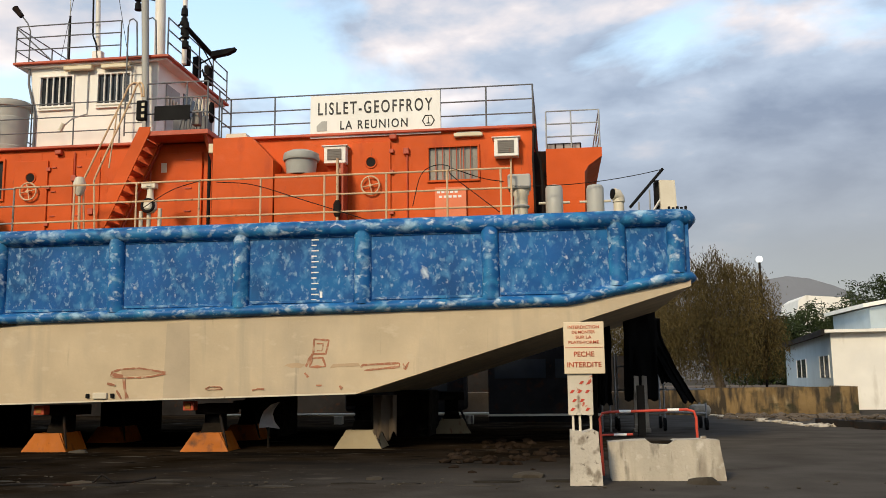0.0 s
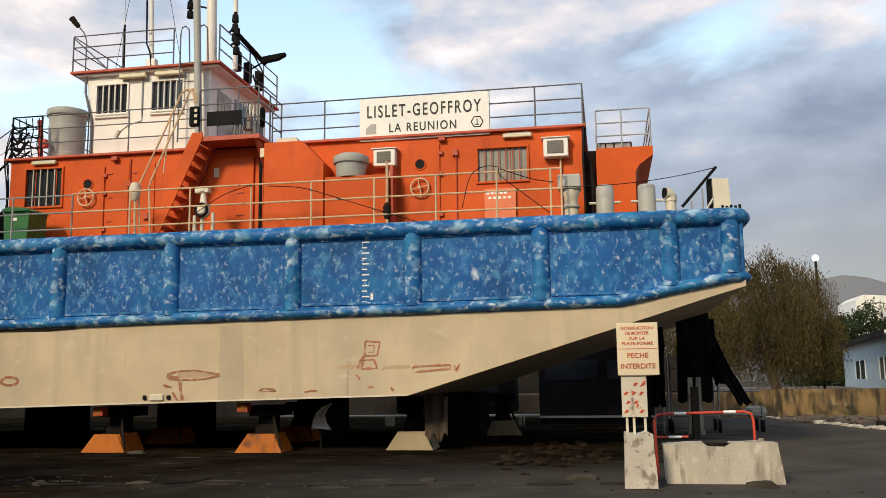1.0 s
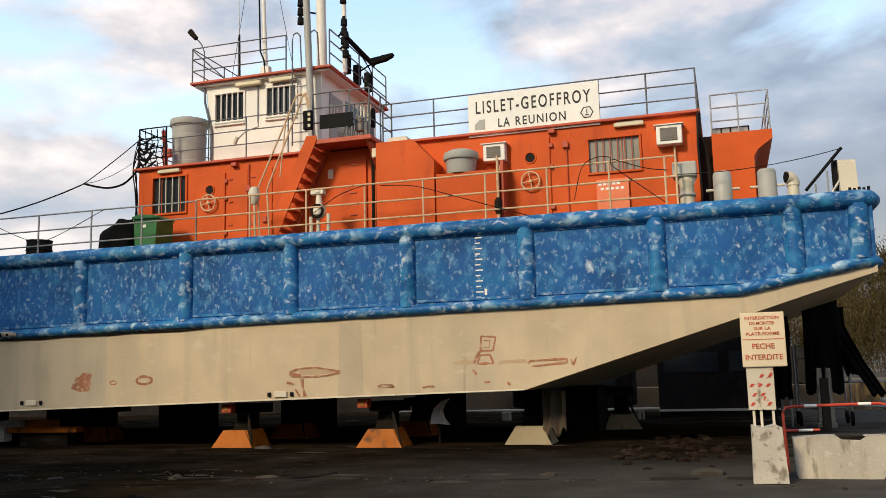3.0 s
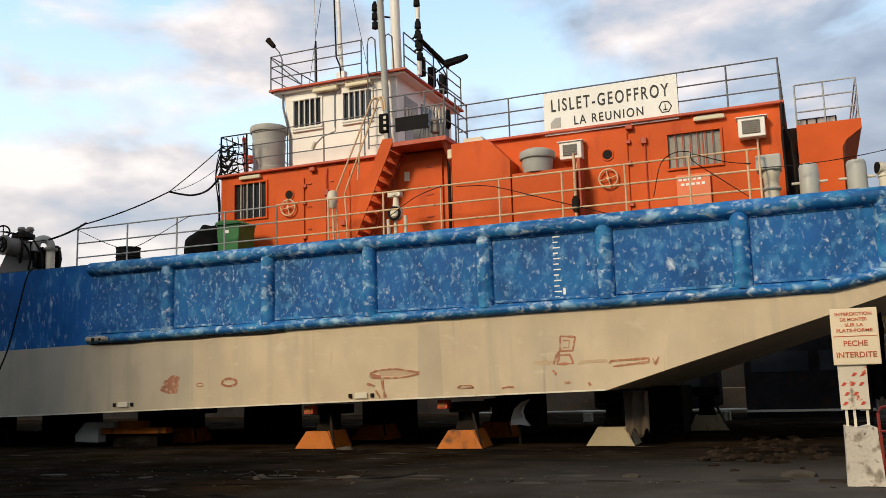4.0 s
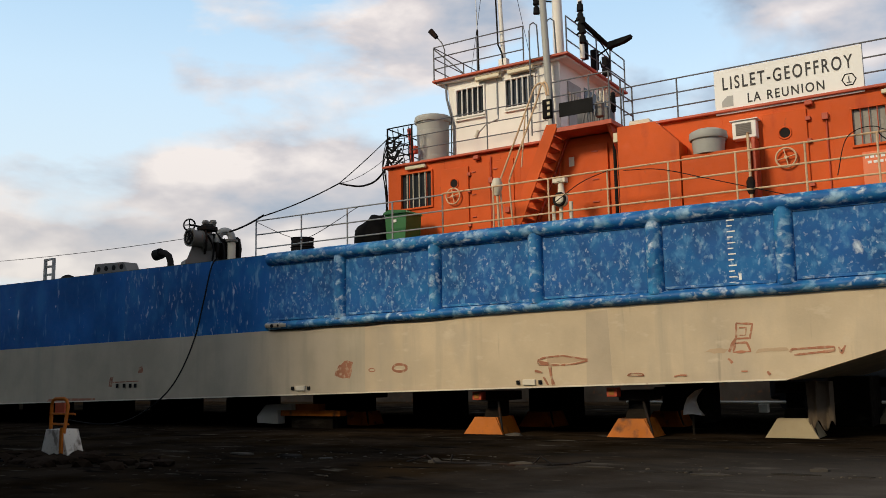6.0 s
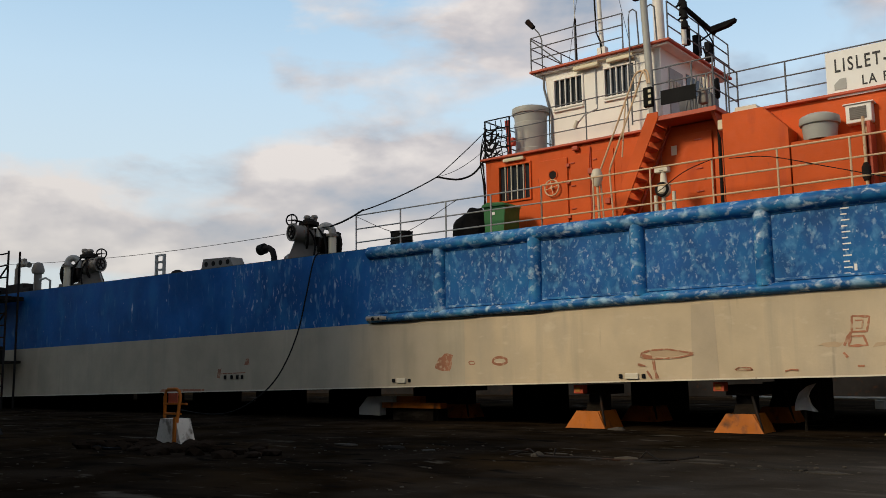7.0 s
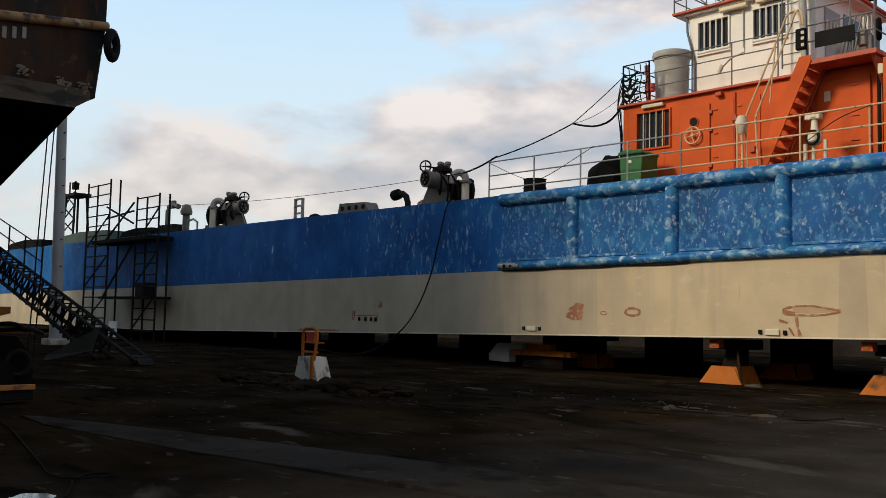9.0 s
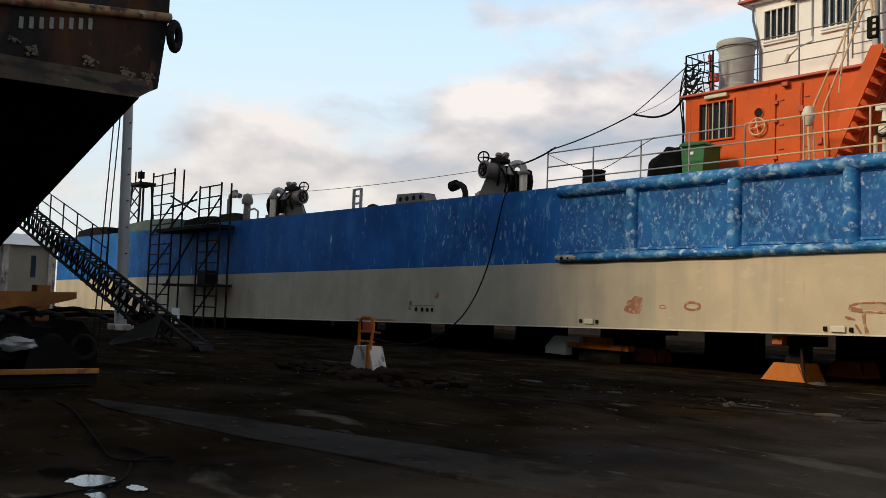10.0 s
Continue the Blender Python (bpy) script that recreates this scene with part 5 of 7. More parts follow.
def deck_winch(x, y, s, m, squeeze, turn, label):
    """A winch with warping head, gear case, drum, brake wheel and a bent pipe; m = -1 mirrors it."""
    def at(dx, dy, dz):
        return (x + m * dx * s * squeeze, y + dy * s, R1 + dz * s * 0.93)

    def plate(outline, y0, y1):
        return prism(B(), [(x + m * u * s * squeeze, R1 + v * s) for u, v in outline], "y", y + y0 * s, y + y1 * s)

    t = thing("mooring_winch", at(0, 0, 0), label, "winch", "deck winches")
    t.rotation_euler = (0, 0, radians(turn))
    part("bed", plate([(-1.15, 0), (1.45, 0), (1.4, 0.24), (-1.1, 0.28)], -0.3, 0.6), "winch", t)
    part("gusset", plate([(-1.05, 0.2), (0.5, 0.2), (0.2, 0.62), (-0.05, 0.92), (-0.55, 0.92), (-0.75, 0.8)], -0.12, 0.0), "winch", t)
    part("gusset", plate([(-0.9, 0.2), (0.3, 0.2), (0.0, 0.9), (-0.5, 0.9)], 0.35, 0.42), "steel", t)
    bm = rod(B(), at(-0.98, -0.30, 1.09), at(-0.86, -0.26, 1.09), 0.31 * s, 24)
    rod(bm, at(-0.86, -0.26, 1.09), at(-0.48, -0.12, 1.07), 0.25 * s, 24, 0.29 * s)
    rod(bm, at(-0.48, -0.12, 1.07), at(-0.40, -0.10, 1.07), 0.31 * s, 24)
    part("warping_head", bm, "winch", t, "pale grey warping head", True)
    bm = ring(B(), at(-0.995, -0.31, 1.09), (m * 0.95, 0.31, 0), 0.21 * s, 0.035 * s, 20)
    for k in range(5):
        a = k * math.tau / 5 + 0.3
        rod(bm, at(-0.99, -0.31, 1.09), at(-0.99 + 0.06 * math.cos(a), -0.31 - 0.19 * math.cos(a), 1.09 + 0.19 * math.sin(a)), 0.028 * s, 6)
    part("spoked_end", bm, "steel", t, "dark spoked end of the warping head")
    part("gear_case", rod(B(), at(-0.38, 0.0, 1.0), at(0.02, 0.05, 1.0), 0.36 * s, 22), "winch", t, "round gear case", True)
    part("gear_cover", rod(B(), at(-0.28, 0.0, 1.0), at(-0.20, 0.0, 1.0), 0.46 * s, 26), "steel", t, "dark toothed gear rim", True)
    part("shaft", rod(B(), at(-0.4, 0.05, 0.98), at(1.35, 0.2, 0.72), 0.1 * s, 12), "steel", t, smooth=True)
    bm = rod(B(), at(0.16, 0.1, 0.80), at(0.24, 0.11, 0.80), 0.50 * s, 26)
    rod(bm, at(0.24, 0.11, 0.80), at(1.2, 0.2, 0.72), 0.28 * s, 20)
    rod(bm, at(1.2, 0.2, 0.72), at(1.30, 0.21, 0.72), 0.50 * s, 26)
    part("drum", bm, "steel", t, "dark winch drum with wide flanges", True)
    for k in range(7):
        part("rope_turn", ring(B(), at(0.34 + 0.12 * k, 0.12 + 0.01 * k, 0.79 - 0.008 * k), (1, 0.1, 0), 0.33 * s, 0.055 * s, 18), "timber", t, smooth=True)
    for k in range(6):
        a = k * math.tau / 6
        part("flange_lug", rod(B(), at(1.26, 0.2 + 0.46 * math.cos(a), 0.72 + 0.46 * math.sin(a)), at(1.40, 0.2 + 0.46 * math.cos(a), 0.72 + 0.46 * math.sin(a)), 0.05 * s, 7), "steel", t)
    part("brake_band", plate([(0.02, 0.25), (0.18, 0.25), (0.5, 0.75), (0.42, 1.05), (0.3, 1.0), (0.34, 0.78)], -0.22, -0.12), "winch", t)
    part("pillar", rod(B(), at(0.90, -0.35, 0), at(0.90, -0.35, 1.04), 0.14 * s, 14), "cream", t, "cream pipe pillar", True)
    part("collar", rod(B(), at(0.90, -0.35, 0.98), at(0.90, -0.35, 1.06), 0.21 * s, 16), "winch", t, smooth=True)
    part("pipe_elbow", pipe(B(), curve([at(0.90, -0.35, 1.04), at(0.90, -0.35, 1.18), at(0.80, -0.33, 1.32), at(0.60, -0.3, 1.37), at(0.42, -0.27, 1.30), at(0.34, -0.25, 1.14), at(0.32, -0.24, 0.95)]), 0.13 * s, 14), "grey", t, "bent grey pipe", True)
    wheel = ring(B(), at(-0.95, -0.2, 1.55), (m * 0.5, 1, 0), 0.19 * s, 0.028 * s, 18)
    for k in range(4):
        a = k * math.pi / 2
        rod(wheel, at(-0.95, -0.2, 1.55), at(-0.95 + 0.17 * math.cos(a), -0.2 - 0.085 * math.cos(a), 1.55 + 0.19 * math.sin(a)), 0.018 * s, 6)
    part("brake_wheel", wheel, "dark", t, "small black brake handwheel", True)
    part("spindle", rod(B(), at(-0.95, -0.2, 1.55), at(0.1, 0.0, 1.50), 0.03 * s, 8), "steel", t)
    part("housing", lathe(B(), at(-0.1, 0, 0)[0], y, [(0.36 * s, R1 + 1.3 * s), (0.34 * s, R1 + 1.42 * s), (0.22 * s, R1 + 1.46 * s), (0.2 * s, R1 + 1.5 * s)], 16), "steel", t, smooth=True)
    for dx, dz in ((-0.2, 1.56), (0.14, 1.58), (0.02, 1.52)):
        part("fitting", lathe(B(), at(dx, 0, 0)[0], y - 0.05 * s, [(0.08 * s, R1 + 1.4 * s), (0.10 * s, R1 + (dz - 0.04) * s), (0.13 * s, R1 + dz * s), (0.10 * s, R1 + (dz + 0.08) * s), (0.03 * s, R1 + (dz + 0.1) * s)], 12), "winch", t, smooth=True)
    for pts in ([(-0.35, -0.2, 1.3), (-0.1, -0.35, 1.1), (0.1, -0.36, 0.7), (0.05, -0.32, 0.2)], [(0.14, -0.1, 1.5), (0.3, -0.36, 1.2), (0.55, -0.4, 0.8), (0.6, -0.36, 0.2)]):
        part("hose", pipe(B(), curve([at(*p) for p in pts]), 0.035 * s, 7), "dark", t, smooth=True)


deck_winch(-23.05, 21.4, 1.0, 1, 0.74, 58, "grey mooring winch with a bent pipe behind the deck edge")
deck_winch(-37.4, 21.5, 1.1, -1, 0.7, 35, "dark mooring winch with a handwheel on the fore deck")
t = thing("gooseneck_vent", (-24.4, 20.9, R1), "dark gooseneck air pipe bent over at the deck edge", "vent")
part("pipe", pipe(B(), [(-24.35, 20.9, R1), (-24.36, 20.9, 5.45), (-24.45, 20.9, 5.66), (-24.65, 20.9, 5.78), (-24.95, 20.9, 5.78)], 0.11, 12), "steel", t, smooth=True)
part("mouth", rod(B(), (-24.85, 20.9, 5.78), (-25.12, 20.9, 5.74), 0.19, 14), "dark", t)
t = thing("deck_fairlead", (-26.5, 20.3, R1), "grey fairlead box with round holes at the deck edge", "fairlead")
part("body", prism(B(), [(-27.3, R1), (-25.5, R1), (-25.7, 5.48), (-27.2, 5.52)], "y", 20.05, 20.6), "winch", t)
for k in range(4):
    part("hole", rod(B(), (-27.0 + 0.4 * k, 20.03, 5.32), (-27.0 + 0.4 * k, 20.05, 5.32), 0.09, 12), "dark", t)
t = thing("small_ladder", (-30.6, 20.6, R1), "short grey ladder frame at the deck edge", "ladder")
for x in (-30.85, -30.35):
    part("stile", box(B(), x - 0.05, x + 0.05, 20.55, 20.65, R1, 6.05, 0.01), "grey", t)
for z in (5.45, 5.75, 6.02):
    part("rung", box(B(), -30.8, -30.4, 20.57, 20.63, z - 0.04, z + 0.04, 0.01), "grey", t)
for x, r in ((-29.9, 0.28), (-33.6, 0.12), (-44.5, 0.3)):
    bm = lathe(B(), x, 20.9, [(r, R1), (r, R1 + r * 0.4), (r * 0.7, R1 + r * 0.8), (r * 0.2, R1 + r)], 14)
    solo("mushroom_vent", bm, "steel", "low dark mushroom cap on the deck", "vent", "mushroom caps", smooth=True)
t = thing("pipe_manifold", (-42.5, 21.2, R1), "grey pipe manifold with a valve on the fore deck", "pipe")
part("block", box(B(), -43.6, -42.0, 21.0, 21.6, R1, 5.75, 0.04), "steel", t)
part("pipe", pipe(B(), [(-43.0, 21.2, R1), (-43.0, 21.2, 6.5), (-42.9, 21.2, 6.66), (-42.3, 21.2, 6.7), (-41.9, 21.2, 6.6)], 0.13, 12), "winch", t, smooth=True)
part("valve", box(B(), -42.6, -42.3, 21.1, 21.3, 6.55, 6.95, 0.05), "winch", t)
part("box", box(B(), -42.0, -41.2, 20.9, 21.4, R1, 5.5, 0.05), "steel", t)
t = thing("mushroom_vent", (-40.7, 21.0, R1), "pale mushroom ventilator post on the fore deck", "vent")
part("post", rod(B(), (-40.7, 21, R1), (-40.7, 21, 6.2), 0.17, 14), "winch", t, smooth=True)
part("cap", lathe(B(), -40.7, 21, [(0.26, 6.1), (0.29, 6.25), (0.2, 6.55), (0.05, 6.62)], 16), "winch", t, smooth=True)
t = thing("bent_pipe", (-39.6, 20.8, R1), "thin bent grey pipe loop on deck", "pipe")
part("pipe", pipe(B(), [(-40.1, 20.8, 5.75), (-39.6, 20.8, 5.8), (-39.2, 20.8, 5.65), (-39.2, 20.8, R1)], 0.05), "grey", t, smooth=True)
for x0, x1, h, n in ((-65.9, -59.5, 0.75, 5), (-57.4, -49.4, 0.8, 2), (-48.3, -43.9, 0.62, 4)):
    bm = B()
    prism(bm, [(x0, R1), (x1, R1), (x1 - 0.4, R1 + h * 0.9), ((x0 + x1) / 2, R1 + h), (x0 + 0.5, R1 + h * 0.8)], "y", 21.0, 23.0)
    solo("covered_crate", bm, "deck_green" if n == 2 else "tarp", "low crate on the fore deck under a dark green cover", "crate", "covered crates")
# lattice mast on the fore deck
MX = -64.6
t = thing("lattice_mast", (MX, 25, R1), "dark lattice mast with a platform on the fore deck", "mast")
for sx in (-1, 1):
    for sy in (-1, 1):
        part("leg", rod(B(), (MX + sx * 1.15, 25 + sy * 0.6, R1), (MX + sx * 0.75, 25 + sy * 0.4, 9.4), 0.09, 6), "steel", t)
for k in range(4):
    z, w = 5.8 + k * 0.95, 1.08 - 0.09 * k
    part("brace", rod(B(), (MX - w, 24.5, z), (MX + w, 24.5, z + 0.9), 0.05, 5), "steel", t)
    part("brace", rod(B(), (MX + w, 24.5, z), (MX - w, 24.5, z + 0.9), 0.05, 5), "steel", t)
part("platform", box(B(), MX - 1.1, MX + 1.1, 24.4, 25.6, 9.3, 9.5), "steel", t)
for x in (MX - 1.05, MX, MX + 1.0):
    part("post", rod(B(), (x, 24.5, 9.4), (x, 24.5, 10.3), 0.06, 5), "steel", t)
part("lamp", box(B(), MX + 0.8, MX + 1.2, 24.3, 24.7, 9.7, 10.2, 0.05), "dark", t)
# stern deck fittings
t = thing("cowl_vent", (-0.75, 20.8, R1), "grey pipe vent with a box head beside the railing", "vent")
part("pipe", lathe(B(), -0.74, 20.8, [(0.16, R1), (0.16, 5.75), (0.2, 5.8), (0.2, 5.9)], 16), "cream", t, smooth=True)
part("collar", ring(B(), (-0.74, 20.8, 5.5), (0, 0, 1), 0.17, 0.035, 16), "grey", t, smooth=True)
part("head", box(B(), -1.03, -0.50, 20.55, 21.05, 5.9, 6.24, 0.04), "tank", t)
for x, w, h in ((0.03, 0.2, 0.85), (0.97, 0.2, 0.82)):
    t = thing("mooring_bollard", (x, 20.9, R1), "pale mooring bollard with a crossbar on the stern deck", "bollard", "stern bollards")
    part("post", lathe(B(), x, 20.9, [(w * 1.02, R1), (w, R1 + h - 0.06), (w * 0.85, R1 + h), (0.05, R1 + h + 0.01)], 20), "tank", t, smooth=True)
    part("crossbar", rod(B(), (x - 0.36, 20.9, R1 + 0.45), (x + 0.36, 20.9, R1 + 0.45), 0.03, 8), "cream", t)
t = thing("horn_vent", (1.5, 20.9, R1), "small pale cowl vent with a round dark mouth", "vent")
part("stem", rod(B(), (1.5, 20.9, R1), (1.5, 20.9, 5.6), 0.12, 12), "cream", t, smooth=True)
part("cowl", pipe(B(), [(1.5, 20.9, 5.55), (1.5, 20.9, 5.66), (1.46, 20.87, 5.72), (1.38, 20.84, 5.74)], 0.14, 14), "cream", t, smooth=True)
part("mouth", rod(B(), (1.38, 20.84, 5.74), (1.35, 20.83, 5.74), 0.125, 14), "dark", t)
t = thing("gangway_frame", (2.3, 20.9, R1), "black slanting gangway frame with a white side board", "gangway")
part("spar", rod(B(), (1.74, 20.8, 5.4), (2.52, 20.8, 6.28), 0.034, 8), "dark", t)
part("spar", rod(B(), (2.15, 20.9, R1), (2.52, 20.9, 5.7), 0.03, 8), "rail", t)
for x in (1.95, 2.2):
    part("strut", rod(B(), (x, 20.85, R1), (x, 20.85, 5.3 + (x - 1.74) * 1.1), 0.02, 6), "rail", t)
part("board", prism(B(), [(2.44, R1), (2.80, R1), (2.77, 6.0), (2.42, 6.02)], "y", 20.8, 20.95), "cream", t, "white upright side board")
part("shade_plate", box(B(), 2.34, 2.43, 20.95, 21.3, 5.3, 6.05), "dark", t)
solo("stern_chain", pipe(B(), bent((-0.92, 20.3, 5.9), (2.52, 20.8, 6.27), 0.12), 0.009, 6), "steel", "slack wire from railing to gangway frame", "wire")
bm = B()
for k in range(5):
    rod(bm, (2.55 + 0.09 * k, 20.3, R1), (2.55 + 0.09 * k, 20.3, R1 + 0.16 - 0.02 * (k % 2)), 0.03, 8)
solo("cleat_row", bm, "steel", "small rusty cleats at the stern corner", "cleat")
# pipe stand by the stair, lamp on the rail
t = thing("valve_stand", (-9.85, 20.9, R1), "cream pipe and valve stand behind the railing", "valve")
for x in (-10.06, -9.86, -9.58):
    part("pipe", rod(B(), (x, 20.9, R1), (x, 20.9, 5.75 + 0.1 * (x + 10)), 0.05, 10), "cream", t, smooth=True)
part("valve_body", lathe(B(), -9.84, 20.9, [(0.1, 5.7), (0.17, 5.78), (0.17, 5.95), (0.09, 6.05), (0.07, 6.3), (0.13, 6.34), (0.13, 6.4)], 14), "cream", t, smooth=True)
part("junction_box", box(B(), -10.04, -9.68, 20.8, 21.0, 6.3, 6.44, 0.02), "cream", t)
part("flange", ring(B(), (-9.84, 20.78, 5.86), (0, 1, 0), 0.15, 0.04, 16), "steel", t, smooth=True)
t = thing("rail_lamp", (-11.68, 20.9, R1), "round cream lamp on a post by the stair", "lamp")
part("post", rod(B(), (-11.66, 20.9, R1), (-11.7, 20.9, 6.4), 0.035, 8), "rail_cream", t)
part("head", lathe(B(), -11.7, 20.9, [(0.06, 6.2), (0.14, 6.35), (0.16, 6.5), (0.1, 6.66), (0.02, 6.68)], 14), "cream", t, smooth=True)
t = thing("valve_post", (-5.32, 21.2, R1), "small cream valve on a post beside the low casing", "valve")
part("post", rod(B(), (-5.2, 21.2, R1), (-5.2, 21.2, 6.95), 0.035, 8), "rail_cream", t)
part("valve", lathe(B(), -5.2, 21.2, [(0.06, 5.5), (0.1, 5.6), (0.1, 5.8), (0.05, 5.9)], 12), "steel", t, smooth=True)
# loops of cable on the railing
for pts in ([(-3.2, 20.25, 5.5), (-3.0, 20.2, 6.2), (-2.7, 20.2, 6.42), (-2.35, 20.2, 6.4), (-2.3, 20.2, 6.2), (-1.7, 20.25, 5.7), (-1.2, 20.3, 5.3)], [(-2.3, 20.22, 6.36), (-1.6, 20.25, 6.1), (-1.1, 20.25, 6.0)], [(-7.9, 20.25, 6.25), (-7.0, 20.25, 6.15), (-5.8, 20.25, 5.75), (-4.2, 20.25, 5.2)], [(-9.7, 20.25, 5.7), (-9.0, 20.25, 6.1), (-8.3, 20.25, 6.3)], [(-19.8, 20.25, 6.25), (-18.4, 20.25, 5.65), (-17.6, 20.25, 5.6), (-15.8, 20.25, 6.3)]):
    solo("slack_cable", pipe(B(), curve(pts), 0.010, 6), "dark", "slack black cable tied along the deck railing", "cable", "rail cables", smooth=True)
# water tank and gear on the roof
t = thing("water_tank", (-15.05, 23, WB), "tall grey plastic water tank with a lid on the roof", "tank")
part("body", lathe(B(), -15.05, 23, [(0.48, WB), (0.50, WB + 0.3), (0.48, WB + 0.32), (0.51, 8.9), (0.49, 8.92), (0.52, 9.2)], 28), "tank", t, smooth=True)
part("lid", lathe(B(), -15.05, 23, [(0.56, 9.2), (0.58, 9.26), (0.56, 9.38), (0.3, 9.46)], 28), "tank", t, smooth=True)
part("plinth", lathe(B(), -15.05, 23, [(0.6, WB), (0.6, WB + 0.08)], 24), "deck_green", t)
t = thing("fire_monitor", (-15.45, 22.4, WB), "red fire monitor pipe on the roof corner", "fire monitor")
part("stem", pipe(B(), [(-15.38, 22.3, WB), (-15.40, 22.3, 8.5), (-15.46, 22.3, 8.95)], 0.07, 10), "red", t, smooth=True)
part("valve", box(B(), -15.42, -15.2, 22.25, 22.4, 8.15, 8.4, 0.03), "red", t)
bm = B()
for k in range(0, 9, 2):
    pipe(bm, [(-16.1 + 0.1 * k, 22.03, WB + 1.15), (-16.05 + 0.1 * k, 22.02, WB + 0.75), (-16.12 + 0.1 * k, 22.02, WB + 0.4), (-16.05 + 0.1 * k, 22.03, WB + 0.05)], 0.016, 5)
for k in range(5):
    pipe(bm, bent((-16.15, 22.02, WB + 0.2 + 0.2 * k), (-15.25, 22.02, WB + 0.15 + 0.17 * k), 0.08, 5), 0.011, 5)
solo("rope_net", bm, "dark", "dark rope net lashed to the roof corner railing", "net")
t = thing("rail_bracket", (-12.3, 22.0, WB), "bent grey lamp bracket on the wheelhouse railing", "bracket")
part("arm", pipe(B(), [(-12.2, 22.0, 9.0), (-12.2, 22.0, 8.65), (-12.6, 22.0, 8.55), (-12.85, 22.0, 8.35)], 0.02, 6), "rail", t, smooth=True)
part("head", rod(B(), (-12.85, 22.0, 8.42), (-12.95, 22.0, 8.22), 0.06, 8), "cream", t)
# cables hanging down the deckhouse corner
rnd = random.Random(77)
for k in range(5):
    x, y = -16.08 - 0.02 * (k % 3), 21.96 + 0.03 * k
    pts = [(x + 0.02 * k, y, 8.6 - 0.15 * k), (x - 0.10, y - 0.03, 8.1 - 0.1 * k), (x - rnd.uniform(0.06, 0.13), y - 0.04, 7.6), (x - rnd.uniform(0.0, 0.08), y, 6.9), (x - rnd.uniform(0.0, 0.10), y, 6.2), (x, y, 5.4), (x + 0.05, y, R1 + 0.02)]
    solo("corner_cable", pipe(B(), curve(pts), 0.014 + 0.004 * (k % 2), 6), "dark", "black cable hanging down the deckhouse corner", "cable", "corner cables", smooth=True)
for k in range(3):
    z = 8.25 + 0.22 * k
    pts = [(-16.14, 22.9 - 0.2 * k, z), (-16.22, 22.5, z - 0.3), (-16.2, 22.15, z - 0.12), (-15.9, 22.0, z - 0.35 + 0.1 * k), (-15.55, 22.0, z + 0.05)]
    solo("lashed_rope", pipe(B(), curve(pts), 0.03, 7), "dark", "thick dark rope lashed along the roof corner railing", "rope", "lashed ropes", smooth=True)
# small conduits and boxes on the orange wall
for x, z0, z1 in ((-12.46, 5.6, 7.6), (-8.5, 5.4, 7.3), (-3.6, 5.4, 7.2), (-10.35, 5.3, 7.5)):
    solo("wall_conduit", rod(B(), (x, 21.96, z0), (x, 21.96, z1), 0.018, 6), "orange_dark", "thin painted conduit up the deckhouse wall", "conduit", "wall conduits", smooth=True)
for x, z in ((-11.95, 6.0), (-3.62, 7.25), (-12.46, 6.9)):
    solo("junction_box", box(B(), x - 0.07, x + 0.07, 21.9, 21.99, z - 0.08, z + 0.08, 0.012), "orange_dark", "small painted junction box on the deckhouse wall", "box", "junction boxes")
# long lines from the roof to the fore deck
NODE = (-17.55, 21.5, 7.39)
for pts, r in ((bent((-15.98, 22.0, 8.72), NODE, 0.03), 0.014), (bent((-15.95, 22.0, 8.2), NODE, 0.16), 0.008), (curve([(-16.02, 22.0, 7.95), (-16.12, 21.9, 7.66), (-16.38, 21.75, 7.34), (-16.75, 21.6, 7.22), (-17.15, 21.55, 7.28), NODE]), 0.030), (bent(NODE, (-19.85, 20.4, 6.42), 0.08), 0.020), (bent((-19.6, 20.36, 6.46), (-21.9, 21.2, 6.28), 0.05), 0.03), (bent((-21.9, 21.2, 6.28), (-45.0, 21.5, 6.9), 0.25, 14), 0.010)):
    solo("mooring_line", pipe(B(), pts, r, 6), "dark", "dark line strung from the roof along the ship", "line", "deck lines", smooth=True)
solo("hull_cable", pipe(B(), curve([(-21.2, 20.4, 5.16), (-21.25, 19.9, 5.1), (-21.6, 19.85, 3.9), (-21.95, 19.85, 2.8), (-22.5, 19.8, 1.75), (-23.2, 19.75, 1.0), (-24.3, 19.7, 0.4), (-25.4, 19.7, 0.12), (-26.6, 19.7, 0.1), (-28.0, 19.8, 0.2)]), 0.024, 6), "dark", "black cable hanging down the hull to the ground", "cable", smooth=True)

# ---- under the ship ----


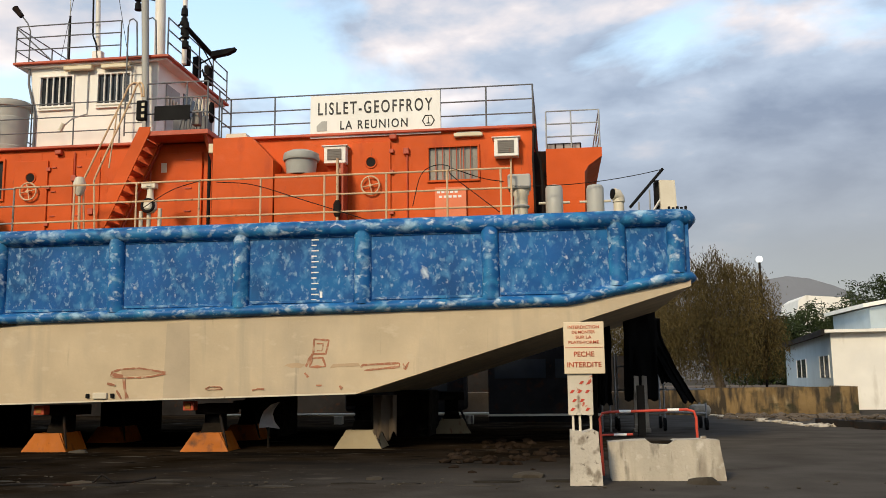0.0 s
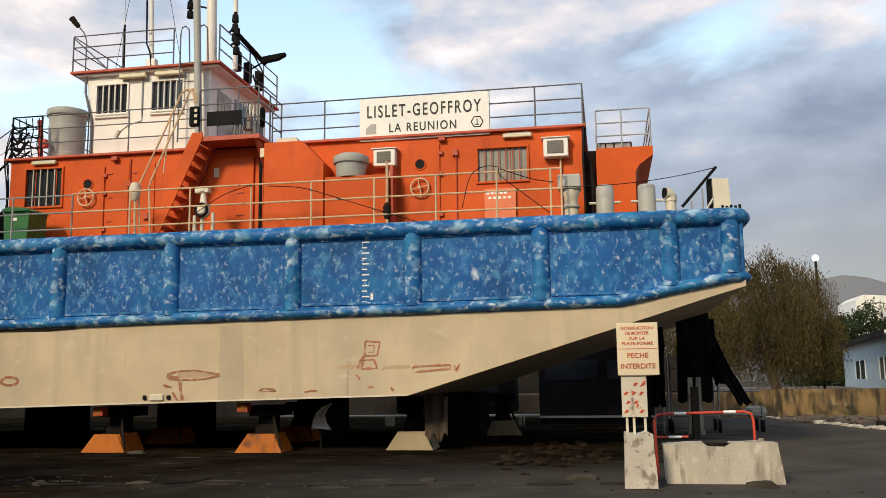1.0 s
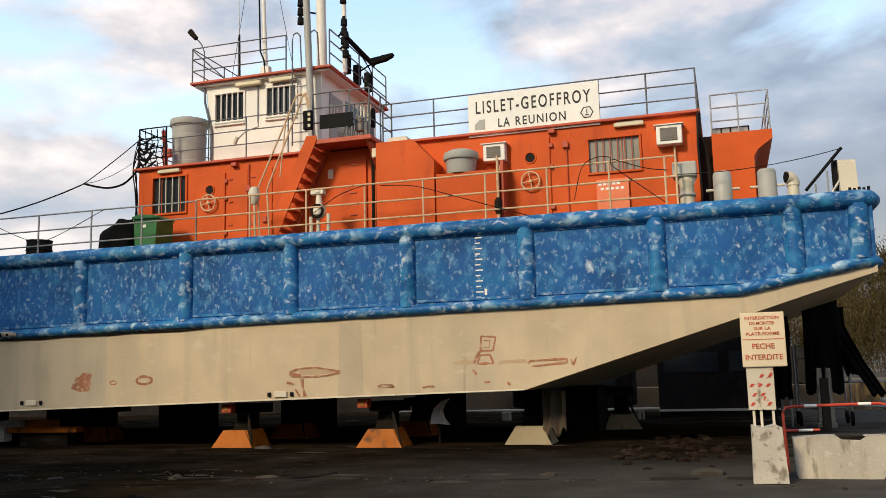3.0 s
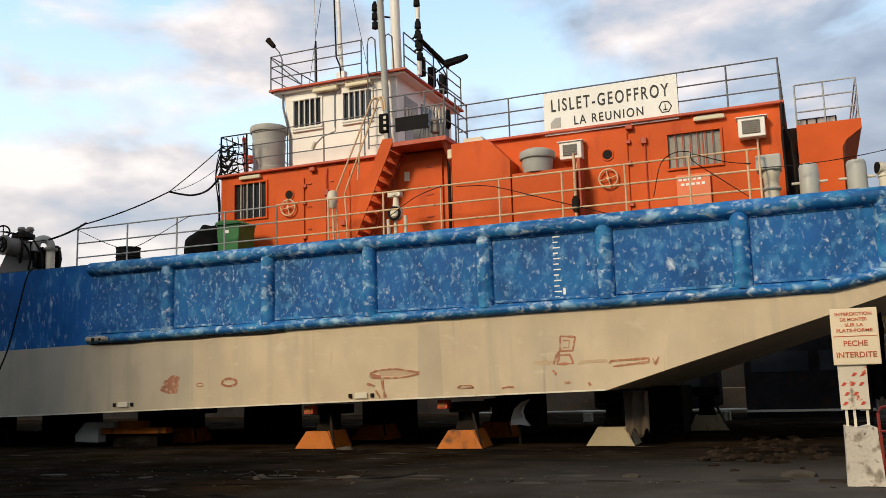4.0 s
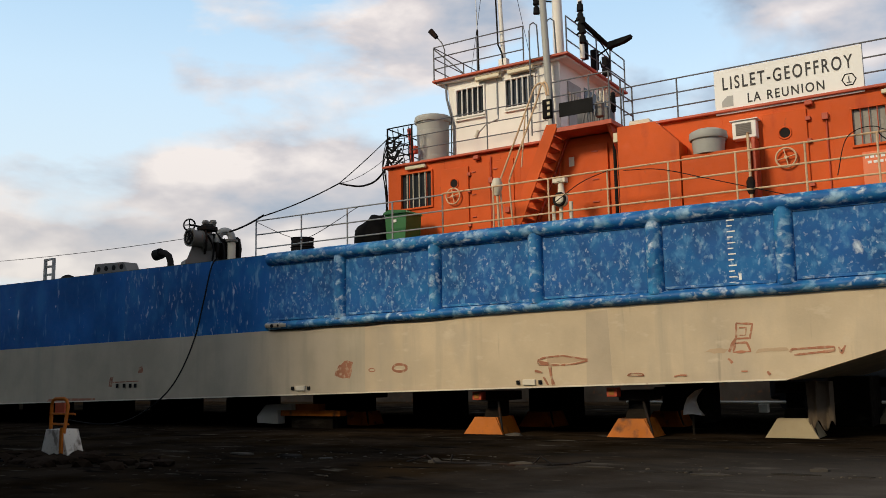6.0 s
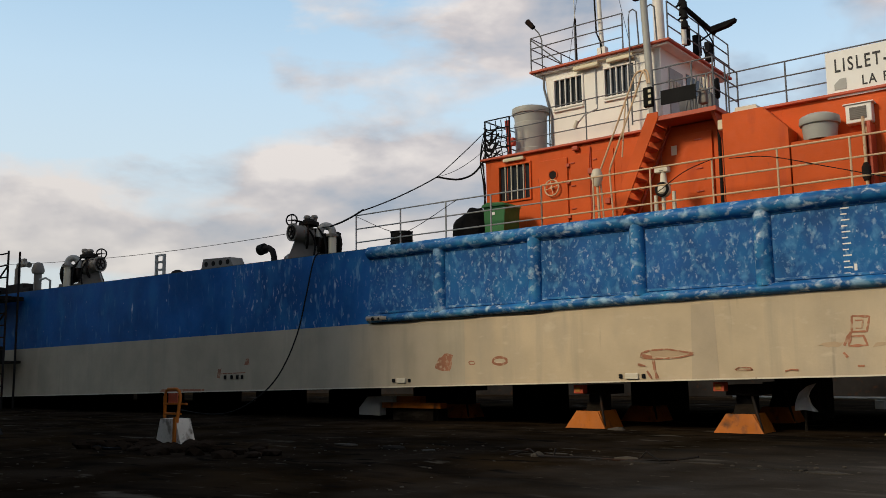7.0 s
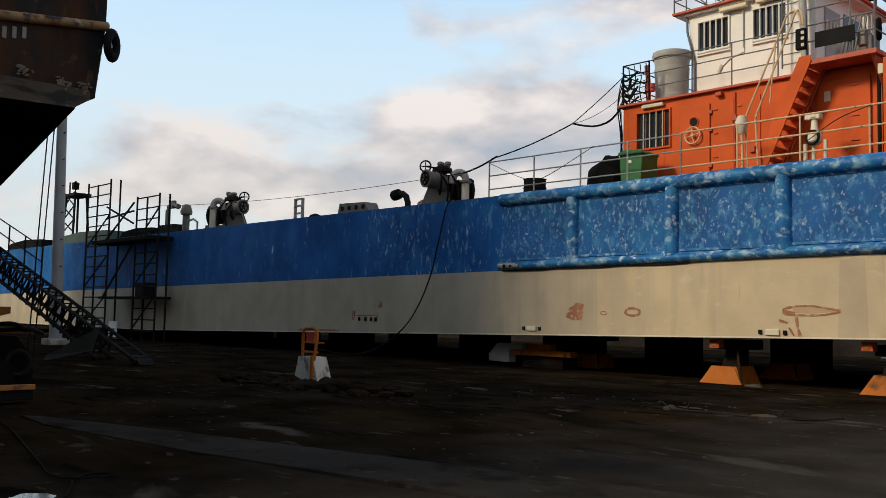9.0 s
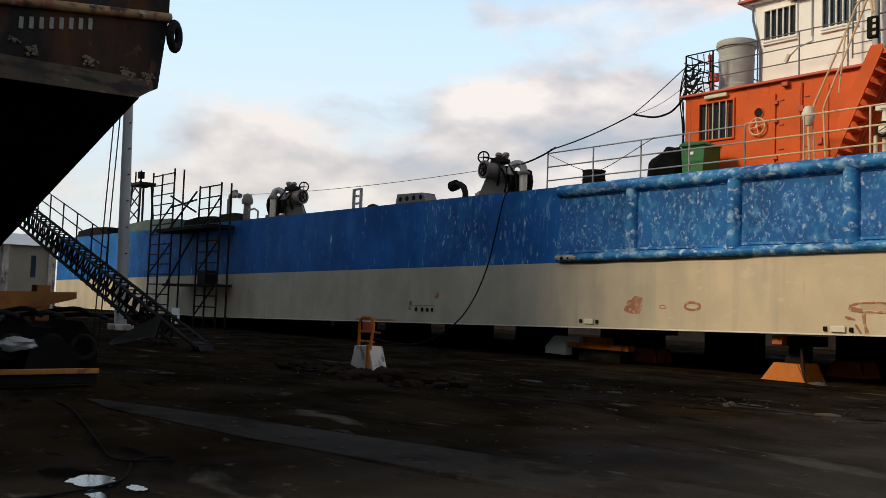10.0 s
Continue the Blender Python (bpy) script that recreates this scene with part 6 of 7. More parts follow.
def trestle(name, mat, label, h):
    t = thing(name, (0, 0, 0), label, "trestle", "hull trestles")
    for y0 in (-0.55, 0.35):
        bm = B()
        v = [bm.verts.new(p) for p in ((-0.56, y0, 0), (0.56, y0, 0), (0.30, y0 + 0.12, 0.42), (-0.30, y0 + 0.12, 0.42), (-0.56, y0 + 0.06, 0), (0.56, y0 + 0.06, 0), (0.30, y0 + 0.18, 0.42), (-0.30, y0 + 0.18, 0.42))]
        for q in ((0, 1, 2, 3), (7, 6, 5, 4), (0, 4, 5, 1), (1, 5, 6, 2), (2, 6, 7, 3), (3, 7, 4, 0)):
            bm.faces.new([v[i] for i in q])
        part("foot_plate", bm, mat, t)
    for x in (-0.5, 0.5):
        bm = B()
        v = [bm.verts.new(p) for p in ((x, -0.5, 0), (x, 0.45, 0), (x * 0.6, 0.35, 0.42), (x * 0.6, -0.4, 0.42))]
        w = [bm.verts.new((p.co.x + 0.04, p.co.y, p.co.z)) for p in v]
        bm.faces.new(v)
        bm.faces.new(w[::-1])
        for i in range(4):
            bm.faces.new((v[i], v[(i + 1) % 4], w[(i + 1) % 4], w[i]))
        part("side_plate", bm, mat, t)
    # gusset, column and head take near-black in place of the hull's shade
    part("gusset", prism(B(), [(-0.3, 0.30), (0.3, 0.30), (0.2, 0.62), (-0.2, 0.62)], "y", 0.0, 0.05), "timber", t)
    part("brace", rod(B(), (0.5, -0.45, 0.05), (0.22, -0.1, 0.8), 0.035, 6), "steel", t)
    part("column", box(B(), -0.2, 0.2, 0.05, 0.5, 0.38, h - 0.24, 0.02), "tarp", t, "column coloured black for the shade under the hull")
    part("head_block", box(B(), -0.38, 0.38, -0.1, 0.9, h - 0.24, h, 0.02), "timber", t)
    return t


Y = trestle("hull_trestle", "yellow", "yellow steel trestle with a splayed foot under the hull", 1.06)
for i, (x, y) in enumerate(((-11.9, 20.75), (-8.05, 20.75), (-11.98, 23.9), (-8.55, 24.6), (-17.85, 23.0))):
    if i == 0:
        Y.location = (x, y, 0)
    else:
        copy_thing(Y, pose(x, y, 0, 0, 0, 4 * math.sin(i * 2.1)))
W = trestle("hull_trestle", "old_cream", "cream steel trestle with splayed feet under the hull knuckle", 1.2)
W.location = (-4.65, 21.6, 0)
copy_thing(W, pose(-3.2, 27.5, 0, 0, 0, 8))
for x, z in ((-12.0, 0.0), (-8.35, 0.0)):
    t = thing("wedge_block", (x, 20.3, keel(x) - 0.28), "small orange tag block hanging under the hull edge", "block", "wedge blocks")
    part("block", box(B(), x - 0.22, x + 0.04, 20.25, 20.5, keel(x) - 0.26, keel(x) - 0.05, 0.015), "orange_dark", t)
    part("plate", box(B(), x - 0.16, x - 0.03, 20.235, 20.25, keel(x) - 0.22, keel(x) - 0.09), "dull_yellow", t)
bm = B()
n, m = 14, 8
grid = [[bm.verts.new((-4.30 + 0.55 * i / n, 21.15 + 0.05 * math.sin(i * 0.9) + 0.02 * math.sin(i * 1.9 + j * 0.4), 1.22 - (0.95 + 0.12 * math.sin(i * 0.9)) * j / m)) for i in range(n + 1)] for j in range(m + 1)]
for j in range(m):
    for i in range(n):
        bm.faces.new((grid[j][i], grid[j][i + 1], grid[j + 1][i + 1], grid[j + 1][i]))
ob = solo("hanging_cloth", bm, "cloth", "brown dusty cloth draped over the trestle", "cloth", smooth=True)
mod = ob.modifiers.new("thickness", "SOLIDIFY")
mod.thickness = 0.02
t = thing("keel_beam", (-18.70, 21, 0), "yellow steel beam and a pale angled block under the hull", "beam")
part("beam", box(B(), -19.39, -17.09, 20.95, 21.25, 0.36, 0.52, 0.01), "yellow", t)
part("beam_web", box(B(), -18.84, -17.92, 21.0, 21.3, 0.52, 0.71, 0.01), "yellow", t)
part("block", prism(B(), [(-20.30, 0.14), (-19.44, 0.12), (-19.44, 0.52), (-18.89, 0.53), (-18.89, 0.71), (-19.95, 0.69), (-20.30, 0.34)], "y", 20.9, 21.2), "tank", t, "pale grey angled block")
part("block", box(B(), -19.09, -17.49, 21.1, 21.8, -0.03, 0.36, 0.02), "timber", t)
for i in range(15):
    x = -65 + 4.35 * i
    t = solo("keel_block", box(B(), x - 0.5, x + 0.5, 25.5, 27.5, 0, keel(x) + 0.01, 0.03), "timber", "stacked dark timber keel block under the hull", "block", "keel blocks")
for x, y in ((-6.95, 21.5),):
    t = thing("pale_sheet", (x, y, 0), "crumpled pale plastic sheet by the trestle", "sheet")
    bm = prism(B(), [(x - 0.22, 0.46), (x + 0.02, 0.48), (x + 0.26, 0.44), (x + 0.14, 0.60), (x + 0.07, 0.78), (x + 0.14, 0.93), (x + 0.27, 1.08), (x + 0.08, 1.02), (x - 0.10, 0.86), (x - 0.20, 0.66)], "y", y, y + 0.12)
    bmesh.ops.subdivide_edges(bm, edges=bm.edges, cuts=2, use_grid_fill=True)
    for v in bm.verts:
        v.co.y += 0.06 * noise.noise(v.co * 7)
    part("sheet", bm, "board", t)
    part("peg", rod(B(), (x, y + 0.06, -0.03), (x, y + 0.06, 0.5), 0.03, 6), "timber", t)
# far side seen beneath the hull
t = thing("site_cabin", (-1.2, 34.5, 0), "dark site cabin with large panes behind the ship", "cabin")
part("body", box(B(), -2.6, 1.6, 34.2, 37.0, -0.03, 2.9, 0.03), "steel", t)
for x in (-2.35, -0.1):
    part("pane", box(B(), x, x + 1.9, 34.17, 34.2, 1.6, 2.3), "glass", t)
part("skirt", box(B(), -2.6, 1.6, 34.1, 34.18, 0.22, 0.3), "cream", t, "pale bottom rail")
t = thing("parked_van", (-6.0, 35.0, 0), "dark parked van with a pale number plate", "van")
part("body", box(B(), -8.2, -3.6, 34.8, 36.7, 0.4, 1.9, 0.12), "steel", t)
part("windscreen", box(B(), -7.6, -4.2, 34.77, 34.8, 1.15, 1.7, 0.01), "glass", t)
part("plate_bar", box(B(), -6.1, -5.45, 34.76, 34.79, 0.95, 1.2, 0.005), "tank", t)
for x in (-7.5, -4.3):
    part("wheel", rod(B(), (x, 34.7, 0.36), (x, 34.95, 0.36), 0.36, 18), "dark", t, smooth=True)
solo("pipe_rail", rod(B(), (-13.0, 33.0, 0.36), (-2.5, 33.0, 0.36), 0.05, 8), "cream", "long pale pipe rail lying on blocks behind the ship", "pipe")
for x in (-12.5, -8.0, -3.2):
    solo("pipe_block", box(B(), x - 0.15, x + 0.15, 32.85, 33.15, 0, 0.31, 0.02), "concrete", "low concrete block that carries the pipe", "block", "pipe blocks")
# backdrop added to keep the gap below the hull dark
solo("shed_wall", box(B(), -75, -3.2, 44.0, 44.3, 0, 4.2), "steel", "plain dark backdrop added beyond the ship", "wall", kind="structure")
solo("shed_wall", box(B(), -3.2, 3.6, 43.0, 43.3, 0, 2.6), "steel", "plain dark backdrop added beyond the stern", "wall", kind="structure")
# black sheets hanging below the stern
for x0, x1, y, z0, z1, tail, seed in ((1.08, 1.56, 27.3, 0.62, 3.6, 0.0, 1), (1.96, 2.92, 27.5, 0.78, 3.75, -0.05, 2), (2.66, 3.05, 27.6, 0.70, 3.3, 1.22, 3), (2.62, 2.95, 27.75, 1.3, 3.3, 0.5, 6), (0.35, 0.75, 26.6, 0.3, 3.0, 0.05, 4)):
    bm = B()
    n, m = 18, 24
    grid = []
    for j in range(m + 1):
        v = j / m
        row = []
        for i in range(n + 1):
            u = i / n
            fold = 0.10 * noise.noise((u * 3.2 + seed, v * 1.1, seed)) + 0.04 * noise.noise((u * 9 + seed, v * 3.5, 5))
            hem = 1 - 0.10 * (0.5 + 0.5 * noise.noise((u * 4, seed, 8)))
            edge = 0.05 * noise.noise((v * 4, seed + (0 if u < 0.5 else 7), 2)) * (1 if u in (0, 1) else 0.5)
            row.append(bm.verts.new((x0 + (x1 - x0) * u + edge + tail * max(0.0, v - 0.2) ** 1.15, y + fold, z1 - (z1 - z0) * v * hem)))
        grid.append(row)
    for j in range(m):
        for i in range(n):
            bm.faces.new((grid[j][i], grid[j][i + 1], grid[j + 1][i + 1], grid[j + 1][i]))
    ob = solo("hanging_tarpaulin", bm, "tarp", "black tarpaulin hanging from the stern overhang", "tarpaulin", "stern tarpaulins", smooth=True)
    mod = ob.modifiers.new("thickness", "SOLIDIFY")
    mod.thickness = 0.015
for x in (2.24, 2.47):
    t = thing("concrete_prop", (x, 27.2, 0), "pale peeling concrete prop below the stern", "prop", "concrete props")
    part("post", prism(B(), [(x - 0.09, 0), (x + 0.10, 0), (x + 0.08, 1.1), (x + 0.07, 1.6), (x - 0.05, 1.62), (x - 0.08, 0.9)], "y", 27.1, 27.3), "concrete", t)
    part("footing", box(B(), x - 0.13, x + 0.13, 27.04, 27.36, -0.03, 0.12, 0.02), "concrete", t)
t = thing("rolling_scaffold", (3.4, 28.5, 0), "small rolling scaffold on castors below the stern", "scaffold")
for x in (1.75, 3.1, 4.3):
    for y in (28.0, 29.2):
        part("castor", rod(B(), (x - 0.04, y, 0.19), (x + 0.04, y, 0.19), 0.19, 14), "dark", t)
        part("upright", rod(B(), (x, y, 0.3), (x, y, 2.3 if x < 4 else 0.8), 0.03, 6), "rail", t)
for z in (0.5, 1.2, 1.9):
    part("bar", rod(B(), (1.75, 28.0, z), (3.1, 28.0, z), 0.025, 6), "rail", t)
part("bar", rod(B(), (1.75, 28.0, 1.2), (4.3, 28.0, 1.2), 0.025, 6), "rail", t)
part("bar", rod(B(), (1.75, 28.0, 0.6), (4.3, 28.0, 0.5), 0.03, 6), "rail", t)
part("sack", box(B(), 3.9, 4.5, 28.2, 28.9, 0.4, 0.75, 0.15), "concrete", t)
t = thing("white_post", (1.95, 25.4, 0), "peeling pale timber prop under the stern", "prop")
part("prop", box(B(), 2.1, 2.3, 25.3, 25.5, 0, 1.35, 0.02), "stone", t)
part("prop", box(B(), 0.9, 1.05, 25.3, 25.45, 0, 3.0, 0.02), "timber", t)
for x, lean in ((1.25, 0.05), (1.5, -0.04)):
    solo("stern_prop", rod(B(), (x, 27.6, 0), (x + lean, 27.6, 3.2), 0.03, 6), "rail", "thin pale steel prop under the stern", "prop", "stern props")

# ---- notice, barrier, stand and yard clutter ----
t = thing("notice_post", (0.38, 13.8, 0), "concrete block with a striped board and a cream notice", "sign")
bm = prism(B(), [(0.13, 0), (0.60, 0), (0.555, 0.76), (0.47, 0.80), (0.33, 0.76), (0.15, 0.79)], "y", 13.6, 14.0)
bmesh.ops.subdivide_edges(bm, edges=bm.edges, cuts=3, use_grid_fill=True)
for v in bm.verts:
    v.co += 0.012 * noise.noise_vector(v.co * 6)
part("block", bm, "whitewash", t, "chipped whitewashed concrete block")
for x in (0.2, 0.3, 0.46):
    part("stake", box(B(), x - 0.018, x + 0.018, 13.77, 13.81, 0.74, 1.08, 0.004), "cream", t)
part("striped_board", box(B(), 0.135, 0.50, 13.74, 13.76, 1.00, 1.60, 0.004), "flecked", t, "peeling white board with red flecks")
for i in range(4):
    for j in range(3):
        x, z = 0.16 + 0.11 * j + 0.03 * (i % 2), 1.06 + 0.13 * i
        if (i * 3 + j) % 4 != 1:
            part("stripe", prism(B(), [(x, z), (x + 0.04, z), (x + 0.08, z + 0.04), (x + 0.035, z + 0.05)], "y", 13.734, 13.74), "red", t)
part("notice", box(B(), 0.095, 0.69, 13.70, 13.72, 1.60, 2.37, 0.012), "notice", t, "cream notice with red block letters")
for z, text, h, w in ((2.27, "INTERDICTION", 0.045, 0.46), (2.195, "DE MONTER", 0.045, 0.34), (2.12, "SUR LA", 0.045, 0.23), (2.045, "PLATE-FORME", 0.045, 0.45), (1.855, "PECHE", 0.075, 0.30), (1.70, "INTERDITE", 0.075, 0.50)):
    lettering("notice_text", text, (0.39, 13.696, z), h, w, "red_ink", t)
part("rule", box(B(), 0.115, 0.67, 13.694, 13.70, 1.985, 1.993), "red_ink", t)
t = thing("concrete_barrier", (1.55, 14.4, 0), "stained low concrete barrier block with a chipped top", "barrier")
bm = prism(B(), [(0.76, 0.0), (2.44, 0.0), (2.36, 0.60), (2.2, 0.61), (1.72, 0.60), (1.62, 0.54), (1.38, 0.55), (1.30, 0.60), (0.72, 0.58)], "y", 14.2, 14.75)
for v in bm.verts:
    if v.co.z > 0.3:
        v.co.y += 0.09 if v.co.y < 14.4 else -0.09
bmesh.ops.subdivide_edges(bm, edges=bm.edges, cuts=2, use_grid_fill=True)
for v in bm.verts:
    v.co += 0.012 * noise.noise_vector(v.co * 5)
part("body", bm, "concrete", t)
# dark fill set into the chipped top
part("dark_hollow", prism(B(), [(1.34, 0.545), (1.66, 0.535), (1.70, 0.585), (1.30, 0.59)], "y", 14.36, 14.6), "timber", t, "dark fill in the chipped hollow")
part("lifting_slot", box(B(), 2.12, 2.2, 14.4, 14.5, 0.58, 0.65, 0.01), "whitewash", t, "pale stub on the top edge")
t = thing("red_rail_barrier", (1.4, 14.95, 0), "red and white tube railing behind the concrete barrier", "railing")
part("frame", pipe(B(), [(0.67, 14.95, 0), (0.64, 14.95, 0.90), (0.68, 14.95, 0.98), (0.8, 14.95, 1.0), (2.0, 14.95, 1.03), (2.11, 14.95, 1.0), (2.14, 14.95, 0.9), (2.15, 14.95, 0)], 0.022), "red", t, smooth=True)
part("lower_bar", rod(B(), (0.66, 14.95, 0.64), (1.15, 14.95, 0.65), 0.018, 8), "red", t)
for x in (0.95, 1.7):
    part("white_band", rod(B(), (x, 14.95, 1.002 + 0.025 * (x - 0.8)), (x + 0.18, 14.95, 1.006 + 0.025 * (x - 0.8)), 0.024, 8), "board", t)
part("white_band", rod(B(), (0.85, 14.95, 0.643), (1.05, 14.95, 0.646), 0.02, 8), "board", t)


def stones(name, n, cx, cy, rx, ry, smin, smax, mat, label, seed):
    """Loose lumps on the ground, many and small."""
    rnd = random.Random(seed)
    bm = B()
    for _ in range(n):
        a, r = rnd.uniform(0, math.tau), rnd.random() ** 0.6
        x, y, s = cx + rx * r * math.cos(a), cy + ry * r * math.sin(a), rnd.uniform(smin, smax)
        got = bmesh.ops.create_icosphere(bm, subdivisions=1, radius=s)
        for v in got["verts"]:
            k = 1 + 0.5 * noise.noise(v.co / s * 1.3 + Vector((x, y, 0)))
            v.co = Vector((x + v.co.x * k * 1.3, y + v.co.y * k, max(-0.03, v.co.z * k * 0.55 + s * 0.25)))
    return solo(name, bm, mat, label, "rubble", kind="stuff")


stones("rubble", 60, -1.2, 19.5, 1.2, 4.5, 0.03, 0.13, "soil", "heap of dark soil clods below the stern", 3)
stones("rubble", 130, -6.0, 13.8, 11.0, 1.0, 0.006, 0.035, "stone", "line of small broken stones along the old kerb", 4)
stones("rubble", 130, -9.0, 9.5, 9.0, 4.5, 0.006, 0.028, "stone", "scattered pale grit on the yard", 5)
stones("rubble", 90, -16.0, 10.9, 3.0, 1.0, 0.05, 0.20, "soil", "dark debris round the yellow stand", 6)
for x, y, sx, sy, sz, yaw in ((-0.5, 14.7, 0.55, 0.3, 0.11, 5), (2.05, 13.85, 0.45, 0.3, 0.12, -10), (-2.9, 14.4, 0.3, 0.2, 0.06, 20), (-10.9, 20.0, 0.5, 0.3, 0.07, 6), (-8.9, 13.3, 0.22, 0.15, 0.1, 40), (-7.4, 13.7, 0.5, 0.12, 0.05, 12)):
    bm = B()
    bmesh.ops.create_icosphere(bm, subdivisions=2, radius=1)
    for v in bm.verts:
        k = 1 + 0.35 * noise.noise(v.co * 1.4 + Vector((x, y, 0)))
        v.co = Vector((v.co.x * k * sx / 2, v.co.y * k * sy / 2, max(-0.1, v.co.z) * k * sz))
    bmesh.ops.transform(bm, matrix=pose(x, y, 0, 0, 0, yaw), verts=bm.verts)
    solo("concrete_lump", bm, "stone", "broken concrete lump on the yard", "stone", "concrete lumps")
for pts in ([(-9.4, 13.2, 0.02), (-9.1, 13.4, 0.12), (-8.8, 13.2, 0.03), (-8.2, 13.5, 0.02), (-7.3, 13.4, 0.02), (-6.6, 13.8, 0.03), (-6.2, 13.7, 0.1)], [(-8.7, 13.5, 0.0), (-8.65, 13.5, 0.14)], [(-7.2, 13.6, 0.0), (-7.0, 13.55, 0.16), (-6.8, 13.6, 0.02)]):
    solo("scrap_wire", pipe(B(), pts, 0.018, 5), "steel", "bent rusty wire scrap on the ground", "wire", "wire scraps")
t = thing("yellow_stand", (-16.5, 11.5, 0), "white concrete stand with a yellow tube frame on top", "stand")
part("base", prism(B(), [(-16.98, 0), (-16.08, 0), (-16.30, 0.56), (-16.82, 0.56)], "y", 11.32, 11.68), "whitewash", t)
part("rusty_leg", box(B(), -16.32, -16.25, 11.27, 11.315, 0, 0.6), "yellow", t)
part("frame", pipe(B(), [(-16.86, 11.45, 0.5), (-16.86, 11.45, 1.02), (-16.82, 11.45, 1.12), (-16.74, 11.45, 1.16), (-16.46, 11.45, 1.16), (-16.38, 11.45, 1.12), (-16.33, 11.45, 1.02), (-16.28, 11.29, 0.1)], 0.035, 10), "yellow", t, smooth=True)
for z in (0.66, 0.86):
    part("crossbar", rod(B(), (-16.86, 11.45, z), (-16.1 if z > 0.8 else -16.3, 11.45, z), 0.022, 8), "yellow", t)
part("plate", box(B(), -16.76, -16.46, 11.46, 11.49, 0.88, 1.08), "orange_dark", t)
solo("flat_slab", box(B(), -17.6, -16.8, 10.2, 11.0, 0, 0.05, 0.015), "tarp", "dark steel plate lying beside the stand", "plate")
# old rail kerb across the yard
edge_a = [(-13.3, 4.45), (-12.2, 4.36), (-9.2, 4.74), (-6.2, 5.37), (-3.4, 6.0)]
edge_b = [(-3.4, 7.25), (-7.24, 6.30), (-10.53, 5.43), (-13.1, 4.62)]
solo("kerb_strip", prism(B(), edge_a + edge_b, "z", -0.05, 0.025), "worn_strip", "low worn grey concrete strip across the dark yard", "kerb", kind="structure")
rnd = random.Random(21)
for k in range(18):
    cx, cy, w, d = -13.5 + 0.8 * k + rnd.uniform(-0.3, 0.3), 13.45 + rnd.uniform(-0.45, 0.45) + 0.02 * k, rnd.uniform(0.12, 0.42), rnd.uniform(0.06, 0.17)
    out = [(cx + w * math.cos(a) * (1 + 0.4 * noise.noise((k, math.cos(a), math.sin(a)))), cy + d * math.sin(a) * (1 + 0.4 * noise.noise((k + 9, math.cos(a), math.sin(a))))) for a in (i * math.tau / 7 + 0.3 * (i % 2) for i in range(7))]
    solo("broken_slab", prism(B(), out, "z", -0.05, rnd.uniform(0.005, 0.03)), "worn_strip" if k % 3 else "stone", "flat broken slab of the old concrete edge", "slab", "broken slabs")
for px, py, rx, ry, sd in ((-7.72, 2.66, 0.26, 0.17, 4), (-7.3, 2.84, 0.12, 0.06, 9), (-7.25, 2.5, 0.2, 0.06, 13)):
    bm = B()
    bm.faces.new([bm.verts.new((px + rx * math.cos(a) * (1 + 0.5 * noise.noise((math.cos(a) * 2, math.sin(a) * 2, sd))), py + ry * math.sin(a) * (1 + 0.5 * noise.noise((math.cos(a) * 2, math.sin(a) * 2, sd + 4))), 0.012)) for a in (i * math.tau / 36 for i in range(36))])
    solo("puddle", bm, water, "shallow puddle that mirrors the sky", "puddle", kind="structure")
solo("yard_hose", pipe(B(), curve([(-7.2, 1.6, 0.02), (-7.33, 2.33, 0.02), (-7.51, 2.78, 0.03), (-8.0, 3.05, 0.02), (-8.35, 3.22, 0.02), (-8.5, 3.45, 0.02), (-8.33, 3.58, 0.02), (-8.2, 3.35, 0.04), (-8.5, 3.1, 0.03), (-9.65, 3.35, 0.02), (-12.15, 3.91, 0.02), (-13.22, 4.0, 0.02)]), 0.011, 8), "tarp", "thin black hose snaking beside the puddle", "hose", smooth=True)

# ---- scaffold against the hull ----


def scaffold_tower(x0, x1, y0, y1, top, label):
    t = thing("scaffold_tower", ((x0 + x1) / 2, (y0 + y1) / 2, 0), label, "scaffold", "hull scaffolds")
    for x in (x0, x1):
        for y in (y0, y1):
            part("upright", rod(B(), (x, y, 0), (x, y, top), 0.05, 6), "steel", t)
    z = 0.5
    while z < top - 0.1:
        part("rung", rod(B(), (x0, y0, z), (x1, y0, z), 0.034, 5), "steel", t)
        z += 0.52
    for z in (0.6, 2.6, 4.6):
        part("brace", rod(B(), (x0, y0, z), (x1, y0, z + 1.6), 0.04, 5), "steel", t)
    return t


scaffold_tower(-47.6, -44.85, 19.0, 19.5, 8.0, "tall dark scaffold ladder tower against the hull")
scaffold_tower(-41.75, -39.45, 19.0, 19.5, 6.85, "shorter dark scaffold ladder tower against the hull")
t = thing("scaffold_deck", (-43.6, 19.4, 4.8), "scaffold platforms with boards and braces between the towers", "scaffold")
part("platform", box(B(), -46.2, -39.7, 18.7, 19.9, 4.72, 4.9, 0.02), "timber", t)
part("platform", box(B(), -45.3, -39.7, 18.8, 19.9, 1.98, 2.1, 0.02), "timber", t)
for a, b in (((-45.2, 19, 6.6), (-42.1, 19, 5.6)), ((-45.2, 19, 4.9), (-42.1, 19, 6.6)), ((-45.2, 19, 2.1), (-42.1, 19, 4.6)), ((-45.2, 19, 6.0), (-42.1, 19, 6.2))):
    part("brace", rod(B(), a, b, 0.05, 5), "steel", t)
part("bucket_box", box(B(), -41.4, -40.5, 18.9, 19.5, 2.1, 2.75, 0.05), "dark", t)
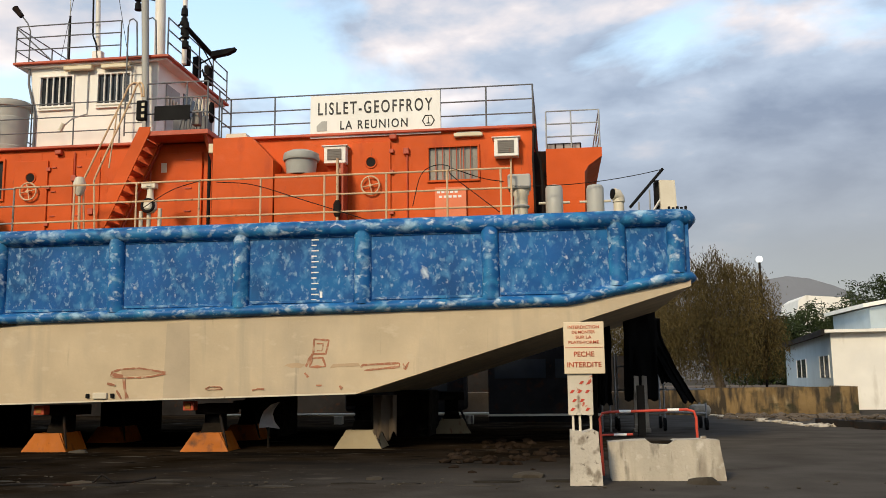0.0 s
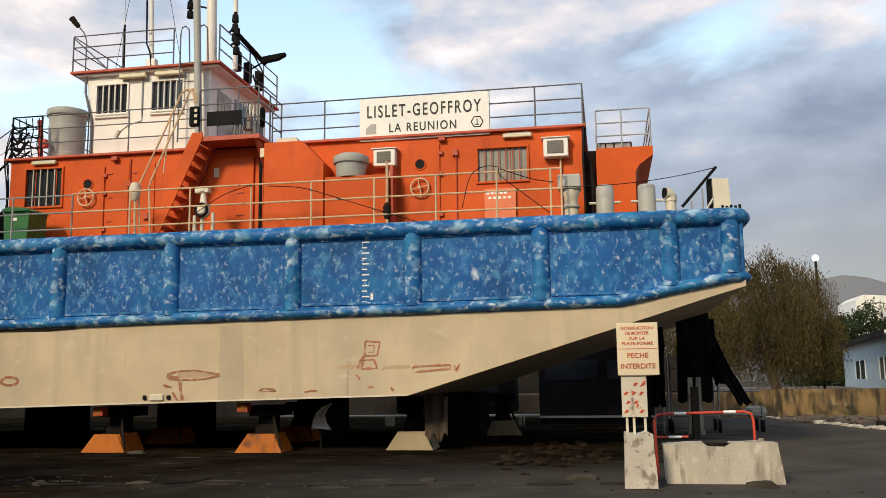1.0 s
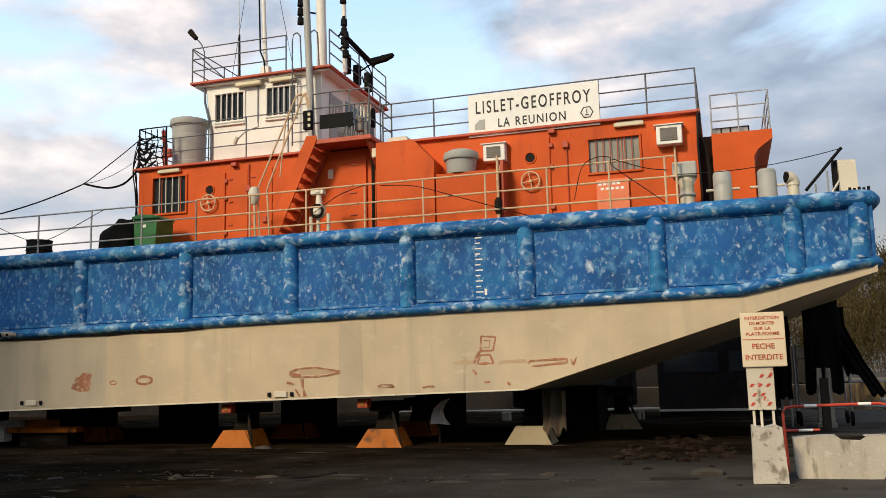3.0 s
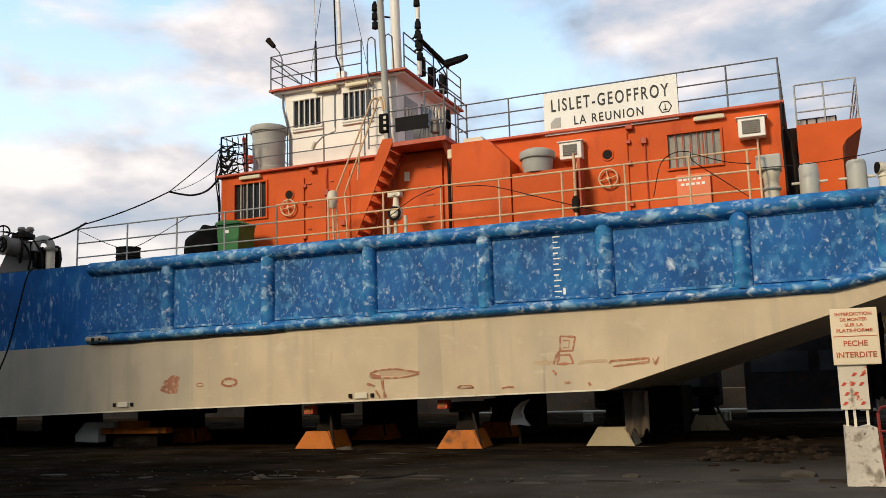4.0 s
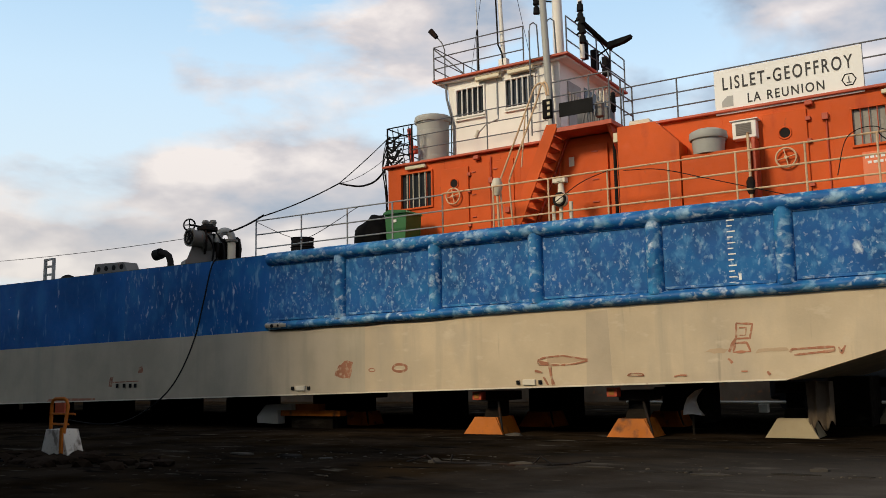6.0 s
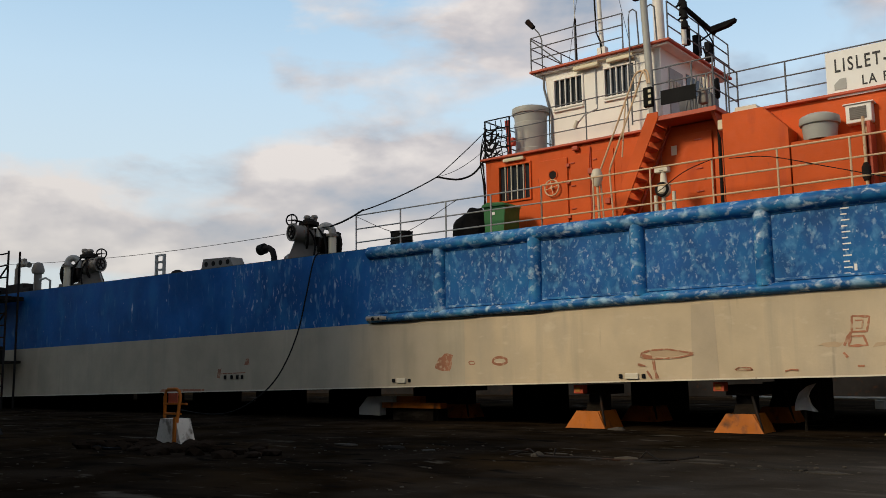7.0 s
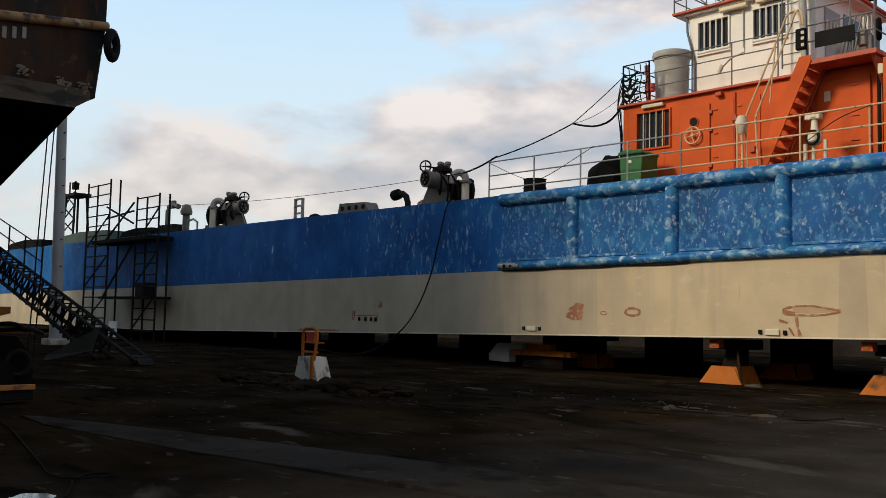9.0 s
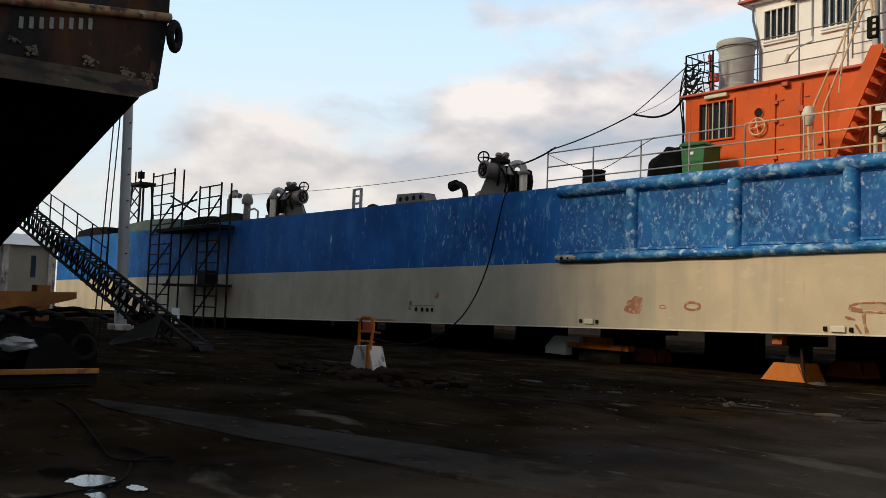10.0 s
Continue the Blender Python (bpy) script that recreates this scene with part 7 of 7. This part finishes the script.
t = thing("white_placard", (-42.6, 18.9, 0), "small white placard hung on the scaffold foot", "sign")
part("panel", box(B(), -44.0, -43.1, 18.85, 18.9, 0.05, 0.9, 0.01), "board", t)
part("text_bar", box(B(), -43.8, -43.3, 18.84, 18.85, 0.4, 0.55), "ink", t)

# ---- the old boat on its trailer ----
boat = thing("old_boat", (-26, 1.8, 0), "rust-streaked dark steel boat propped up on a trailer", "boat")
MID = 1.4


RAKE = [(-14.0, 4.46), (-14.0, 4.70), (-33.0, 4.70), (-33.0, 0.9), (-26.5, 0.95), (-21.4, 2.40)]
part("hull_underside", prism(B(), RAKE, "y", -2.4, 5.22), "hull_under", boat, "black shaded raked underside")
bm = prism(B(), [(-13.99, 4.66), (-13.95, 5.8), (-13.95, 7.4), (-33.5, 8.2), (-33.0, 4.66)], "y", -2.7, 5.60)
for v in bm.verts:
    if v.co.z < 4.7:
        v.co.y += -0.1 if v.co.y > 0 else 0.1
part("upper_hull", bm, "hull_old", boat, "dark rusty transom and sides")
part("boot_top", prism(B(), [(-2.3, 4.22), (5.19, 4.46), (5.42, 4.62), (5.4, 4.76), (-2.3, 4.66)], "x", -13.99, -13.955), "hull_strip", boat, "scraped pale strip along the chine")
part("rub_rail", pipe(B(), [(-13.93, -2.6, 5.0), (-13.93, 3.2, 5.48), (-13.93, 5.62, 5.78)], 0.075, 10), "hull_band", boat, "worn ochre rubbing band", True)
for y, z, s in ((5.3, 4.80, 0.16), (5.0, 4.80, 0.17), (4.45, 4.88, 0.16), (3.65, 4.86, 0.15), (3.4, 4.95, 0.1), (3.1, 4.82, 0.14)):
    bm = B()
    rnd = random.Random(int(y * 100))
    for _ in range(26):
        dy, dz, r = rnd.gauss(0, 0.36) * s, rnd.gauss(0, 0.24) * s, s * rnd.uniform(0.05, 0.20)
        got = bmesh.ops.create_icosphere(bm, subdivisions=2, radius=1)
        for v in got["verts"]:
            k = 1 + 0.6 * noise.noise(v.co * 2.2 + Vector((dy * 90, dz * 90, 0)))
            v.co = Vector((-13.955 + v.co.x * 0.012, y + dy + v.co.y * r * k, z + dz + v.co.z * r * k * 0.8))
    tagged(part("barnacle_patch", bm, "shell", boat), "crust of pale barnacles", "", "", "stuff")
for k in range(8):
    y = 4.42 - 0.135 * k
    z = 5.42 - 0.028 * k
    part("number_bar", box(B(), -13.965, -13.95, y - 0.03, y + 0.03, z - 0.085, z + 0.085, 0.004), "number", boat)
bm = ring(B(), (-13.86, 5.67, 5.49), (0.75, 0.62, 0), 0.14, 0.062, 28, 10)
for v in bm.verts:
    v.co.z = 5.49 + (v.co.z - 5.49) * 1.3
solo("tyre_fender", bm, "dark", "black tyre fender hung at the boat's corner", "tyre", smooth=True)
t = thing("boat_trailer", (-17, 3.0, 0), "heavy boat trailer with yellow beams and dark wheels", "trailer")
# trailer and machinery use the same black in place of shade
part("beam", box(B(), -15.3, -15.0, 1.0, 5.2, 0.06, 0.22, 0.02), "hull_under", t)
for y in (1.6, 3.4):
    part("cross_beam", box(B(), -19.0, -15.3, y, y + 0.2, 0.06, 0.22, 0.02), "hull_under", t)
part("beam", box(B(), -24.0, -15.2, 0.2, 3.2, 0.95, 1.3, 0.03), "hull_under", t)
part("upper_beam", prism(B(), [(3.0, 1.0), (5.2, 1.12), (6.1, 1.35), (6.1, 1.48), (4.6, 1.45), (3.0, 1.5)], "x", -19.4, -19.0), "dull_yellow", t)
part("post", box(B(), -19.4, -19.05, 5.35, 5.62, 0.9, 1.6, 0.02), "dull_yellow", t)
part("engine_block", prism(B(), [(4.5, 0.0), (6.45, 0.0), (6.4, 0.55), (6.1, 0.92), (5.75, 0.95), (5.6, 0.78), (5.2, 0.80), (5.0, 0.98), (4.6, 0.9)], "x", -20.3, -18.6), "hull_under", t, "black machinery block, shade put into its colour")
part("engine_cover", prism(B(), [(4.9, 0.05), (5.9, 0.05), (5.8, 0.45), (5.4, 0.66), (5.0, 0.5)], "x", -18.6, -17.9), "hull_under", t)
for y in (4.8, 5.5, 6.1):
    part("flywheel", ring(B(), (-18.45, y, 0.42), (1, 0, 0), 0.22, 0.05, 20, 8), "steel", t, smooth=True)
for x in (-16.5, -18.0, -22.0):
    for y in (0.6, 2.9):
        part("wheel", rod(B(), (x, y, 0.5), (x, y + 0.4, 0.5), 0.5, 20), "hull_under", t, smooth=True)
part("edge_bar", box(B(), -15.0, -14.94, 2.2, 5.2, 0.22, 0.30, 0.008), "dull_yellow", t)
part("prop", rod(B(), (-16.0, -0.9, 0), (-16.0, -1.5, 4.2), 0.05, 8), "hull_under", t)
for k, (y, z) in enumerate(((4.5, 0.98), (4.9, 1.0), (5.3, 0.98), (5.8, 1.02), (6.1, 0.97))):
    part("stowed_pipe", pipe(B(), curve([(-18.3 - 0.3 * k, y - 0.5, z), (-18.2, y, z + 0.10 + 0.05 * (k % 2)), (-18.25, y + 0.35, z + 0.02)]), 0.045, 7), "hull_under" if k % 2 else "steel", t, smooth=True)
bm = B()
bmesh.ops.create_icosphere(bm, subdivisions=3, radius=1)
for v in bm.verts:
    k = 1 + 0.5 * noise.noise(v.co * 1.9) + 0.2 * noise.noise(v.co * 5)
    v.co = Vector((-17.9 + v.co.x * 0.15 * k, 4.75 + v.co.y * 0.30 * k, 0.52 + v.co.z * 0.13 * k))
solo("white_rag", bm, "rail", "crumpled pale rag hanging on the trailer", "cloth", smooth=True)
for y in (5.05, 5.2):
    solo("hanging_rope", pipe(B(), [(-24.0, y + 3.4, 7.6), (-24.1, y + 3.3, 4.0), (-24.2, y + 3.2, 0.1)], 0.018, 6), "dark", "dark rope hanging from the boat to the ground", "rope", "boat ropes")

# ---- gangway, lamp pole, far shed ----
t = thing("truss_gangway", (-32, 11, 0), "dark steel truss gangway leaning up from the ground", "gangway")
g0, g1 = Vector((-23.6, 11.0, 0.05)), Vector((-42.5, 11.0, 5.3))
dirn = (g1 - g0).normalized()
upn = Vector((dirn.z, 0, -dirn.x)) * (1 if dirn.x < 0 else -1)
for y in (10.85, 11.3):
    for h, r in ((0.0, 0.07), (0.75, 0.06)):
        a = g0 + (g1 - g0) * 0.12 if h < 0.1 else g0
        off = -upn * 0.8 if h < 0.1 else Vector((0, 0, 0.05))
        part("chord", rod(B(), (a.x + off.x, y, a.z + off.z if h > 0.1 else max(0.05, a.z + off.z)), (g1.x + off.x, y, g1.z + off.z), r, 6), "steel", t)
    for k in range(26):
        s = 0.14 + 0.86 * k / 26
        p, q = g0.lerp(g1, s), g0.lerp(g1, s + 0.86 / 26)
        part("web", rod(B(), (p.x, y, p.z), (q.x - upn.x * 0.8, y, q.z - upn.z * 0.8), 0.035, 5), "steel", t)
        part("web", rod(B(), (p.x, y, p.z), (p.x - upn.x * 0.8, y, p.z - upn.z * 0.8), 0.035, 5), "steel", t)
for k in range(44):
    p = g0.lerp(g1, (k + 0.5) / 44)
    part("tread", box(B(), p.x - 0.05, p.x + 0.05, 10.85, 11.3, p.z + 0.06, p.z + 0.1), "steel", t)
for k in range(7):
    p = g0.lerp(g1, 0.45 + 0.09 * k)
    part("rail_post", rod(B(), (p.x, 11.3, p.z), (p.x, 11.3, p.z + 1.1), 0.03, 5), "steel", t)
p, q = g0.lerp(g1, 0.45), g0.lerp(g1, 0.99)
for h in (0.6, 1.1):
    part("handrail", rod(B(), (p.x, 11.3, p.z + h), (q.x, 11.3, q.z + h), 0.025, 5), "steel", t)
part("foot_flap", prism(B(), [(-23.9, 0.02), (-23.4, 0.02), (-23.6, 0.15), (-24.1, 0.25)], "y", 10.85, 11.3), "steel", t)
bm = B()
v = [bm.verts.new(p) for p in ((-24.9, 10.2, 0.35), (-26.9, 9.6, -0.03), (-27.4, 9.9, 0.12), (-25.4, 10.6, 1.0))]
f = bm.faces.new(v)
bmesh.ops.solidify(bm, geom=[f], thickness=0.06)
solo("leaning_plate", bm, "stone", "grey steel plate leaning against the gangway", "plate")
t = thing("lamp_pole", (-38.0, 14.0, 0), "tall grey steel pole with climbing pegs", "pole")
part("pole", rod(B(), (-37.75, 14, 0), (-38.6, 14, 14.5), 0.25, 16, 0.16), "grey", t, smooth=True)
for k in range(22):
    z = 1.5 + 0.55 * k
    x = -37.75 - 0.85 * z / 14.5
    sg = 1 if k % 2 else -1
    part("peg", rod(B(), (x, 14, z), (x + sg * 0.42, 14, z), 0.022, 5), "steel", t)
part("foot", box(B(), -38.2, -37.3, 13.6, 14.4, 0, 0.25, 0.03), "concrete", t)
t = thing("far_shed", (-88, 24, 0), "beige metal shed with pilasters beyond the bow", "shed")
part("wall", box(B(), -96, -80.0, 6.0, 24.0, 0, 5.2), material("beige_shed_sheet", (0.32, 0.27, 0.19), 0.8, vary=0.1), t)
part("roof", prism(B(), [(-96.3, 5.2), (-79.6, 5.2), (-88, 6.6)], "y", 5.7, 24.3), "roof", t)
for y in (8, 12, 16, 20, 23.6):
    part("pilaster", box(B(), -80.0, -79.75, y - 0.25, y + 0.25, 0, 5.2), "concrete", t)
for y in (14, 18.2, 22.2):
    part("slot_window", box(B(), -80.02, -79.97, y - 0.2, y + 0.2, 2.6, 4.4), "glass", t)

# ---- unseen walls added behind to shade the fore hull and yard ----
solo("yard_wall", box(B(), -63, -28.0, -6.4, -6.0, 0, 25.5), "steel", "plain dark unseen wall added to shade the fore hull", "wall", kind="structure")
solo("yard_wall", box(B(), -28.0, -10.5, -5.4, -5.0, 0, 9.5), "steel", "plain dark lower unseen wall added to shade the near yard", "wall", kind="structure")
solo("yard_wall", box(B(), -10.0, 60.0, -13.4, -13.0, 0, 7.5), "steel", "plain dark unseen wall added behind to block low sky light", "wall", kind="structure")

# ---- right side: wall, house, trees ----
solo("retaining_wall", prism(B(), [(4.6, 39.4), (11.9, 40.0), (12.35, 40.1), (13.0, 45.0), (12.6, 45.0), (11.9, 40.4), (4.6, 39.8)], "z", 0, 1.12), "old_wall", "stained ochre retaining wall with dark runs", "wall", kind="structure")
solo("terrace", prism(B(), [(-6, 39.8), (4.6, 39.8), (11.9, 40.4), (12.6, 45.0), (16, 70), (-6, 75)], "z", 0, 1.0), material("dry_terrace_soil", (0.12, 0.085, 0.05), 0.95, vary=0.3, bump=0.4), "dry earth terrace behind the retaining wall", "terrace", kind="structure")
house2 = thing("white_house", (22, 55, 0), "low white house with a pale blue side and metal roof edge", "house")
A, Bq, C, D = (12.8, 45.0), (15.7, 66.0), (34.0, 63.5), (31.0, 42.6)
part("side_wall", prism(B(), [A, Bq, (15.95, 66.0), (13.05, 45.0)], "z", 0, 3.58), "house_blue", house2, "pale blue side wall")
part("front_wall", prism(B(), [(12.8, 44.98), D, (31.0, 42.9), (13.05, 45.25)], "z", 0, 3.58), "house_white", house2, "white front wall")
part("back_wall", prism(B(), [Bq, C, (34, 63.3), (15.9, 65.8)], "z", 0, 3.58), "house_white", house2)
part("roof", prism(B(), [(12.45, 44.6), (31.3, 42.2), (34.3, 63.9), (15.4, 66.3)], "z", 3.58, 3.72), "house_white", house2, "flat roof with a pale fascia")
for s, w_len in ((0.04, 3.2), (0.46, 4.6)):
    x, y = 12.8 + 2.9 * s, 45 + 21 * s
    k = 2.9 / 21
    w = part("window", prism(B(), [(x - 0.02, y), (x - 0.02 + k * w_len, y + w_len), (x + 0.06 + k * w_len, y + w_len), (x + 0.06, y)], "z", 1.5, 2.55), "glass", house2)
    for f in (0.0, 0.5, 1.0):
        part("window_bar", prism(B(), [(x - 0.04 + k * w_len * f, y + w_len * f - 0.05), (x - 0.04 + k * w_len * f, y + w_len * f + 0.05), (x + 0.02 + k * w_len * f, y + w_len * f + 0.05), (x + 0.02 + k * w_len * f, y + w_len * f - 0.05)], "z", 1.48, 2.57), "house_white", w)
part("eave", prism(B(), [(12.30, 44.6), (15.25, 66.3), (15.40, 66.3), (12.44, 44.6)], "z", 3.46, 3.735), "steel", house2, "dark sloping roof edge")
part("door", prism(B(), [(15.1, 44.6), (16.2, 44.45), (16.2, 44.6), (15.1, 44.75)], "z", 0, 1.95), "glass", house2, "dark barred doorway")
t = thing("blue_house", (24, 64, 0), "pale blue house with a sloped white roof edge", "house")
part("wall", prism(B(), [(20.2, 0), (30, 0), (30, 7.6), (20.2, 5.95)], "y", 62, 70), "house_blue", t)
part("roof", prism(B(), [(19.7, 5.95), (30.2, 7.7), (30.2, 7.95), (19.7, 6.2)], "y", 61.6, 70.4), "house_white", t)
t = thing("white_tank_shed", (33.5, 121, 0), "white arched shed roof among far trees", "shed")
part("wall", box(B(), 30.4, 37.0, 120, 128, 0, 9.5), "house_white", t)
part("roof", prism(B(), [(30.2, 9.5), (37.2, 9.5), (36.6, 11.4), (31.4, 11.8), (30.5, 11.2)], "y", 119.6, 128.4), "house_white", t)
t = thing("street_lamp", (10, 46, 0), "street lamp with a round white globe behind the tree", "lamp")
part("pole", rod(B(), (10, 46, 1.0), (10, 46, 7.15), 0.06, 8), "steel", t)
bm = B()
bmesh.ops.create_icosphere(bm, subdivisions=3, radius=0.17, matrix=Matrix.Translation((10, 46, 7.3)))
globe_mat = bpy.data.materials.new("lit_globe")
globe_mat.use_nodes = True
gp = globe_mat.node_tree.nodes["Principled BSDF"]
gp.inputs["Base Color"].default_value = (0.9, 0.9, 0.85, 1)
gp.inputs["Emission Color"].default_value = (1, 0.97, 0.9, 1)
gp.inputs["Emission Strength"].default_value = 1.6
part("globe", bm, globe_mat, t, "lit white globe", True)


def tree(name, x, y, z, height, spread, clumps, leaf, seed, droop, label, size=0.16, strands=0):
    rnd = random.Random(seed)
    t = thing(name, (x, y, z), label, "tree")
    bm = B()
    pts = [(x + 0.25 * math.sin(k * 1.1 + seed), y + 0.2 * math.cos(k), z + height * 0.62 * k / 5) for k in range(6)]
    for k in range(5):
        rod(bm, pts[k], pts[k + 1], 0.24 * (1 - k * 0.15), 10, 0.24 * (1 - (k + 1) * 0.15))
    part("trunk", bm, "bark", t, smooth=True)
    tips = []
    for k in range(11):
        a = k * 2.4 + rnd.uniform(-0.3, 0.3)
        s = Vector(pts[1 + k % 4]).lerp(Vector(pts[2 + k % 4]), rnd.random())
        e = s + Vector((math.cos(a) * spread * rnd.uniform(0.4, 0.8), math.sin(a) * spread * rnd.uniform(0.4, 0.8), height * rnd.uniform(0.15, 0.36)))
        part("limb", rod(B(), s, e, 0.07, 6, 0.025), "bark", t)
        tips.append(e)
    verts, faces = [], []
    for c in range(strands):
        u, w = rnd.uniform(-0.75, 0.98), rnd.uniform(0, math.tau)
        lump = 1 + 0.42 * noise.noise((u * 2.2 + seed, math.cos(w) * 1.6, math.sin(w) * 1.6))
        rad = spread * math.sqrt(max(0.0, 1 - u * u)) * lump * rnd.uniform(0.72, 1.03)
        p = Vector((x + rad * math.cos(w), y + rad * math.sin(w), z + height * (0.52 + 0.46 * u * lump)))
        if noise.noise(p * 0.8 + Vector((0, 0, seed))) < -0.12:
            continue
        bow = Vector((math.cos(w), math.sin(w), 0)) * rnd.uniform(0.0, 0.03)
        for k in range(rnd.randint(9, 26)):
            p = p + bow + Vector((rnd.gauss(0, 0.022), rnd.gauss(0, 0.022), -0.075))
            if p.z < z + 0.5:
                break
            d = Vector((rnd.uniform(-0.8, 0.8), rnd.uniform(-0.8, 0.8), -rnd.uniform(0.4, 1.2))).normalized() * size * rnd.uniform(0.9, 1.7)
            q = d.cross(Vector((rnd.uniform(-1, 1), rnd.uniform(-1, 1), rnd.uniform(-1, 1)))).normalized() * size * 0.2
            i = len(verts)
            verts += [p, p + d * 0.5 - q, p + d, p + d * 0.5 + q]
            faces.append((i, i + 1, i + 2, i + 3))
    for c in range(clumps):
        u, w = rnd.uniform(-1, 1), rnd.uniform(0, math.tau)
        r = rnd.random() ** 0.45
        lump = 1 + 0.28 * noise.noise((u * 2.2 + seed, math.cos(w) * 1.6, math.sin(w) * 1.6))
        rad = spread * math.sqrt(max(0.0, 1 - u * u)) * r * lump
        cx, cy, cz = x + rad * math.cos(w), y + rad * math.sin(w), z + height * (0.52 + 0.45 * u * r * lump)
        if noise.noise((cx * 0.7, cy * 0.7, cz * 0.7 + seed)) < -0.3:
            continue
        for _ in range(24):
            p = Vector((cx + rnd.gauss(0, 0.22), cy + rnd.gauss(0, 0.22), cz + rnd.gauss(0, 0.25)))
            d = Vector((rnd.uniform(-1, 1), rnd.uniform(-1, 1), rnd.uniform(-1, 0.6) - droop)).normalized() * size * rnd.uniform(0.8, 1.9)
            s = d.cross(Vector((rnd.uniform(-1, 1), rnd.uniform(-1, 1), rnd.uniform(-1, 1)))).normalized() * size * 0.22
            i = len(verts)
            verts += [p - s * 0.3, p + d * 0.5 - s, p + d, p + d * 0.5 + s]
            faces.append((i, i + 1, i + 2, i + 3))
    me = bpy.data.meshes.new("crown")
    me.from_pydata([v - Vector((x, y, z)) for v in verts], [], faces)
    me.materials.append(M[leaf])
    ob = new("crown", me)
    ob.parent = t
    return t


tree("weeping_tree", 7.4, 44.5, 1.0, 6.4, 3.15, 1500, "leaf", 2, 1.2, "broad weeping tree with olive brown foliage above the wall", 0.10, 2300)
tree("leafy_tree", 4.6, 50.0, 1.0, 5.4, 2.6, 700, "leaf", 7, 1.0, "dull olive tree behind the stern", 0.11, 900)
tree("leafy_tree", 25.5, 72.0, 0, 9.6, 4.6, 1300, "leaf_green", 5, 0.2, "rounded green tree behind the white house", 0.22)
tree("leafy_tree", 16.6, 76.0, 0, 6.6, 4.0, 900, "leaf_green", 9, 0.2, "dark green tree in the distance", 0.24)
tree("leafy_tree", 27.0, 100.0, 0, 9.5, 6.0, 900, "leaf_green", 12, 0.2, "dark green tree before the far shed", 0.3)
bm = B()
rows = []
for i in range(61):
    a = radians(-35 + 75 * i / 60)
    h = 70 + 55 * noise.noise((i * 0.13, 2, 0)) + 12 * noise.noise((i * 0.6, 5, 0)) + (26 if i > 30 else 0) + 34 * math.exp(-((i - 40) / 3.0) ** 2) + 40 * math.exp(-((i - 50) / 4.5) ** 2)
    rows.append([bm.verts.new((1100 * math.sin(a), 1100 * math.cos(a), -2)), bm.verts.new((1180 * math.sin(a), 1180 * math.cos(a), max(10, h)))])
for a, b in zip(rows, rows[1:]):
    bm.faces.new((a[0], b[0], b[1], a[1]))
solo("hill_ridge", bm, "hill", "grey hill ridge on the horizon, haze put into its colour", "hill", kind="structure", smooth=True)
# kerb stones and old beams at the road edge
rnd = random.Random(11)
for k in range(26):
    s = k / 25
    x, y = 6.25 + 1.75 * s, 39.0 - 9.5 * s
    bm = box(B(), -0.22, 0.22, -0.13, 0.13, -0.02, 0.03 + 0.05 * rnd.random(), 0.02)
    for v in bm.verts:
        v.co += 0.04 * noise.noise_vector(v.co * 4 + Vector((k, 0, 0)))
    bmesh.ops.transform(bm, matrix=pose(x + rnd.uniform(-0.12, 0.12), y, 0, 0, 0, rnd.uniform(75, 125)), verts=bm.verts)
    solo("kerb_stone", bm, "concrete", "pale broken kerb stone at the road edge", "kerb stone", "kerb stones")
stones("rubble", 26, 8.1, 29.8, 0.5, 0.5, 0.05, 0.14, "concrete", "pale broken rubble at the end of the kerb", 15)
for k in range(3):
    bm = box(B(), -2.6, 2.6, -0.12, 0.12, 0, 0.22, 0.02)
    bmesh.ops.transform(bm, matrix=pose(9.2 + 0.5 * k, 28.2 - 0.9 * k, 0, 0, 0, -66 + 6 * k), verts=bm.verts)
    solo("steel_beam", bm, "steel", "dark steel beam lying beside the road", "beam", "old beams")
stones("grass_tufts", 160, 9.0, 36.5, 3.2, 3.0, 0.05, 0.18, "bark", "rough dark grass and rubble below the wall", 8)
